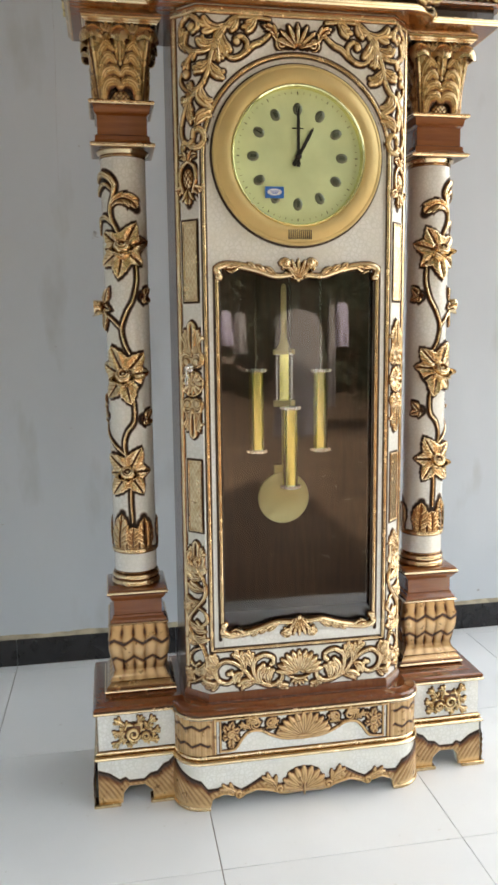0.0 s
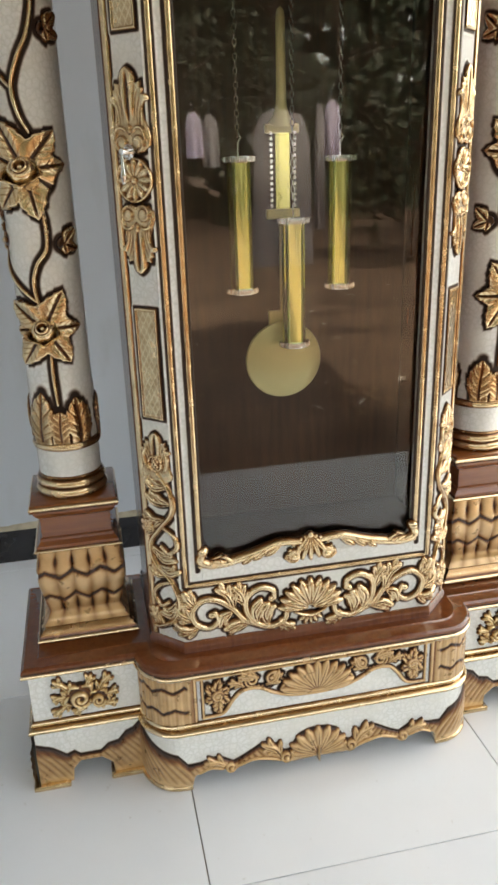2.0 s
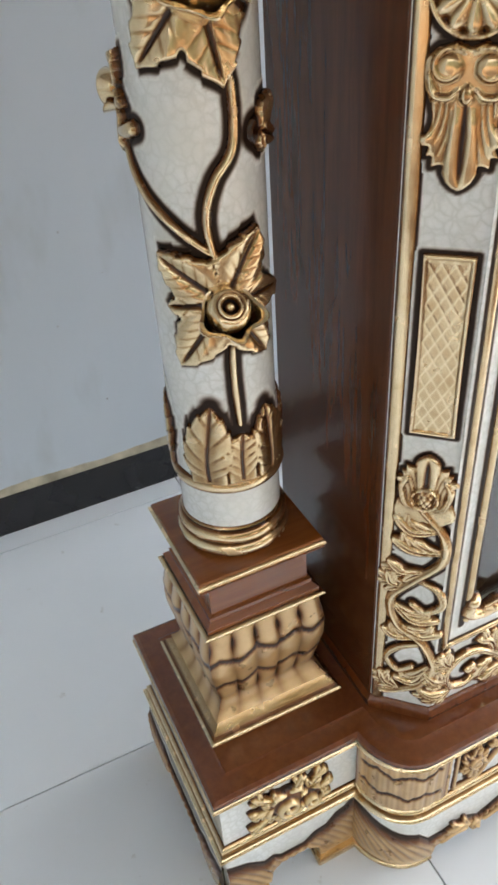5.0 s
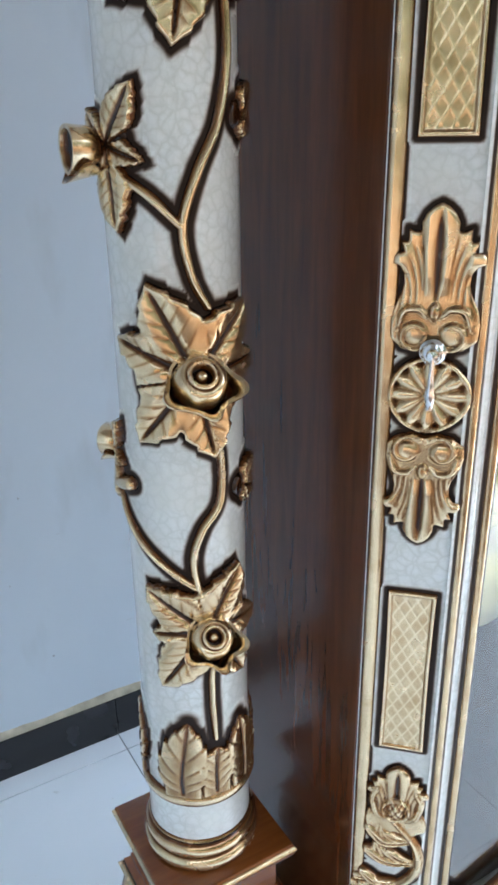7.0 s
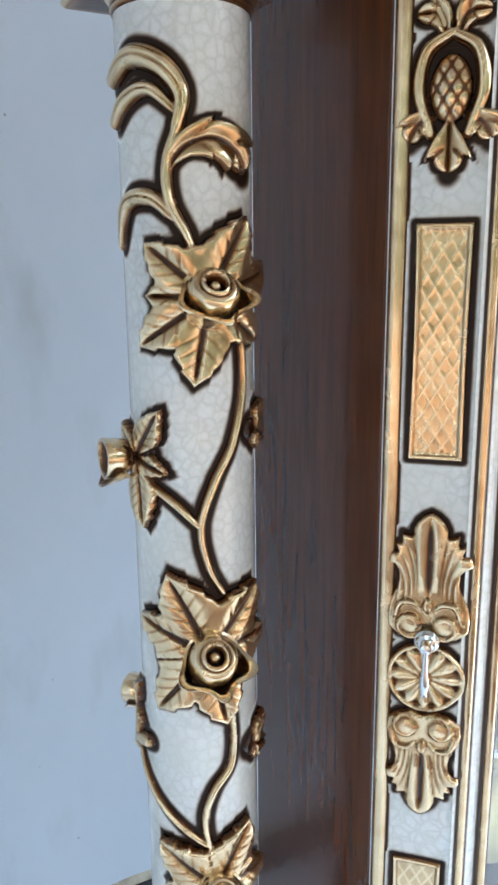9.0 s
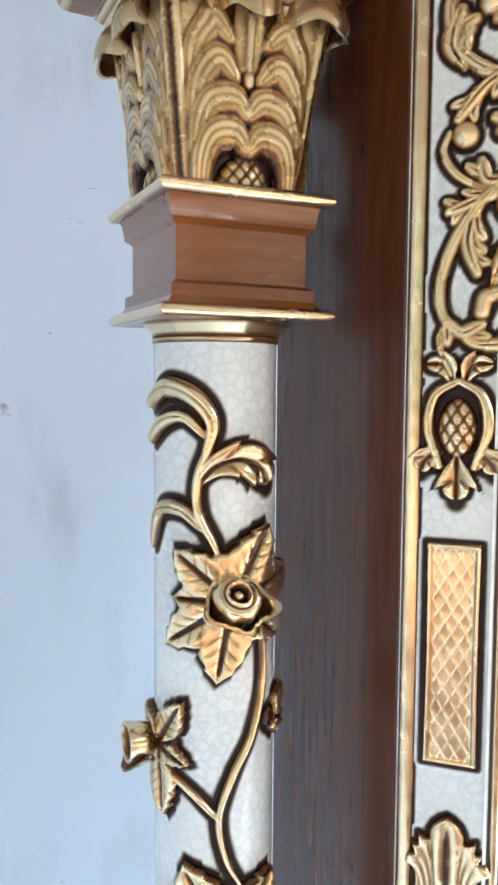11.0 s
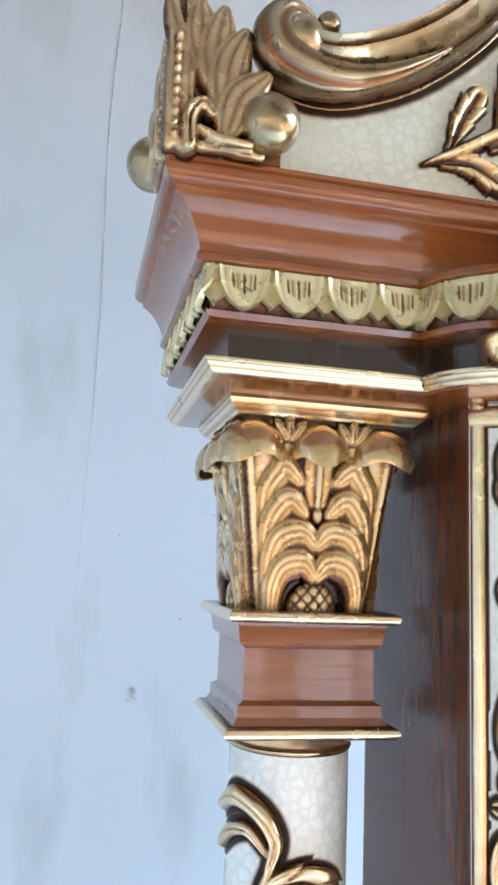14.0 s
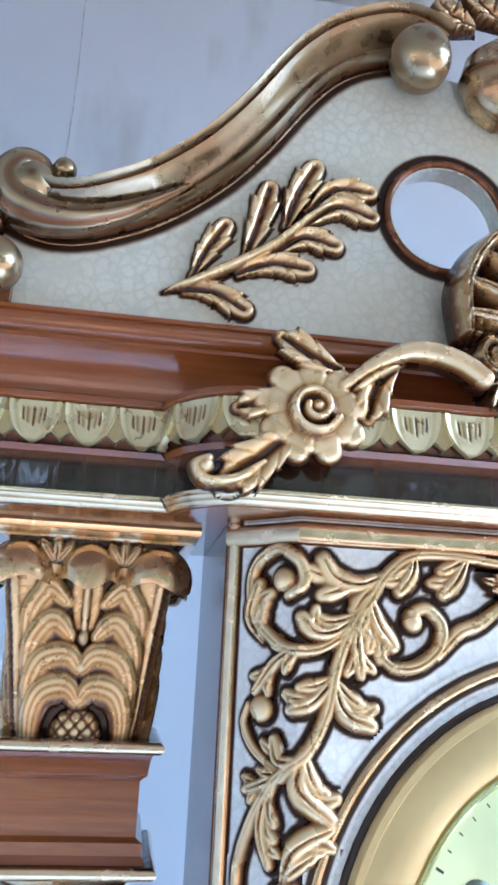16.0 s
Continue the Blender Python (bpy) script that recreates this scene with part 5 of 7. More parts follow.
def leaf_tip(col, x, y, z, face, R, drop, span):
    """A rolled leaf end: a drooping half dome with a pointed lip, hollow underneath."""
    n, m = 29, 12
    a = np.linspace(-1, 1, n)
    V, A = [], []
    for k in range(2 * m):
        out = k < m
        t = (k if out else 2 * m - 1 - k) / (m - 1)
        th = radians(8 + 96 * t)
        r = R * math.sin(th) * (1.0 if out else 0.86)
        lip = 1 + t ** 2 * (0.12 * np.exp(-(a / 0.28) ** 2) - 0.12 * np.exp(-((np.abs(a) - 0.42) / 0.20) ** 2) + 0.10 * np.abs(a) ** 4)
        h = drop * (1 - math.cos(th)) * lip * (1.0 if out else 0.94) - (0.0 if out else -0.0006)
        g = np.radians(face + span * a)
        rr = r * (1 + 0.04 * t * np.exp(-(a / 0.3) ** 2))
        V.append(np.stack([x + rr * np.cos(g), y + rr * np.sin(g), z - h], -1))
        # hollow underside coloured much darker than the outside, painted as shade
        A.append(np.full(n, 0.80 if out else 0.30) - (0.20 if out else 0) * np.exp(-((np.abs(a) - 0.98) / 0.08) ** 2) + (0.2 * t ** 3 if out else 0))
    idx = np.arange(2 * m * n).reshape(2 * m, n)
    F = np.stack([idx[:-1, :-1], idx[1:, :-1], idx[1:, 1:], idx[:-1, 1:]], -1).reshape(-1, 4)
    return obj("leaf_tip", np.vstack(V), F, BRONZE, col, "rolled bronze-gilt leaf tip", np.concatenate(A), 60)


def capital(col, cx, cy):
    stack("capital", square(cx, cy, 0.0525), [(0.0, 1.8128), (0.003, 1.83), (0.012, 1.90), (0.020, 1.955), (0.023, 1.989)], BRONZE, col, "flared gilt capital with acanthus fronds", att=[0.06, 0.08, 0.10, 0.2, 0.1])
    for q in range(4):
        ca, sa = [(1, 0), (0, 1), (-1, 0), (0, -1)][q]

        def fm(u, v, h, ca=ca, sa=sa):
            hw = np.interp(v, [0, 0.017, 0.087, 0.142, 0.176], [0.0525, 0.0555, 0.0645, 0.0725, 0.0755])
            x, y = u * hw / 0.07, -(hw + h)
            return np.stack([cx + ca * x - sa * y, cy + sa * x + ca * y, 1.8128 + v + 0 * x], -1)
        c = Carve(fm, edge=0.0)
        for s in (-1, 1):
            # rope edging of the corners
            c.stroke([(s * 0.0655, -0.002), (s * 0.0655, 0.150)], 0.0046, 0.0052, taper=(1, 1), power=4)
            for k in range(22):
                c.stroke([(s * 0.0625, 0.002 + 0.0066 * k), (s * 0.0685, 0.004 + 0.0066 * k)], 0.0026, 0.0062, taper=(0.9, 0.9))
            # broad combs in tiers: each leaves the middle, arches over and falls along the edge, the lower over the upper
            for k, (z0, u0) in enumerate(((0.033, 0.003), (0.060, 0.003), (0.089, 0.015), (0.119, 0.020))):
                # under: shade below each comb goes into its colour
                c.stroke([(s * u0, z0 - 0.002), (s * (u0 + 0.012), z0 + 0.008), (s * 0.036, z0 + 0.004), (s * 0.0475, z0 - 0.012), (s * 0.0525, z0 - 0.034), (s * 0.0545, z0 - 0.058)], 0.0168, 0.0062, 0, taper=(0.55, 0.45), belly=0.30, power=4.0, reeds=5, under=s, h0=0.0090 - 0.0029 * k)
            c.stroke([(s * 0.054, 0.070), (s * 0.051, 0.110), (s * 0.047, 0.135), (s * 0.040, 0.157)], 0.0185, 0.0030, taper=(0.4, 0.9), belly=0.7, power=5)
        c.stroke([(0, 0.100), (0, 0.158)], 0.0150, 0.0030, taper=(0.8, 0.9), power=5)
        c.stroke([(0, 0.092), (0, 0.136)], 0.0048, 0.0085, taper=(0.8, 0.9), power=3, n=10)
        c.ball((0, -0.003), 0.0335, 0.0150, 0.0305, bumps=7)
        c.ball((0, 0.086), 0.0062, 0.0120, 0.0085)
        c.ball((0, 0.060), 0.0058, 0.0130, 0.0075)
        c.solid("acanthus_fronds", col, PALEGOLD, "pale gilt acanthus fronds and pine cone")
        # overhanging leaf tips along the top: one in the middle, one on the corner
        for ox, oy, face, R, span in ((0.0, -0.065, -90, 0.0310, 100), (-0.063, -0.063, -135, 0.0330, 135)):
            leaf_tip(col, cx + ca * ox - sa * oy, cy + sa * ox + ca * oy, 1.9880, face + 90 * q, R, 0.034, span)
        for s in (-0.031, 0.031):
            c = Carve(lambda u, v, h, ca=ca, sa=sa: np.stack([cx + ca * u - sa * (-(0.0755 + h)), cy + sa * u + ca * (-(0.0755 + h)), v + 0 * u], -1), edge=0.0)
            c.fan((s, 1.962), 0.026, 58, 122, 3, 0.0078, 0.009, 0.15, 0.6)
            c.solid("small_palmette", col, BRONZE)


columns = [column(-1), column(1)]


# ---- the case ----
CASE = [(-0.2975, 0.0525), (-0.243, 0.0), (0.243, 0.0), (0.2975, 0.0525), (0.2975, 0.290), (-0.2975, 0.290)]
CZ0, CZ1 = 0.277, 2.0018
case = part("case", box(-0.2795, 0.2795, 0.274, 0.288, CZ0, CZ1, 0), INSIDE, clock, "clock case with mahogany sides and canted carved corners")
for sx in (-1, 1):
    a, b = sorted((sx * 0.282, sx * 0.2992))
    part("side_panel", box(a, b, 0.0536, 0.290, CZ0, CZ1), SIDEWOOD, case, "glossy mahogany case side")
    # canted corner post
    q = [(sx * 0.2975, 0.0530), (sx * 0.2432, 0.0), (sx * 0.2385, 0.0), (sx * 0.2385, 0.020), (sx * 0.280, 0.060), (sx * 0.2975, 0.061)]
    if sx > 0:
        q = q[::-1]
    V = [(x, y, z) for z in (CZ0 + 0.02, CZ1) for x, y in q]
    n = len(q)
    F = [(i, (i + 1) % n, n + (i + 1) % n, n + i) for i in range(n)] + [tuple(range(n))[::-1], tuple(range(n, 2 * n))]
    obj("corner_post", V, F, CREAM, case, "cream canted corner post")
stack("case_plinth", CASE, [(0.006, 0.2768), (0.006, 0.290), (0.002, 0.298)], MAHOGANY, case, "mahogany foot of the case")
# bottom, rail over and behind the door opening
part("bottom_rail", box(-0.2385, 0.2385, 0.0, 0.03, 0.298, 0.4125, 0.001), CREAM, case, "cream rail under the door")
part("inner_floor", box(-0.279, 0.279, 0.031, 0.273, 0.40, 0.415, 0), INSIDE, case)
part("inner_ceiling", box(-0.279, 0.279, 0.06, 0.273, 1.44, 1.455, 0), INSIDE, case)
# spandrel board with an arched opening
DZ, DR = 1.664, 0.2385


def arch_board(name, r, z_top, z_bot, x_half, y0, y1, mat, parent, label=""):
    th = np.linspace(math.pi, 0, 49)
    inner = [(-r, z_bot)] + [(r * math.cos(a), DZ + r * math.sin(a)) for a in th] + [(r, z_bot)]
    def edge(a):
        k = min(x_half / max(1e-6, abs(math.cos(a))), (z_top - DZ) / max(1e-6, math.sin(a)))
        return (k * math.cos(a), DZ + k * math.sin(a))
    corner = math.atan2(z_top - DZ, x_half)
    th = np.array(sorted(set(list(th) + [corner, math.pi - corner]), reverse=True))
    inner = [(-r, z_bot)] + [(r * math.cos(a), DZ + r * math.sin(a)) for a in th] + [(r, z_bot)]
    outer = [(-x_half, z_bot)] + [edge(a) for a in th] + [(x_half, z_bot)]
    V = [(x, y, z) for y in (y0, y1) for ring in (inner, outer) for x, z in ring]
    n = len(inner)
    F = []
    for i in range(n - 1):
        F += [(i, i + 1, n + i + 1, n + i), (2 * n + i, 3 * n + i, 3 * n + i + 1, 2 * n + i + 1), (i, 2 * n + i, 2 * n + i + 1, i + 1), (n + i, n + i + 1, 3 * n + i + 1, 3 * n + i)]
    return obj(name, V, F, mat, parent, label, None, 30)


arch_board("spandrel_board", DR - 0.0005, CZ1, 1.664, 0.2384, 0.0, 0.02, CREAM, case, "cream board round the arched door head")

# door: arched cream frame, glass below, dial board above
V = [(r * math.cos(a), y, DZ + r * math.sin(a)) for y in (0.002, 0.022) for r in (0.2145, DR - 0.001) for a in np.linspace(math.pi, 0, 49)]
F = []
for i in range(48):
    F += [(i, i + 1, 50 + i, 49 + i), (98 + i, 147 + i, 148 + i, 99 + i), (49 + i, 50 + i, 148 + i, 147 + i), (i, 98 + i, 99 + i, i + 1)]
door = obj("door", V, F, CREAM, clock, "arched cream door with gilt mouldings and a glass pane", None, 30)
part("dial_board", box(-0.2365, 0.2365, 0.0012, 0.020, 1.3955, DZ, 0), CREAM, door, "cream panel round the dial")
for sx in (-1, 1):
    a, b = sorted((sx * 0.2035, sx * 0.2365))
    part("door_stile", box(a, b, -0.001, 0.021, 0.4135, 1.3955, 0), CREAM, door)
part("door_rail", box(-0.2035, 0.2035, -0.001, 0.021, 0.4135, 0.452, 0.001), CREAM, door)


def arched(r, z0, n=60, y=-0.002):
    return [(-r, y, z) for z in np.linspace(z0, DZ, 24)[:-1]] + [(r * math.cos(a), y, DZ + r * math.sin(a)) for a in np.linspace(math.pi, 0, n)] + [(r, y, z) for z in np.linspace(DZ, z0, 24)[1:]]


for r, rad, y, mat in ((0.2345, 0.0048, -0.001, GOLD), (0.2397, 0.0024, 0.0, BROWN), (0.2288, 0.0018, -0.0005, BROWN)):
    p = arched(r, 0.4165, y=y)
    p = p + [(x, y, 0.4165) for x in np.linspace(r, -r, 30)[1:-1]]
    tube("gilt_bead" if mat is GOLD else "dark_line", p, rad, mat, door, "gilt bead round the door" if mat is GOLD else "", closed=True)
for r, rad, y, mat in ((0.2058, 0.0049, -0.002, GOLD), (0.2000, 0.0026, -0.001, BROWN), (0.2115, 0.0024, -0.0005, BROWN)):
    for sx in (-1, 1):
        tube("gilt_bead" if mat is GOLD else "dark_line", [(sx * r, y, z) for z in np.linspace(0.452, 1.395, 30)], rad, mat, door)
pane = part("glass_pane", box(-0.2035, 0.2035, 0.010, 0.014, 0.440, 1.40, 0), GLASS, door, "clear glass pane mirroring the yard")
pane.visible_shadow = False
# carved crests over and under the glass, with the backing that fills the corners
for up in (1, -1):
    zc = 1.392 if up > 0 else 0.470
    c = Carve(flat_map(-0.001), edge=0.0)
    pts_out = [(0.198, zc - up * 0.016), (0.205, zc + up * 0.004), (0.185, zc + up * 0.014), (0.150, zc + up * 0.012), (0.105, zc + up * 0.002), (0.060, zc - up * 0.012), (0.020, zc - up * 0.010)]
    for sx in (-1, 1):
        c.stroke([(sx * x, z) for x, z in pts_out], 0.0110, 0.011, taper=(0.9, 0.7), n=44, m=9, belly=0.5, power=2.4)
        c.ball((sx * 0.201, zc - up * 0.014), 0.0105, 0.013)
        c.leaf((sx * 0.19, zc + up * 0.004), (sx * 0.150, zc + up * 0.024), 0.25 * sx * up, 0.010, 0.012, 3)
        for k, (x0, x1) in enumerate(((0.128, 0.104), (0.108, 0.080), (0.086, 0.056))):
            c.stroke([(sx * x0, zc + up * (0.020 - 0.005 * k)), (sx * (x0 + x1) / 2, zc + up * (0.010 - 0.005 * k)), (sx * x1, zc - up * (0.002 + 0.005 * k))], 0.0098, 0.0135, taper=(0.3, 0.3), groove=0.8, n=14)
        c.scroll((sx * 0.034, zc + up * 0.016), 0.012, 0 if sx > 0 else 180, sx * up * 1.4, 0.0085, 0.0135, lead=[(sx * 0.010, zc - up * 0.020), (sx * 0.030, zc - up * 0.008)])
    c.fan((0, zc - up * 0.026), 0.054, 90 * up - 36, 90 * up + 36, 5, 0.0085, 0.014, 0.05, 0.6)
    c.ball((0, zc - up * 0.022), 0.007, 0.012)
    c.solid("carved_crest", door, GOLD, "gilt carved crest " + ("above" if up > 0 else "below") + " the glass")
    # backing behind the crest
    xs = np.linspace(-0.2035, 0.2035, 81)
    pp = np.array(sorted([(x, z) for x, z in pts_out]))
    edge_z = np.interp(np.abs(xs), pp[:, 0], pp[:, 1])
    far = np.full_like(xs, 1.41 if up > 0 else 0.448)
    V = [(x, y, z) for y in (0.0, 0.005) for zz in (edge_z + up * 0.004, far) for x, z in zip(xs, zz)]
    n = len(xs)
    F = []
    for i in range(n - 1):
        F += [(i, i + 1, n + i + 1, n + i), (2 * n + i, 3 * n + i, 3 * n + i + 1, 2 * n + i + 1), (i, 2 * n + i, 2 * n + i + 1, i + 1)]
    obj("crest_backing", V, F, CREAM, door)

# ---- dial ----
def disc_lathe(name, prof, mat, parent, label="", n=72, att=None, upper=False):
    """Turned ring facing the front: prof of (radius, y)."""
    V, F, A = [], [], []
    for k, (r, y) in enumerate(prof):
        for i in range(n):
            a = 2 * math.pi * i / n
            V.append((r * math.cos(a), y, DZ + r * math.sin(a)))
            A.append(0.75 if att is None else att[k])
    for k in range(len(prof) - 1):
        for i in range(n):
            j = (i + 1) % n
            if upper and i >= n // 2:
                continue
            F.append((k * n + i, k * n + j, (k + 1) * n + j, (k + 1) * n + i))
    return obj(name, V, F, mat, parent, label, A, 30)


dial = disc_lathe("dial", [(0.160, 0.000), (0.08, 0.000), (0.0, 0.000)], DIAL, clock, "pale gold clock dial, green reflection in its colour, oval hour marks")
disc_lathe("dark_ring", [(0.2175, 0.0), (0.2165, -0.003), (0.2150, -0.004), (0.2120, -0.004)], BROWN, dial, "dark glazed ring behind the bezel")
disc_lathe("cove_ring", [(0.2300, -0.0010), (0.227, -0.0005), (0.222, 0.0018), (0.2170, 0.0005)], CREAM, dial, "cream cove over the bezel", upper=True)
disc_lathe("bezel", [(0.2120, 0.002), (0.2125, -0.008), (0.2100, -0.013), (0.2050, -0.014), (0.2035, -0.0125), (0.198, -0.0150), (0.186, -0.0190), (0.174, -0.0185), (0.168, -0.016), (0.1665, -0.014)], DIALGOLD, dial, "broad satin gold bezel")
disc_lathe("inner_bezel", [(0.1668, -0.014), (0.166, -0.0180), (0.1635, -0.0185), (0.1610, -0.016), (0.1595, -0.008), (0.1590, 0.0005)], PALEBRASS, dial, "bright polished inner ring")
for k in range(60):
    a = 2 * math.pi * k / 60
    r0, r1, w = (0.145, 0.152, 0.0011) if k % 5 == 0 else (0.147, 0.151, 0.0006)
    dx, dz = math.sin(a), math.cos(a)
    bm = bmesh.new()
    vs = [bm.verts.new((dx * r + s * dz * w, -0.0012, DZ + dz * r - s * dx * w)) for r, s in ((r0, -1), (r0, 1), (r1, 1), (r1, -1))]
    bm.faces.new(vs)
    part("minute_mark", bm, BROWN, dial)
NUM = ["XII", "I", "II", "III", "IIII", "V", "VI", "VII", "VIII", "IX", "X", "XI"]
for k in range(12):
    a = 2 * math.pi * k / 12
    cxk, czk = 0.1115 * math.sin(a), DZ + 0.1115 * math.cos(a)
    c = Carve(flat_map(-0.0005), edge=0.0)
    ux, uz = math.sin(a), math.cos(a)
    for (rx, rz, h, hh) in ((0.0120, 0.0150, 0.0022, 0.0),):
        n_, m_ = 8, 25
        rad, th = np.linspace(0, 1, n_), np.linspace(0, 2 * np.pi, m_)
        lx, lz = rad[:, None] * rx * np.cos(th)[None], rad[:, None] * rz * np.sin(th)[None]
        P = np.stack([cxk + lx * uz + lz * ux, czk - lx * ux + lz * uz], -1)[:, ::-1]
        c._grid(P, np.tile(h * np.sqrt(np.clip(1 - rad ** 3, 0, 1))[:, None], (1, m_)), np.ones((n_, m_)))
    mk = c.solid("hour_mark", dial, SILVER, "silvery oval hour mark")
    word = NUM[k]
    pitch = 0.0034
    for i, ch in enumerate(word):
        off = (i - (len(word) - 1) / 2) * pitch
        for lean in ((0,) if ch == "I" else (-1, 1)):
            bm = bmesh.new()
            vs = []
            for s, r in ((-1, -0.007), (1, -0.007), (1, 0.007), (-1, 0.007)):
                sh = lean * (r / 0.007) * 0.0012 if ch == "X" else lean * (0.0013 if r > 0 else 0.0002) if ch == "V" else 0
                lx, lz = off + s * 0.0006 + sh, r
                vs.append(bm.verts.new((cxk + lx * uz + lz * ux, -0.0032, czk - lx * ux + lz * uz)))
            bm.faces.new(vs)
            part("numeral_stroke", bm, BLACK, dial)
# the two pointers, at one o'clock
for name, ang, ln, w, y in (("hour_hand", 29, 0.078, 0.0042, -0.006), ("minute_hand", 0, 0.112, 0.0036, -0.008)):
    a = radians(ang)
    dx, dz = math.sin(a), math.cos(a)
    bm = bmesh.new()
    out = [(-0.024, 0.9), (-0.018, 1.5), (0.0, 1.0), (ln * 0.7, 1.1), (ln * 0.92, 0.8), (ln, 0.25)]
    ring = [(r, k * w) for r, k in out] + [(r, -k * w) for r, k in out[::-1]]
    lo = [bm.verts.new((dx * r + s * dz, y, DZ + dz * r - s * dx)) for r, s in ring]
    f = bm.faces.new(lo)
    ex = bmesh.ops.extrude_face_region(bm, geom=[f])
    for v in ex["geom"]:
        if isinstance(v, bmesh.types.BMVert):
            v.co.y += 0.0012
    part(name, bm, BLACK, dial, "black clock hand")
disc_lathe("hand_boss", [(0.008, -0.004), (0.008, -0.0105), (0.005, -0.012), (0.0, -0.0122)], BLACK, dial, n=20)
part("dial_mark", box(-0.014, 0.014, -0.0018, -0.0002, DZ + 0.066, DZ + 0.0685, 0), BLACK, dial, "small dark printed mark")
part("sticker", box(-0.083, -0.036, -0.0052, -0.0034, 1.5655, 1.593, 0.0004), BLUE, dial, "blue paper sticker with a white oval")
bm = bmesh.new()
bmesh.ops.create_circle(bm, cap_ends=True, segments=28, radius=1)
for v in bm.verts:
    v.co = Vector((-0.0595 + 0.018 * v.co.x, -0.0057, 1.580 + 0.008 * v.co.y))
part("sticker_oval", bm, WHITE, dial)
for k in range(3):
    part("printed_bar", box(-0.071 + 0.003 * k, -0.048 - 0.003 * k, -0.0063, -0.0059, 1.5815 - 0.0032 * k, 1.583 - 0.0032 * k, 0), BLUE, dial)
for k in range(12):
    x = -0.028 + 0.0051 * k
    part("grille_slot", box(x, x + 0.0021, -0.0196, -0.0150, DZ - 0.197, DZ - 0.174, 0.0004), BLACK, dial)

# ---- pendulum, weights and chains inside the case ----
pend = tube("pendulum", smooth_path([(0.0, 0.165, 1.372), (0.0, 0.165, 1.355), (0.0, 0.165, 1.25), (0.0, 0.165, 1.222), (0.0, 0.165, 1.19)], 26), np.interp(np.linspace(0, 1, 26), [0, 0.25, 0.5, 0.75, 0.86, 1], [0.001, 0.008, 0.0085, 0.010, 0.014, 0.026]), SATIN, clock, "pale gold pendulum with a large round bob", n=10, flat=0.4)
part("wing_plate", box(-0.030, 0.030, 0.158, 0.170, 1.18, 1.195, 0.003), SATIN, pend)
part("rod_plate", box(-0.013, 0.013, 0.160, 0.168, 1.055, 1.185, 0.001), BRASS, pend, "bright brass plate")
for sx in (-1, 1):
    for k in range(14):
        part("grid_bead", box(sx * 0.021 - 0.003, sx * 0.021 + 0.003, 0.158, 0.166, 1.058 + 0.0092 * k, 1.0645 + 0.0092 * k, 0.0012), CHROME, pend)
part("cross_plate", box(-0.030, 0.030, 0.157, 0.170, 1.038, 1.055, 0.002), SATIN, pend)
part("lower_rod", box(-0.007, 0.007, 0.160, 0.168, 0.84, 1.04, 0.001), SATIN, pend)
V, F = [], []
n = 56
pr = [(0.071, 0.160), (0.073, 0.156), (0.071, 0.152), (0.064, 0.150), (0.055, 0.147), (0.035, 0.144), (0.012, 0.1435), (0.0, 0.1435)]
for r, y in pr:
    for i in range(n):
        a = 2 * math.pi * i / n
        V.append((-0.005 + r * math.cos(a), y, 0.783 + r * math.sin(a)))
for k in range(len(pr) - 1):
    for i in range(n):
        F.append((k * n + i, k * n + (i + 1) % n, (k + 1) * n + (i + 1) % n, (k + 1) * n + i))
obj("bob", V, F, SATIN, pend, "round satin gold pendulum bob")
part("bob_sleeve", box(-0.03, 0.022, 0.158, 0.168, 0.835, 0.875, 0.002), SATIN, pend)


def weight(x, y, z0, z1, r=0.0205):
    w = lathe("clock_weight", x, y, [(r, z0 + 0.010), (r, z1 - 0.010)], BRASS, clock, "polished brass clock weight with silvery caps", 36, caps=(False, False))
    for a, b in ((z0, z0 + 0.012), (z1 - 0.012, z1)):
        lathe("cap", x, y, [(r - 0.004, a), (r + 0.0055, a + 0.001), (r + 0.0065, (a + b) / 2), (r + 0.0055, b - 0.001), (r - 0.004, b)], CHROME, w, "silvery ribbed cap", 36)
        for k in range(26):
            t = 2 * math.pi * k / 26
            part("stud", box(x + (r + 0.0065) * math.cos(t) - 0.0013, x + (r + 0.0065) * math.cos(t) + 0.0013, y + (r + 0.0065) * math.sin(t) - 0.0013, y + (r + 0.0065) * math.sin(t) + 0.0013, a + 0.002, b - 0.002, 0), CHROME, w)
    tube("hook", [(x, y, z1), (x, y, z1 + 0.02), (x + 0.006, y, z1 + 0.028), (x, y, z1 + 0.036)], 0.0016, CHROME, w)
    # chain of links
    z, k = z1 + 0.034, 0
    V, F = [], []
    while z < 1.43:
        ax = (1, 0) if k % 2 else (0, 1)
        m0 = len(V)
        for i in range(10):
            t = 2 * math.pi * i / 10
            px, pz = 0.0032 * math.cos(t), 0.0068 * math.sin(t)
            for j in range(4):
                u = 2 * math.pi * j / 4
                q = 0.0009 * math.cos(u)
                V.append((x + ax[0] * (px + q * math.cos(t)) + ax[1] * 0.0009 * math.sin(u), y + ax[1] * (px + q * math.cos(t)) + ax[0] * 0.0009 * math.sin(u), z + pz + q * math.sin(t)))
        for i in range(10):
            for j in range(4):
                F.append((m0 + i * 4 + j, m0 + ((i + 1) % 10) * 4 + j, m0 + ((i + 1) % 10) * 4 + (j + 1) % 4, m0 + i * 4 + (j + 1) % 4))
        z += 0.0105
        k += 1
    obj("chain", V, F, CHROME, w, "thin silvery link chain")


weight(-0.084, 0.135, 0.915, 1.146)
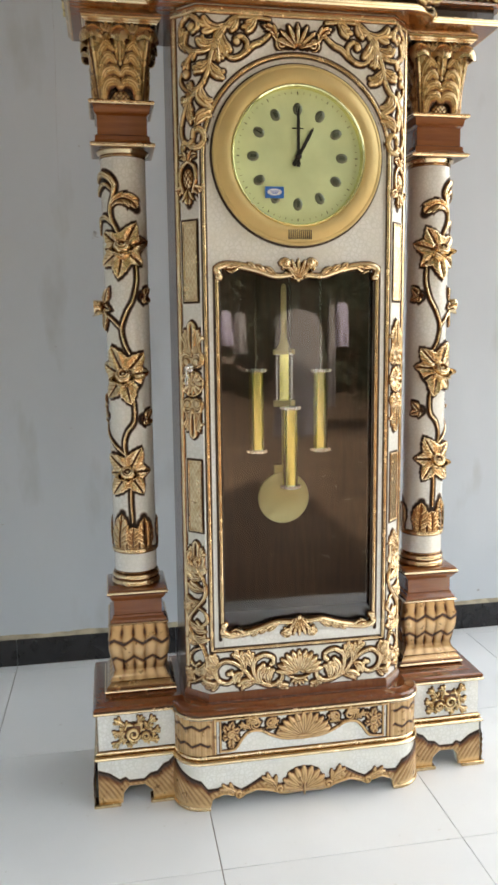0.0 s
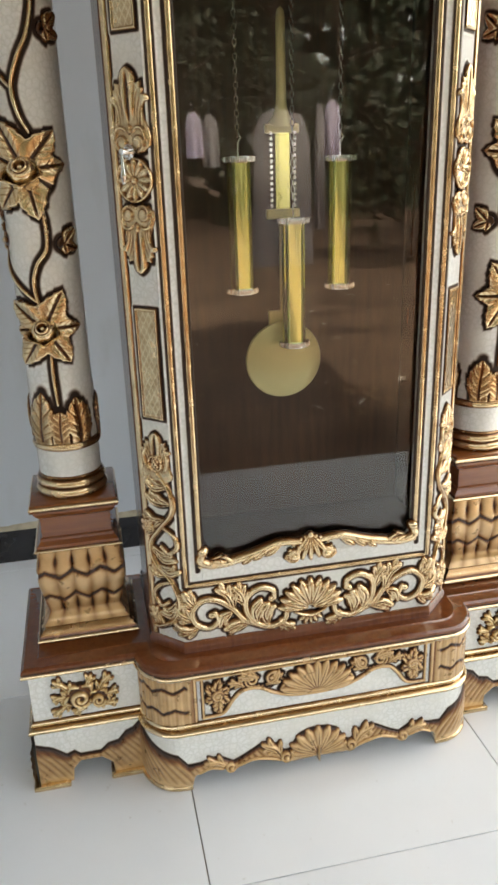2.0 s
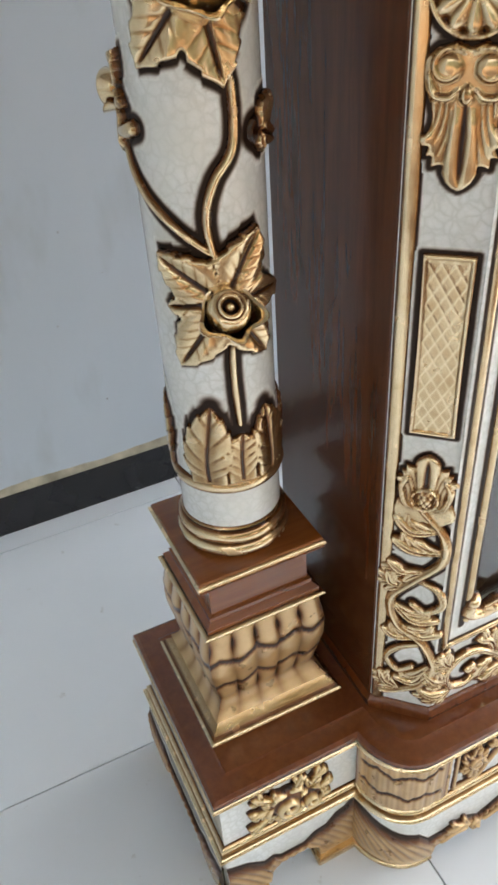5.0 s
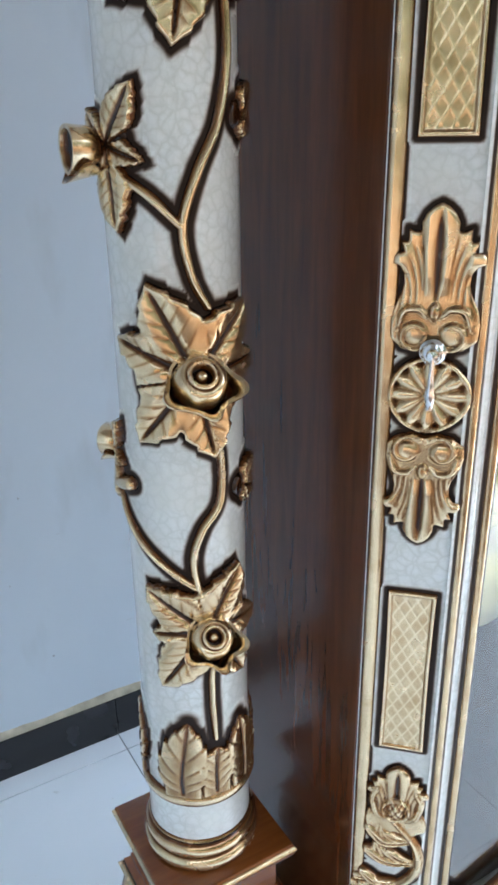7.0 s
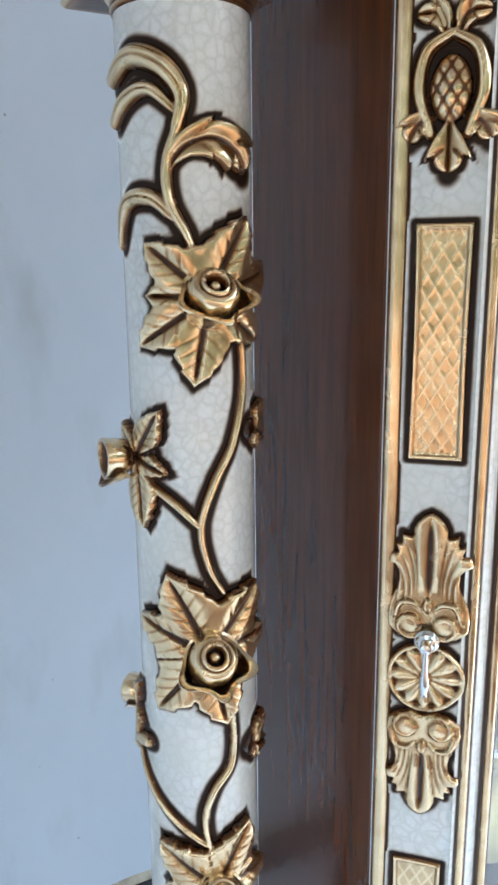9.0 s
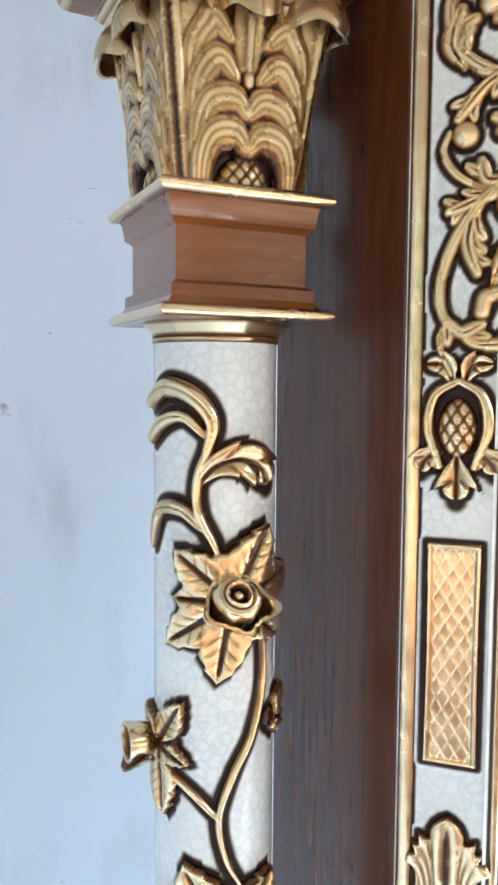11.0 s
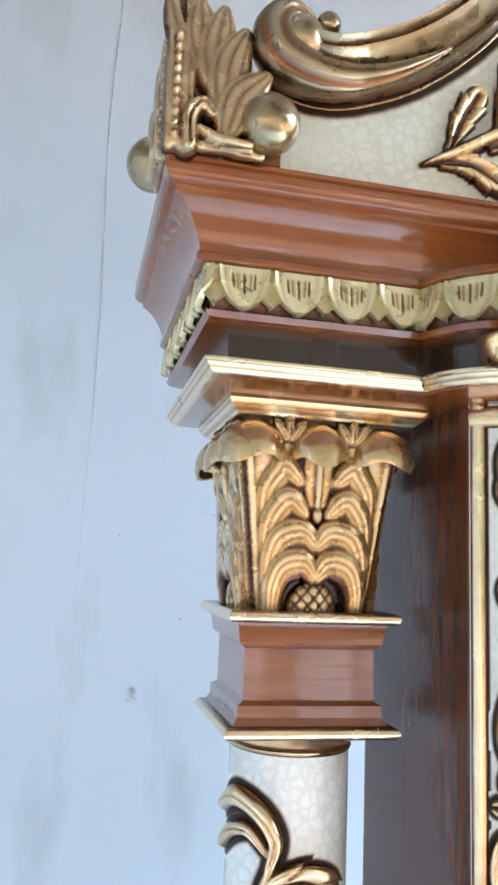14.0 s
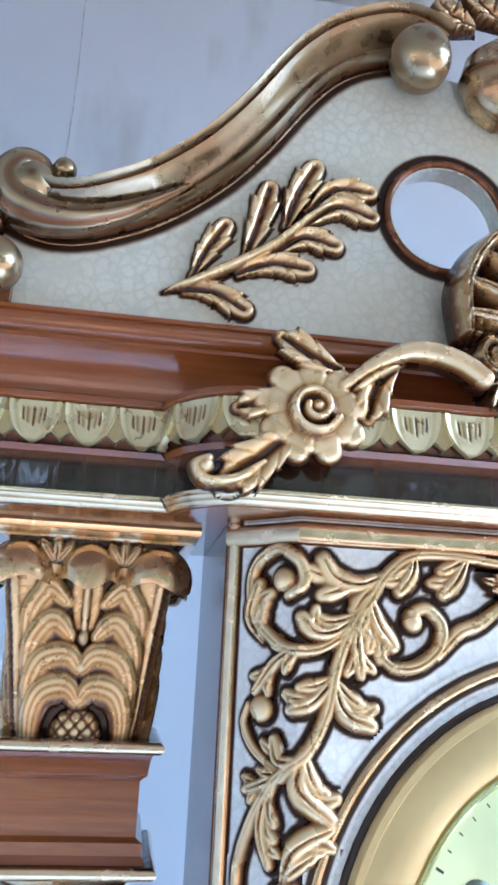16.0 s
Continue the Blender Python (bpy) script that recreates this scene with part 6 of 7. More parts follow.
weight(0.094, 0.130, 0.915, 1.143)
weight(0.004, 0.110, 0.818, 1.045)

# ---- carved fields on the case ----
case_line = [(-0.2970, 0.0525), (-0.2430, -0.0002), (0.2430, -0.0002), (0.2970, 0.0525)]
cm = path_map(case_line)
S0 = 0.243           # where it begins


# brown glaze along the gilt beads
c = Carve(flat_map(-0.0012), edge=0.0030, bare=True)
c.stroke([(x, z) for x, _, z in arched(0.2345, 0.4165)[::4]], 0.0052, 0.001, taper=(1, 1))
c.stroke([(-0.234, 0.4165), (0.234, 0.4165)], 0.0052, 0.001, taper=(1, 1))
for sx in (-1, 1):
    c.stroke([(sx * 0.2108, 0.445), (sx * 0.2108, 1.40)], 0.0020, 0.001, taper=(1, 1))
c.solid("door_glaze", door)
c = Carve(lambda u, z, h: cm(u, z, 0.5 * h), edge=0.0022, bare=True)
for sx in (-1, 1):
    c.stroke([(sx * 0.3112, CZ0 + 0.024), (sx * 0.3112, CZ1 - 0.003)], 0.0070, 0.001, taper=(1, 1))
c.solid("corner_glaze", case)
# gilt strips on the outer edges of the canted corners and along the top
for sx in (-1, 1):
    c = Carve(cm, edge=0.0)
    c.stroke([(sx * 0.3112, CZ0 + 0.024), (sx * 0.3112, CZ1 - 0.003)], 0.0074, 0.0040, taper=(1, 1), n=20, m=9, power=4)
    c.solid("gilt_corner_strip", case, GOLD, "gilt strip on the canted corner")
c = Carve(cm, edge=0.0)
c.stroke([(s, CZ1 - 0.012) for s in np.linspace(-0.3165, 0.3165, 40)], 0.0105, 0.005, taper=(1, 1), n=120, m=9, power=4)
c.solid("gilt_top_strip", case, GOLD, "gilt strip under the cornice")

C = S0 + 0.0315


def lattice_panel(sx, z0, z1):
    w = 0.0238
    n, m = 45, max(40, int((z1 - z0) / 0.0016))
    s, z = np.meshgrid(np.linspace(-1, 1, n), np.linspace(0, 1, m), indexing="ij")
    S, Z = s * w, (z - 0.5) * (z1 - z0)
    wx = 1 - 0.045 * np.cos(np.pi * (2 * z - 1) * 0.5)
    e = np.minimum((1 - np.abs(s)) * w, np.minimum(z, 1 - z) * (z1 - z0))
    a, b = (S / 0.0118 + Z / 0.0190), (S / 0.0118 - Z / 0.0190)
    ridge = np.maximum(np.exp(-((a - np.round(a)) / 0.09) ** 2), np.exp(-((b - np.round(b)) / 0.09) ** 2))
    frame_ = np.exp(-((e - 0.0032) / 0.0019) ** 2)
    inside = e > 0.0062
    H = 0.0024 + 0.0018 * frame_ + np.where(inside, 0.0004 * ridge, 0) - np.where(e < 0.0004, 0.004, 0)
    A = np.where(inside, 0.74 + 0.14 * ridge, 0.35 + 0.60 * frame_) - np.where(e < 0.0012, 0.6, 0)
    c = Carve(cm, edge=0.0036, bare=True)
    c.rect(sx * C - w, sx * C + w, z0, z1)
    c._grid(np.stack([sx * C + S * wx, (z0 + z1) / 2 + Z], -1), H, np.clip(A, 0, 1))
    c.solid("lattice_panel", case, GOLD, "gilt panel cut with a diamond lattice")


for sx in (-1, 1):
    lattice_panel(sx, 1.317, 1.513)
    lattice_panel(sx, 0.733, 0.922)
    # middle ornament: acanthus, rosette, acanthus
    c = Carve(cm, edge=0.0040)
    x = sx * C
    for zb, f, g in ((1.168, 1, 1.0), (1.066, -1, 1.0)):
        c.plate((x, zb - f * 0.0165), 0.0360 if f > 0 else 0.0335, 0.121 if f > 0 else 0.108, f)
        for k in (-1, 1):
            c.ball((x + k * 0.0145, zb + f * 0.001), 0.0100, 0.0030, 0.0095, h0=0.0068)
            c.scroll((x + k * 0.0145, zb), 0.0125, -90 * f, k * f * 0.95, 0.0026, 0.0040, h0=0.0072, ball=False, lead=[(x + k * 0.003, zb - f * 0.010)])
            c.stroke([(x + k * 0.0285, zb + f * 0.004), (x + k * 0.024, zb + f * 0.019), (x + k * 0.013, zb + f * 0.021), (x + k * 0.006, zb + f * 0.015)], 0.0026, 0.0038, taper=(0.4, 0.4), h0=0.0070)
        c.stroke([(x, zb + f * 0.012), (x, zb + f * 0.020), (x, zb + f * 0.027)], 0.0052, 0.0045, taper=(0.2, 0.0), groove=1.0, h0=0.0064)
    c.ring((x, 1.116), 0.0315, 0.0032, 0.008)
    c.ball((x, 1.116), 0.0310, 0.0030, att=0.35)
    for k in range(12):
        a = radians(30 * k)
        c.stroke([(x + 0.007 * math.cos(a), 1.116 + 0.007 * math.sin(a)), (x + 0.018 * math.cos(a), 1.116 + 0.018 * math.sin(a)), (x + 0.0275 * math.cos(a), 1.116 + 0.0275 * math.sin(a))], 0.0088, 0.0072, taper=(0.35, 0.8), belly=0.8, n=10, m=7, glaze=False)
    c.ball((x, 1.116), 0.0065, 0.009)
    c.solid("carved_rosette", case, GOLD, "gilt acanthus and round rosette")
    # top field of the canted corner
    c = Carve(cm, edge=0.0034)
    c.ball((x, 1.610), 0.0165, 0.011, 0.026, bumps=5)
    for k in (-1, 1):
        c.stroke([(x, 1.650), (x + k * 0.019, 1.637), (x + k * 0.0235, 1.608), (x + k * 0.014, 1.578)], 0.0066, 0.0095, taper=(0.7, 0.8), groove=0.4)
        c.leaf((x + k * 0.010, 1.590), (x + k * 0.031, 1.572), 0.2 * k, 0.0115, 0.009, 2)
        c.leaf((x + k * 0.004, 1.645), (x + k * 0.029, 1.664), 0.3 * k, 0.0105, 0.009, 2)
    c.leaf((x, 1.590), (x, 1.548), 0, 0.0150, 0.010, 2)
    c.solid("corner_foliage", case, GOLD, "gilt foliage with a pine cone")
    # spandrel branch: a fleshy acanthus stem that falls from the top into the canted corner
    K = lambda *p: [(sx * a, b) for a, b in p]
    c = Carve(cm, edge=0.0033)
    stem = dict(taper=(0.75, 0.75), groove=0.45, power=2.4)
    c.stroke(K((0.070, 1.974), (0.111, 1.978), (0.148, 1.976), (0.170, 1.960), (0.184, 1.939), (0.202, 1.911), (0.213, 1.881), (0.220, 1.849), (0.236, 1.818), (0.264, 1.792), (0.283, 1.759), (0.292, 1.727), (0.286, 1.699), (0.261, 1.681)), 0.0074, 0.0085, **stem)
    c.stroke(K((0.275, 1.688), (0.261, 1.680), (0.240, 1.682), (0.230, 1.702), (0.239, 1.721), (0.254, 1.719), (0.258, 1.706)), 0.0088, 0.0090, taper=(0.5, 0.95), groove=0.5)
    c.stroke(K((0.203, 1.911), (0.228, 1.897), (0.253, 1.897), (0.277, 1.914), (0.288, 1.939), (0.284, 1.964), (0.262, 1.977), (0.243, 1.966), (0.240, 1.948), (0.252, 1.938)), 0.0076, 0.0085, **stem)
    c.ball((sx * 0.256, 1.951), 0.0115, 0.0105)
    c.stroke(K((0.184, 1.902), (0.167, 1.886), (0.146, 1.887), (0.128, 1.901), (0.124, 1.920), (0.137, 1.933), (0.151, 1.928)), 0.0078, 0.0090, taper=(0.5, 0.95), groove=0.5)
    c.ball((sx * 0.149, 1.922), 0.0100, 0.0105)
    c.stroke(K((0.128, 1.896), (0.110, 1.915), (0.090, 1.924), (0.070, 1.940)), 0.0080, 0.0085, **stem)
    c.stroke(K((0.256, 1.803), (0.280, 1.818), (0.291, 1.836), (0.287, 1.852)), 0.0050, 0.0075, **stem)
    c.ball((sx * 0.274, 1.849), 0.0120, 0.0110)
    c.stroke(K((0.284, 1.700), (0.291, 1.682), (0.281, 1.655)), 0.0045, 0.0075, **stem)
    for side, wd, n_, p in ((-1, 0.0180, 3, ((0.166, 1.962), (0.194, 1.950), (0.216, 1.955), (0.225, 1.968))), (1, 0.0140, 2, ((0.192, 1.926), (0.216, 1.911), (0.232, 1.911), (0.240, 1.921))),
                            (1, 0.0150, 2, ((0.146, 1.976), (0.150, 1.960), (0.160, 1.946))), (1, 0.0150, 2, ((0.100, 1.977), (0.110, 1.959), (0.122, 1.946))), (1, 0.0170, 3, ((0.186, 1.942), (0.178, 1.918), (0.166, 1.902))),
                            (0, 0.0120, 2, ((0.196, 1.930), (0.196, 1.902), (0.193, 1.878))), (1, 0.0140, 2, ((0.214, 1.876), (0.230, 1.858), (0.246, 1.850))), (-1, 0.0155, 3, ((0.216, 1.876), (0.206, 1.850), (0.184, 1.840))),
                            (0, 0.0110, 2, ((0.240, 1.898), (0.260, 1.886), (0.280, 1.862))), (-1, 0.0120, 2, ((0.236, 1.815), (0.255, 1.812), (0.261, 1.827))), (-1, 0.0165, 3, ((0.238, 1.822), (0.240, 1.792), (0.216, 1.772))),
                            (0, 0.0100, 2, ((0.254, 1.802), (0.270, 1.794), (0.286, 1.788))), (-1, 0.0120, 3, ((0.264, 1.796), (0.270, 1.764), (0.262, 1.738))), (1, 0.0150, 3, ((0.250, 1.728), (0.240, 1.754), (0.216, 1.766))),
                            (1, 0.0120, 2, ((0.289, 1.706), (0.274, 1.690), (0.258, 1.696))), (1, 0.0150, 3, ((0.276, 1.902), (0.287, 1.922), (0.280, 1.948)))):
        c.frond(K(*p), 1.22 * wd, 0.0095, side * sx, n_)
    c.solid("spandrel_branch", case, PALEGOLD, "gilt scrolling branch over the door arch")
    # bottom field of the canted corner
    c = Carve(cm, edge=0.0030)
    c.plate((x, 0.618), 0.0325, 0.094, 1, 0.008)
    c.ring((x, 0.655), 0.0135, 0.0030, 0.0115)
    c.ball((x, 0.655), 0.0105, 0.013, 0.0165, bumps=5)
    for k in (-1, 1):
        c.stroke([(x + k * 0.012, 0.640), (x + k * 0.021, 0.648), (x + k * 0.025, 0.668), (x + k * 0.020, 0.680)], 0.0052, 0.0105, taper=(0.6, 0.8), groove=0.5)
    L = lambda *p: [(x + sx * 1.36 * a, b) for a, b in p]
    c.stroke(L((0.002, 0.640), (-0.017, 0.605), (-0.018, 0.565), (0.002, 0.530), (0.020, 0.495), (0.014, 0.455), (-0.010, 0.425), (-0.021, 0.385), (-0.012, 0.345), (0.012, 0.322), (0.024, 0.318)), 0.0080, 0.0092, taper=(0.8, 0.7), reeds=3)
    c.stroke(L((0.000, 0.532), (-0.018, 0.520), (-0.022, 0.497), (-0.010, 0.482), (0.002, 0.492)), 0.0062, 0.0090, taper=(0.6, 0.95), groove=0.5)
    c.stroke(L((-0.012, 0.424), (0.010, 0.410), (0.020, 0.388), (0.010, 0.368), (-0.003, 0.378)), 0.0062, 0.0090, taper=(0.6, 0.95), groove=0.5)
    for side, wd, p in ((1, 0.0120, ((-0.016, 0.612), (0.006, 0.606), (0.020, 0.622))), (1, 0.0125, ((-0.019, 0.580), (0.004, 0.578), (0.020, 0.590))), (-1, 0.0110, ((-0.006, 0.548), (0.012, 0.545), (0.023, 0.556))), (0, 0.0100, ((0.010, 0.520), (0.021, 0.524), (0.024, 0.538))),
                        (-1, 0.0125, ((0.020, 0.490), (0.000, 0.466), (-0.018, 0.470))), (-1, 0.0115, ((0.012, 0.452), (-0.008, 0.440), (-0.022, 0.448))), (1, 0.0115, ((-0.004, 0.432), (0.014, 0.432), (0.024, 0.442))), (1, 0.0120, ((-0.021, 0.390), (-0.008, 0.352), (0.010, 0.352))), (0, 0.0095, ((0.006, 0.328), (0.020, 0.340), (0.025, 0.358)))):
        c.frond(L(*p), 1.45 * wd, 0.0098, side * sx, 3)
    c.solid("corner_foliage", case, GOLD, "gilt scrolling foliage at the case foot")
    # bottom rail scrolls
    c = Carve(cm, edge=0.0028)
    K = lambda *p: [(sx * a, b) for a, b in p]
    arm = dict(taper=(0.85, 0.85), groove=0.45, power=2.4)
    c.stroke(K((0.046, 0.338), (0.052, 0.318), (0.078, 0.308), (0.106, 0.320), (0.124, 0.348), (0.122, 0.378), (0.098, 0.394), (0.074, 0.386), (0.070, 0.370)), 0.0086, 0.0095, **arm)
    c.stroke(K((0.098, 0.313), (0.128, 0.330), (0.150, 0.358), (0.178, 0.380), (0.206, 0.384), (0.226, 0.364), (0.220, 0.336), (0.196, 0.324), (0.178, 0.336), (0.184, 0.354)), 0.0082, 0.0095, **arm)
    c.ball((sx * 0.076, 0.368), 0.0085, 0.0100)
    c.ball((sx * 0.190, 0.350), 0.0085, 0.0100)
    for side, wd, p in ((1, 0.0150, ((0.084, 0.312), (0.092, 0.336), (0.084, 0.356))), (1, 0.0150, ((0.104, 0.318), (0.110, 0.346), (0.098, 0.366))), (0, 0.0120, ((0.128, 0.360), (0.134, 0.386), (0.146, 0.402))), (-1, 0.0140, ((0.118, 0.322), (0.144, 0.326), (0.164, 0.316))),
                        (1, 0.0130, ((0.146, 0.350), (0.160, 0.388), (0.178, 0.402))), (-1, 0.0130, ((0.150, 0.352), (0.170, 0.346), (0.176, 0.326))), (0, 0.0110, ((0.218, 0.372), (0.232, 0.388), (0.238, 0.404))), (-1, 0.0130, ((0.214, 0.330), (0.236, 0.326), (0.256, 0.336))), (0, 0.0110, ((0.222, 0.345), (0.240, 0.356), (0.252, 0.372))), (1, 0.0110, ((0.060, 0.322), (0.048, 0.308), (0.034, 0.306)))):
        c.frond(K(*p), 1.40 * wd, 0.0105, side * sx, 3)
    c.solid("rail_scrollwork", case, GOLD, "gilt acanthus scrolls on the lower rail")
c = Carve(cm, edge=0.0020)
c.fan((0, 0.338), 0.062, 8, 172, 11, 0.0135, 0.014, 0.12, 0.6, 0.95)
c.fan((0, 0.330), 0.030, -140, -40, 5, 0.006, 0.010, 0.1, 0.6)
c.stroke([(-0.034, 0.332), (0, 0.322), (0.034, 0.332)], 0.006, 0.012, taper=(0.3, 0.3), n=14)
c.solid("shell", case, GOLD, "gilt scallop shell on the lower rail")
c = Carve(cm, edge=0.0045)
c.fan((0, 1.912), 0.058, 20, 160, 7, 0.0075, 0.011, 0.12, 0.7, 0.95)
for sx in (-1, 1):
    c.scroll((sx * 0.040, 1.922), 0.014, -90, sx * 1.5, 0.0045, 0.009, lead=[(sx * 0.01, 1.908)])
    c.leaf((sx * 0.05, 1.925), (sx * 0.088, 1.962), 0.2 * sx, 0.011, 0.009, 4)
c.solid("palmette", case, GOLD, "gilt palmette over the dial")

# drop pull on one canted corner
e = np.array((-(S0 + 0.0305),))
base_p = cm(e, np.array((1.156,)), np.array((0.012,)))[0]
nrm = np.array((-0.69, -0.72, 0))
pull = lathe("door_pull", 0, 0, [(0.0, 0.0), (0.0105, 0.0), (0.0108, 0.002), (0.0085, 0.0035), (0.0075, 0.0055), (0.005, 0.0065), (0.004, 0.012), (0.0052, 0.014), (0.0045, 0.018), (0.0, 0.019)], CHROME, clock, "small silvery drop pull with a round plate", 24, caps=(False, False))
pull.matrix_world = Matrix.Translation(Vector(base_p)) @ Vector(nrm).to_track_quat("Z", "Y").to_matrix().to_4x4()
drop = lathe("drop", 0, 0, [(0.0, 0.0), (0.0018, 0.001), (0.0022, 0.014), (0.003, 0.026), (0.0046, 0.034), (0.0038, 0.040), (0.0028, 0.043), (0.0032, 0.046), (0.0, 0.048)], CHROME, None, "", 14, caps=(False, False))
drop.parent = pull
drop.matrix_parent_inverse = pull.matrix_world.inverted()
drop.matrix_basis = Matrix.Translation(Vector(base_p) + Vector(nrm) * 0.017 + Vector((0, 0, 0.002))) @ Matrix.Rotation(math.pi, 4, "X")

# ---- entablature ----
ENT = bow_plan(0.520, 0.044, 0.338, 0.285, -0.018, 0.315)
TOPP = [(-0.520, 0.050), (0.520, 0.050), (0.520, 0.315), (-0.520, 0.315)]
FLUSH = 0.283
ent = stack("entablature", ENT, [(-0.004, 2.0022), (0.012, 2.0026), (0.013, 2.0034)], MAHOGANY_FLAT, clock, "mahogany entablature bowed forward over the case", back=FLUSH)
for sx in (-1, 1):
    slab = [(-0.502, 0.101), (-0.326, 0.101), (-0.326, 0.267), (-0.502, 0.267)]
    slab = slab if sx < 0 else [(-a, b) for a, b in slab[::-1]]
    stack("capital_slab", slab, [(-0.010, 1.9870), (-0.002, 1.9874), (0.0, 1.9892), (0.0008, 1.9900), (0.0055, 1.9946), (0.0066, 1.9953), (0.0078, 2.0003), (0.0070, 2.0020)], GOLD, ent, "gilt slab over the capital", att=[0.5, 0.85, 0.95, 0.5, 0.95, 0.6, 1.0, 0.7])
stack("gilt_moulding", ENT, [(0.010, 2.0030), (0.0175, 2.0033), (0.0195, 2.0047), (0.0205, 2.0062), (0.0212, 2.0068), (0.0235, 2.0105), (0.0242, 2.0111), (0.0262, 2.0127), (0.0262, 2.0147), (0.014, 2.0155)], GOLD, ent, "gilt moulding", att=[0.5, 0.85, 1.0, 0.95, 0.55, 0.95, 0.55, 1.0, 0.9, 0.5], back=FLUSH)
stack("dark_frieze", ENT, [(0.004, 2.0140), (0.004, 2.049)], DARKWOOD, ent, "dark polished frieze", back=FLUSH)
stack("mahogany_fillet", ENT, [(0.010, 2.0460), (0.024, 2.0475), (0.028, 2.052), (0.024, 2.0545)], MAHOGANY_FLAT, ent, back=FLUSH)
stack("leaf_band_core", ENT, [(0.021, 2.0540), (0.025, 2.062), (0.0285, 2.0880), (0.024, 2.0895)], BRONZE, ent, "", att=[0.15, 0.30, 0.45, 0.3], back=FLUSH)
stack("bow_top", ENT, [(0.029, 2.0896), (0.034, 2.092), (0.034, 2.097), (0.028, 2.0995)], MAHOGANY_FLAT, ent, back=FLUSH)
stack("cornice", TOPP, [(0.020, 2.0897), (0.034, 2.0905), (0.0378, 2.0930), (0.0382, 2.0968), (0.0355, 2.0995), (0.0360, 2.1035), (0.0385, 2.1120), (0.0435, 2.1215), (0.0500, 2.1300), (0.0575, 2.1360), (0.0605, 2.1375), (0.0605, 2.1412), (0.0640, 2.1420), (0.0680, 2.1450), (0.0703, 2.1495), (0.0703, 2.1530), (0.0672, 2.1548), (0.0672, 2.1566), (0.0700, 2.1580), (0.0700, 2.1615), (0.066, 2.164)], MAHOGANY_FLAT, ent, "glossy mahogany cove cornice", back=FLUSH)
# tongue-and-dart leaf band
bp = [(x, min(y, FLUSH)) for x, y in offset(ENT, 0.0285)]
ring_path = [bp[-1], *bp[:-1]]
tm = path_map(ring_path)
tot = np.linalg.norm(np.diff(np.array(ring_path), axis=0), axis=1).sum()
count = int(tot / 0.0455)
c = Carve(tm, edge=0.0)
for k in range(count):
    s = -tot / 2 + tot * (k + 0.5) / count
    p = tot / count
    n, m = 16, 25
    u, v = np.meshgrid(np.linspace(-1, 1, m), np.linspace(0, 1, n))
    for row in (0, 1):
        s1 = s + (0.5 * p if row == 0 else 0)
        w = 0.50 * p * (np.clip(1 - v ** 2.2, 0.0004, 1) ** 0.58 if row else np.clip(1 - np.clip((v - 0.62) / 0.38, 0, 1) ** 1.1, 0.0004, 1) * 0.60)
        P = np.stack([s1 + u * w, 2.0893 - (0.0365 if row else 0.0335) * v], -1)
        rim = np.clip(np.exp(-((np.abs(u) - 0.90) / 0.10) ** 2), 0, 1)
        veins = np.exp(-(u / 0.045) ** 2) + np.exp(-((np.abs(u) - 0.22) / 0.04) ** 2) + np.exp(-((np.abs(u) - 0.42) / 0.04) ** 2)
        veins = veins * (v < 0.62 - 0.3 * np.abs(u)) * (v > 0.15) * row
        H = (0.0030 if row else 0.0012) + 0.0018 * rim - 0.0014 * veins + 0.0040 * v ** 1.5
        A = np.clip(0.80 + 0.22 * rim - 0.62 * veins - 0.16 * (1 - row) - 0.12 * np.exp(-((np.abs(u) - 0.70) / 0.08) ** 2), 0, 1)
        H[:, 0] -= 0.005
        H[:, -1] -= 0.005
        H[-1] -= 0.006
        A[:, 0] = A[:, -1] = A[-1] = 0.62
        c._grid(P, H, A)
c.solid("leaf_band", ent, OLIVE, "green-gold band of carved pointed scallop leaves")

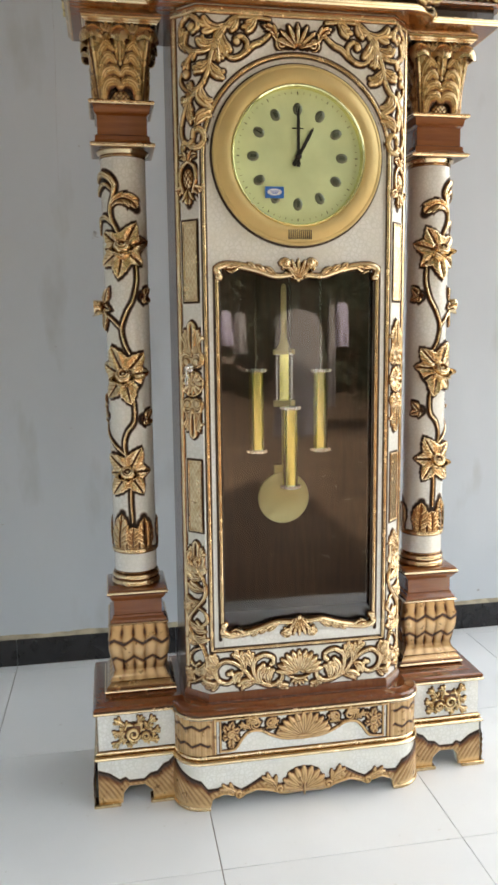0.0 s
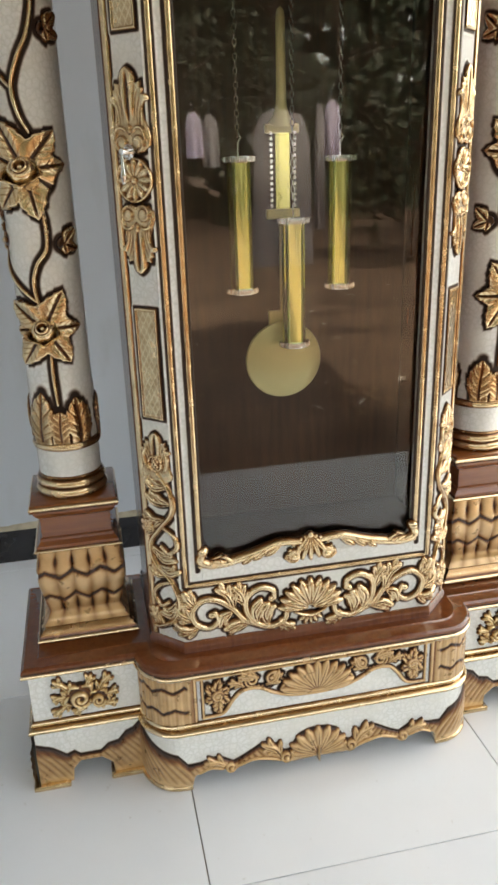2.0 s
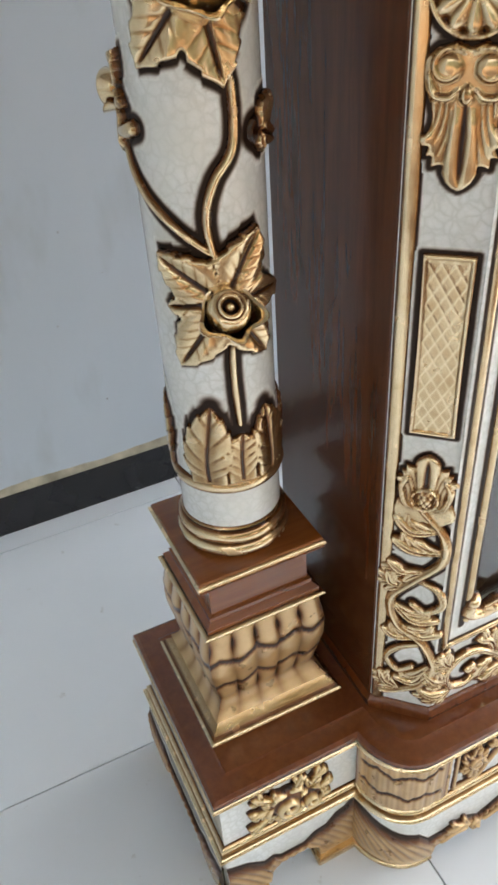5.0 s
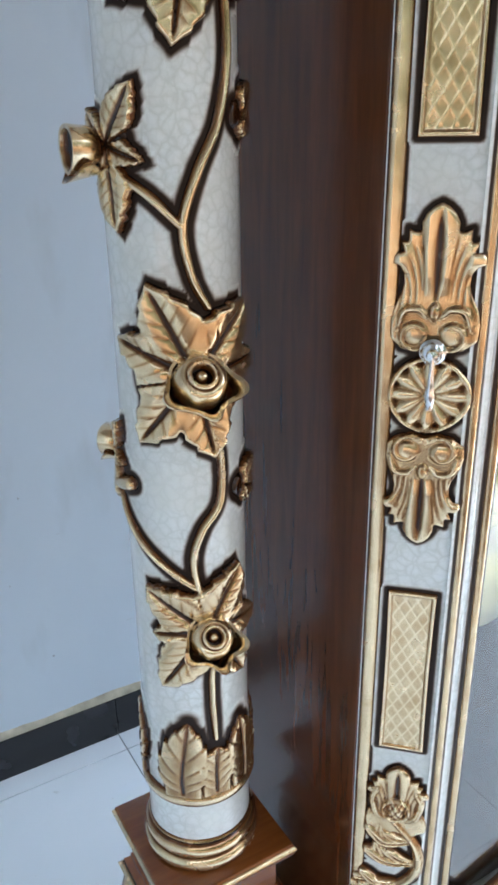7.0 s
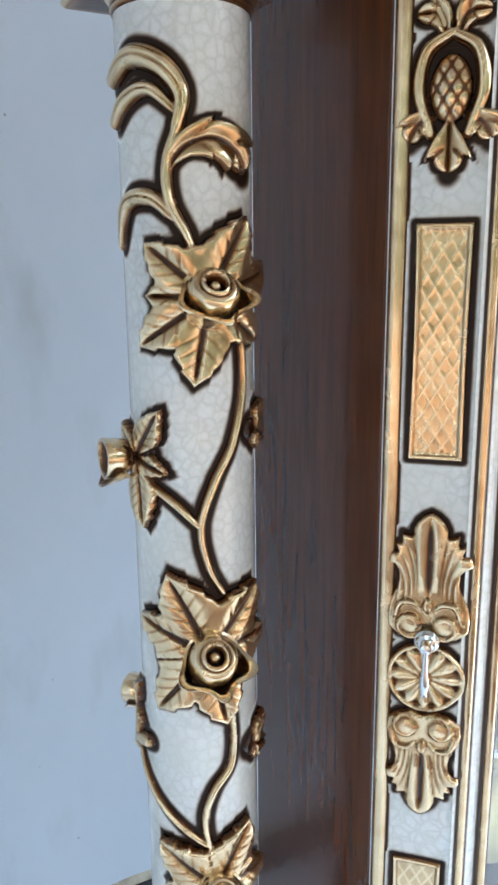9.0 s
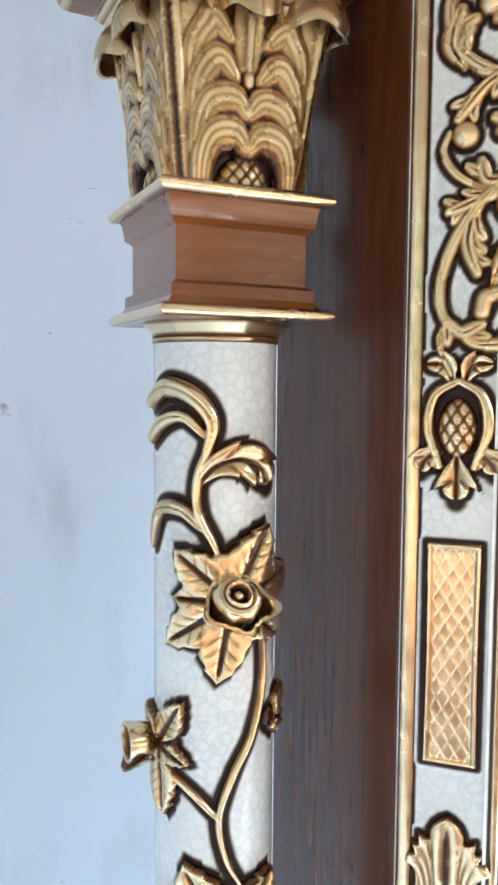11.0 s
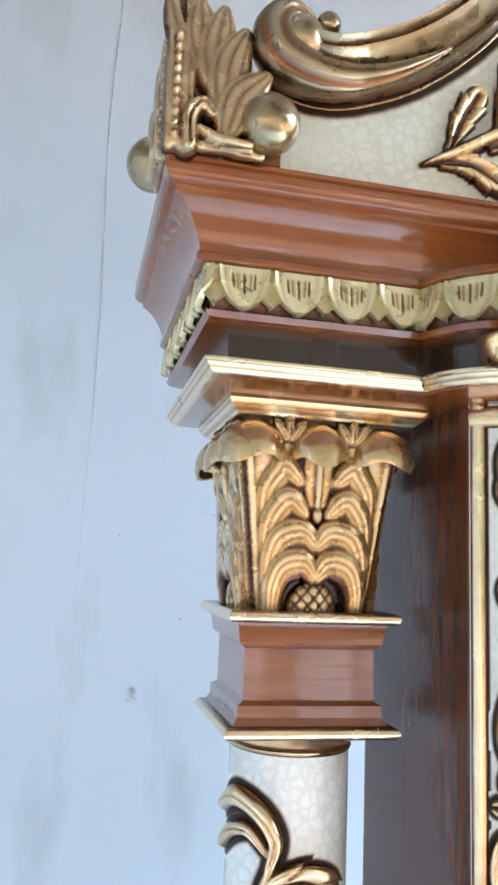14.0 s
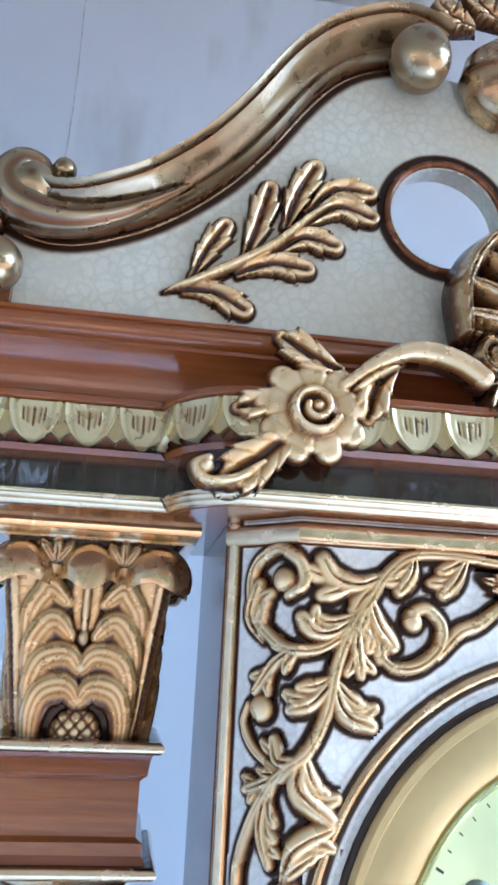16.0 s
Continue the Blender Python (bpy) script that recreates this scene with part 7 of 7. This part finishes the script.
# rose sprays on the bow corners
for sx in (-1, 1):
    c = Carve(flat_map(-0.046), edge=0.0, lift=1.0)
    cx, cz = sx * 0.248, 2.080
    K = lambda *p: [(sx * a, b) for a, b in p]
    # smooth flat arm with a cut end, and its leaves
    c.stroke(K((0.224, 2.102), (0.196, 2.124), (0.170, 2.137), (0.146, 2.138), (0.122, 2.131), (0.104, 2.120)), 0.0112, 0.0190, taper=(0.45, 0.95), belly=0.7, power=4.5, h0=0.002)
    c.stroke(K((0.214, 2.100), (0.192, 2.116), (0.172, 2.126)), 0.0050, 0.0185, taper=(0.5, 0.2), power=3)
    wide = dict(veins=0.25, groove=2.6, belly=0.5, taper=(0.45, 0.12), lobe_depth=0.18, slant=1.1)
    c.stroke(K((0.226, 2.116), (0.250, 2.126), (0.274, 2.141)), 0.0165, 0.0150, 3, **wide)
    c.stroke(K((0.176, 2.128), (0.194, 2.106), (0.202, 2.078)), 0.0165, 0.0150, 3, **wide)
    c.stroke(K((0.262, 2.094), (0.286, 2.084), (0.308, 2.078)), 0.0140, 0.0125, 3, **wide)
    c.stroke(K((0.258, 2.066), (0.286, 2.040), (0.312, 2.020)), 0.0225, 0.0140, 4, **wide)
    c.stroke(K((0.286, 2.034), (0.307, 2.019), (0.330, 2.016), (0.339, 2.027), (0.329, 2.033)), 0.0062, 0.0170, taper=(0.5, 0.9), power=3)
    c.ball((sx * 0.331, 2.027), 0.0080, 0.020)
    # the flower: a ruffled disc of shallow petals round a coiled heart
    for k in range(9):
        a = radians(40 * k + 12)
        c.stroke([(cx + 0.012 * math.cos(a), cz + 0.012 * math.sin(a)), (cx + 0.026 * math.cos(a), cz + 0.024 * math.sin(a)), (cx + 0.037 * math.cos(a), cz + 0.034 * math.sin(a))], 0.0165, 0.0128, taper=(0.5, 0.8), belly=0.75, power=5)
        c.stroke([(cx + 0.0365 * math.cos(a - 0.30), cz + 0.0335 * math.sin(a - 0.30)), (cx + 0.0395 * math.cos(a), cz + 0.0360 * math.sin(a)), (cx + 0.0365 * math.cos(a + 0.30), cz + 0.0335 * math.sin(a + 0.30))], 0.0024, 0.0160, taper=(0.6, 0.6))
    c.ball((cx, cz), 0.0380, 0.0145, 0.0350, att=0.85)
    c.ball((cx, cz), 0.0225, 0.0180, 0.0210, att=0.25)
    c.scroll((cx, cz), 0.0205, 200 if sx > 0 else -20, sx * 1.5, 0.0050, 0.011, h0=0.0140, ball=False, groove=0.0, taper=(0.9, 0.9))
    c.ball((cx - sx * 0.003, cz + 0.001), 0.0080, 0.0235)
    c.solid("rose_spray", ent, PALEGOLD, "carved gilt rose with leaves on the bow")

# ---- pediment ----
S_CURVE = [(0.512, 2.242), (0.486, 2.232), (0.456, 2.231), (0.420, 2.242), (0.374, 2.266), (0.325, 2.307), (0.285, 2.355), (0.243, 2.416), (0.209, 2.449), (0.172, 2.466), (0.152, 2.466), (0.137, 2.456)]
sc = smooth_path(S_CURVE, 60)
xs, zs_ = [p[0] for p in sc][::-1], [p[1] for p in sc][::-1]


def crest_panel():
    """Cream board under the swan necks, pierced by two round holes."""
    Z0 = 2.1635
    HX, HZ, HR = 0.112, 2.302, 0.0575
    bm = bmesh.new()
    for sx in (-1, 1):

        def outer(a):
            """Where a ray from the hole's middle meets the board's outline."""
            dx, dz = math.cos(a), math.sin(a)
            lo, hi = HR, 0.6
            for _ in range(40):
                md = (lo + hi) / 2
                x, z = HX + md * dx, HZ + md * dz
                zt = np.interp(x, xs, zs_) if x > xs[0] else 2.462
                ok = 0.0 <= x <= 0.512 and Z0 <= z <= zt
                lo, hi = (md, hi) if ok else (lo, md)
            return HX + lo * dx, HZ + lo * dz
        ang = sorted(set([round(float(a), 6) for a in np.linspace(0, 2 * math.pi, 181)[:-1]] + [round(math.atan2(Z0 - HZ, 0.512 - HX) % (2 * math.pi), 6), round(math.atan2(Z0 - HZ, -HX) % (2 * math.pi), 6)]))
        rings = []
        for y in (0.004, 0.030):
            hi_ = [bm.verts.new((sx * (HX + HR * math.cos(a)), y, HZ + HR * math.sin(a))) for a in ang]
            ho = [bm.verts.new((sx * outer(a)[0], y, outer(a)[1])) for a in ang]
            rings.append((hi_, ho))
        n = len(ang)
        for i in range(n):
            j = (i + 1) % n
            (a0, b0), (a1, b1) = rings
            bm.faces.new((a0[i], a0[j], b0[j], b0[i]))
            bm.faces.new((a1[i], b1[i], b1[j], a1[j]))
            bm.faces.new((a0[i], a1[i], a1[j], a0[j]))
            bm.faces.new((b0[i], b0[j], b1[j], b1[i]))
    return part("pediment", bm, TAN_CREAM, clock, "cream crackle pediment with gilt swan necks", 30)


ped = crest_panel()
ped.location.y = -0.012
for sx in (-1, 1):
    tube("hole_rim", [(sx * 0.112 + 0.0585 * math.cos(a), 0.003, 2.302 + 0.0585 * math.sin(a)) for a in np.linspace(0, 2 * math.pi, 49)[:-1]], 0.0036, BRONZE, ped, "dark gilt rim of the round hole", closed=True, att=0.32)
    c = Carve(flat_map(0.0038), edge=0.0045, bare=True)
    c.ring((sx * 0.112, 2.302), 0.0630, 0.002, 0.001)
    c.solid("hole_glaze", ped, glaze_mat=TAN_GLAZE)
    c = Carve(flat_map(0.0038), edge=0.0022)
    # spray of leaves: three upright, four that arch over and down
    K = lambda *p: [(sx * a, b) for a, b in p]
    plume = dict(veins=0.22, groove=2.6, belly=0.55, taper=(0.40, 0.22), lobe_depth=0.25, slant=1.1, point=0.6)
    for w, h, p in ((0.0150, 0.012, ((0.350, 2.208), (0.338, 2.236), (0.323, 2.262))), (0.0165, 0.013, ((0.304, 2.232), (0.293, 2.268), (0.284, 2.306))), (0.0175, 0.013, ((0.268, 2.268), (0.258, 2.302), (0.242, 2.334))),
                    (0.0160, 0.013, ((0.356, 2.193), (0.330, 2.194), (0.303, 2.181))), (0.0160, 0.014, ((0.310, 2.215), (0.280, 2.228), (0.248, 2.227))), (0.0160, 0.014, ((0.278, 2.238), (0.252, 2.258), (0.222, 2.254))), (0.0165, 0.015, ((0.250, 2.272), (0.220, 2.294), (0.188, 2.288))), (0.0165, 0.015, ((0.248, 2.286), (0.222, 2.312), (0.190, 2.314)))):
        c.stroke(K(*p), 0.9 * w, 0.8 * h, 3, **plume)
    c.stroke(K((0.375, 2.190), (0.348, 2.202), (0.321, 2.218), (0.281, 2.245), (0.245, 2.281), (0.222, 2.300)), 0.0062, 0.0150, taper=(0.1, 0.3), belly=0.35, power=3)
    c.solid("leaf_spray", ped, PALEGOLD, "gilt carved leaf spray", TAN_GLAZE)
    # glazed line under the swan neck
    c = Carve(flat_map(0.0038), edge=0.007)
    low = sc.copy()
    c.stroke([(sx * x, z - 0.004) for x, z in low[::4]], 0.002, 0.002, taper=(1, 1), n=60)
    # swan neck moulding: wide cove with beads on both edges
    n = 90
    sp = smooth_path(S_CURVE, n)
    t = np.gradient(sp, axis=0)
    t /= np.linalg.norm(t, axis=1)[:, None]
    nm = np.c_[t[:, 1], -t[:, 0]] * 1.0
    nm = np.where((nm[:, 1] < 0)[:, None], -nm, nm)
    wid = np.interp(np.linspace(0, 1, n), [0, 0.12, 0.5, 0.85, 1], [0.036, 0.038, 0.040, 0.044, 0.046])
    prof = [(0.0, 0.000, 0.1), (0.02, 0.013, 0.9), (0.10, 0.020, 1.25), (0.17, 0.018, 1.2), (0.205, 0.014, 0.45), (0.22, 0.013, 0.45), (0.26, 0.014, 0.8), (0.36, 0.018, 0.95), (0.50, 0.026, 1.0), (0.62, 0.033, 0.95), (0.72, 0.037, 0.8), (0.742, 0.034, 0.25), (0.768, 0.034, 0.25), (0.80, 0.039, 0.9), (0.90, 0.043, 1.0), (0.97, 0.038, 1.0), (1.0, 0.028, 0.9), (1.0, -0.026, 0.6), (0.0, -0.026, 0.1)]
    V, F, A = [], [], []
    for i in range(n):
        for f_, h, a in prof:
            p = sp[i] + nm[i] * f_ * wid[i]
            V.append((sx * p[0], 0.004 - h, p[1]))
            A.append(0.72 * a)
    m = len(prof)
    for i in range(n - 1):
        for k in range(m):
            l = (k + 1) % m
            F.append((i * m + k, i * m + l, (i + 1) * m + l, (i + 1) * m + k))
    obj("swan_neck", V, F, DARKGOLD, ped, "gilt swan neck moulding", A, 50)
    c.solid("neck_glaze", ped, BRONZE, "", TAN_GLAZE)

    # scroll end with leaf, knob and top ball
    def blob(name, ctr, rx, ry, rz, ribs=0, mat=DARKGOLD, att=0.95, tilt=0):
        V, F, A = [], [], []
        n_, m_ = 18, 30
        for i in range(n_):
            b = math.pi * i / (n_ - 1)
            for j in range(m_):
                a = 2 * math.pi * j / m_
                k = 1 - (0.10 * abs(math.sin(ribs * a / 2)) if ribs else 0)
                x, y, z = k * math.sin(b) * math.cos(a), -math.cos(b), k * math.sin(b) * math.sin(a)
                x, z = x * math.cos(tilt) - z * math.sin(tilt), x * math.sin(tilt) + z * math.cos(tilt)
                V.append((ctr[0] + rx * x, ctr[1] + ry * y, ctr[2] + rz * z))
                # half facing away is coloured darker, shade laid into the value
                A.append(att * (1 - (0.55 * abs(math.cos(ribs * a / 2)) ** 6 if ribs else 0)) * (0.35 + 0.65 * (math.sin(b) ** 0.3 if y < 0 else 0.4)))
        for i in range(n_ - 1):
            for j in range(m_):
                l = (j + 1) % m_
                F.append((i * m_ + j, i * m_ + l, (i + 1) * m_ + l, (i + 1) * m_ + j))
        return obj(name, V, F, mat, ped, "", A, 70)
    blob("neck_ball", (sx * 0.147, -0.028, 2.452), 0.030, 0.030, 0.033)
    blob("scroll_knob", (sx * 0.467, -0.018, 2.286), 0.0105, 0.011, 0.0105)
    # scroll end: a full ribbed comma that rolls over and runs out along the neck
    K = lambda *p: [(sx * a, b) for a, b in p]
    way = smooth_path([(0.476, 2.281), (0.487, 2.289), (0.502, 2.287), (0.512, 2.270), (0.505, 2.251), (0.484, 2.241), (0.452, 2.240), (0.418, 2.251), (0.386, 2.269), (0.358, 2.289)], 60)
    turn_ = np.gradient(way, axis=0)
    turn_ /= np.linalg.norm(turn_, axis=1)[:, None]
    thick = np.interp(np.linspace(0, 1, 60), [0, 0.10, 0.22, 0.38, 0.52, 0.68, 0.85, 1], [0.003, 0.0085, 0.0145, 0.0190, 0.0185, 0.0135, 0.0075, 0.002])
    V, A, m = [], [], 36
    for p, tt, r in zip(way, turn_, thick):
        for a in np.linspace(0, 2 * math.pi, m + 1)[:-1]:
            g = sum(math.exp(-(((math.degrees(a) - b + 180) % 360 - 180) / 11) ** 2) for b in (48, 100, 148))
            k = r * (1 - 0.16 * g)
            V.append((sx * (p[0] - tt[1] * k * math.cos(a)), -0.016 - 1.25 * k * math.sin(a), p[1] + tt[0] * k * math.cos(a)))
            # dark grooves, and shade painted on the side that faces back
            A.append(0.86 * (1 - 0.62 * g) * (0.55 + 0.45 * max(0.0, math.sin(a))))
    F = [(i * m + j, i * m + (j + 1) % m, (i + 1) * m + (j + 1) % m, (i + 1) * m + j) for i in range(59) for j in range(m)]
    F = F if sx > 0 else [f[::-1] for f in F]
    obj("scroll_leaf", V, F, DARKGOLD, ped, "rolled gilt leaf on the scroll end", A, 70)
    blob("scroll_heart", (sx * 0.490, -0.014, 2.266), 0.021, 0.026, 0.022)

    # corner acroterion: a tall acanthus that climbs to a point, with a ball, on the front and round the side
    for turn in (0, 1):
        fmap = flat_map(-0.008) if not turn else (lambda u, z, h: np.stack([sx * (0.583 + h) + 0 * u, (0.583 - np.abs(u)) * 1.0 - 0.002, z + 0 * u], -1))
        c = Carve(fmap, edge=0.0)
        # beaded upright edge and the inner leaf
        c.stroke(K((0.590, 2.163), (0.591, 2.215), (0.592, 2.262)), 0.0050, 0.010, taper=(1, 0.5), power=4)
        for k in range(10):
            c.ball((sx * 0.586, 2.170 + 0.0092 * k), 0.0036, 0.015, 0.0042)
        c.stroke(K((0.577, 2.166), (0.581, 2.213), (0.581, 2.244), (0.592, 2.268)), 0.0120, 0.0105, taper=(0.9, 0.2), belly=0.3, reeds=3, power=4)
        # outer leaf: overlapping reeded lobes that turn out from a climbing rib, the lower over the upper
        for k, p in enumerate((((0.562, 2.236), (0.578, 2.262), (0.592, 2.296)), ((0.557, 2.222), (0.568, 2.254), (0.571, 2.287)), ((0.552, 2.206), (0.557, 2.246), (0.552, 2.281)), ((0.549, 2.190), (0.547, 2.232), (0.535, 2.263)), ((0.546, 2.176), (0.537, 2.205), (0.517, 2.228)))):
            c.stroke(K(*p), 0.0190, 0.0095, taper=(0.55, 0.34), belly=0.45, reeds=4, power=5, h0=0.0024 * k)
        # small curl and scroll at the foot
        c.stroke(K((0.574, 2.164), (0.575, 2.186), (0.566, 2.199), (0.557, 2.191)), 0.0090, 0.0165, taper=(0.9, 0.7), groove=0.5, power=3)
        c.stroke(K((0.569, 2.178), (0.553, 2.170), (0.528, 2.168)), 0.0060, 0.0185, taper=(0.5, 0.9), power=3)
        c.stroke(K((0.518, 2.164), (0.552, 2.166), (0.588, 2.166)), 0.0055, 0.0105, taper=(0.9, 0.9), power=4)
        c.solid("acroterion", ped, BRONZE, "carved gilt acanthus at the cornice corner")
        ctr = (sx * 0.513, -0.022, 2.188) if not turn else (sx * 0.594, 0.066, 2.188)
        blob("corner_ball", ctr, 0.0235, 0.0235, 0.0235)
# backing slabs for the corner pieces
for sx in (-1, 1):
    out = ((0.591, 2.163), (0.500, 2.163), (0.500, 2.196), (0.520, 2.222), (0.540, 2.256), (0.580, 2.282), (0.591, 2.290))
    m = len(out)
    F = [tuple(range(m)), tuple(range(2 * m - 1, m - 1, -1))] + [(i, (i + 1) % m, m + (i + 1) % m, m + i) for i in range(m)]
    obj("corner_backing", [(sx * x, y, z) for y in (-0.007, 0.006) for x, z in out], F, BRONZE, ped, "", [0.3] * (2 * m))
    obj("corner_backing", [(sx * x, 0.583 - u - 0.002, z) for x in (0.582, 0.566) for u, z in out], F, BRONZE, ped, "", [0.3] * (2 * m))
# middle shell and crowning volute
c = Carve(flat_map(-0.012), edge=0.0)
c.fan((0, 2.166), 0.118, 10, 170, 11, 0.0150, 0.034, 0.1, 0.6)
c.fan((0, 2.181), 0.055, 20, 160, 7, 0.0095, 0.046, 0.1, 0.6)
for sx in (-1, 1):
    c.stroke([(sx * 0.112, 2.165), (sx * 0.112, 2.215), (sx * 0.085, 2.258), (sx * 0.03, 2.280), (0, 2.282)], 0.012, 0.040, taper=(0.7, 1), n=30, groove=0.3)
    c.scroll((sx * 0.086, 2.142), 0.018, 90, -sx * 1.4, 0.009, 0.040, lead=[(sx * 0.112, 2.17)])
    c.leaf((sx * 0.05, 2.14), (sx * 0.02, 2.075), 0.2 * sx, 0.022, 0.038, 4)
    c.leaf((sx * 0.07, 2.13), (sx * 0.075, 2.085), 0.2 * sx, 0.016, 0.034, 4)
c.ball((0, 2.150), 0.026, 0.052)
c.solid("middle_shell", ped, BRONZE, "large carved gilt shell in the middle")
for sx in (-1, 1):
    V, F, A, m0 = [], [], [], 0
    n_, m_ = 22, 34
    for i in range(n_):
        b = math.pi * i / (n_ - 1)
        for j in range(m_):
            a = 2 * math.pi * j / m_
            k = 1 - 0.05 * abs(math.sin(5 * a))
            V.append((sx * 0.050 + 0.050 * k * math.sin(b) * math.cos(a), -0.012 - 0.036 * math.cos(b), 2.450 + 0.052 * k * math.sin(b) * math.sin(a)))
            # darker at the front and back poles and along the rib lines
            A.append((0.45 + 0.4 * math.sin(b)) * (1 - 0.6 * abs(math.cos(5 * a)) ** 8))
    for i in range(n_ - 1):
        for j in range(m_):
            l = (j + 1) % m_
            F.append((m0 + i * m_ + j, m0 + i * m_ + l, m0 + (i + 1) * m_ + l, m0 + (i + 1) * m_ + j))
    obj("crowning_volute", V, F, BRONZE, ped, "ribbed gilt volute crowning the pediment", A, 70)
c = Carve(flat_map(-0.006), edge=0.0)
for sx in (-1, 1):
    for a, b, w in (((0.02, 2.52), (0.03, 2.60), 0.018), ((0.05, 2.52), (0.085, 2.575), 0.016), ((0.08, 2.51), (0.125, 2.545), 0.014)):
        c.leaf((sx * a[0], a[1]), (sx * b[0], b[1]), -0.15 * sx, w, 0.02, 4)
c.leaf((0, 2.52), (0, 2.63), 0.0, 0.02, 0.022, 5)
c.solid("crown_leaves", ped, BRONZE, "gilt leaves crowning the pediment")
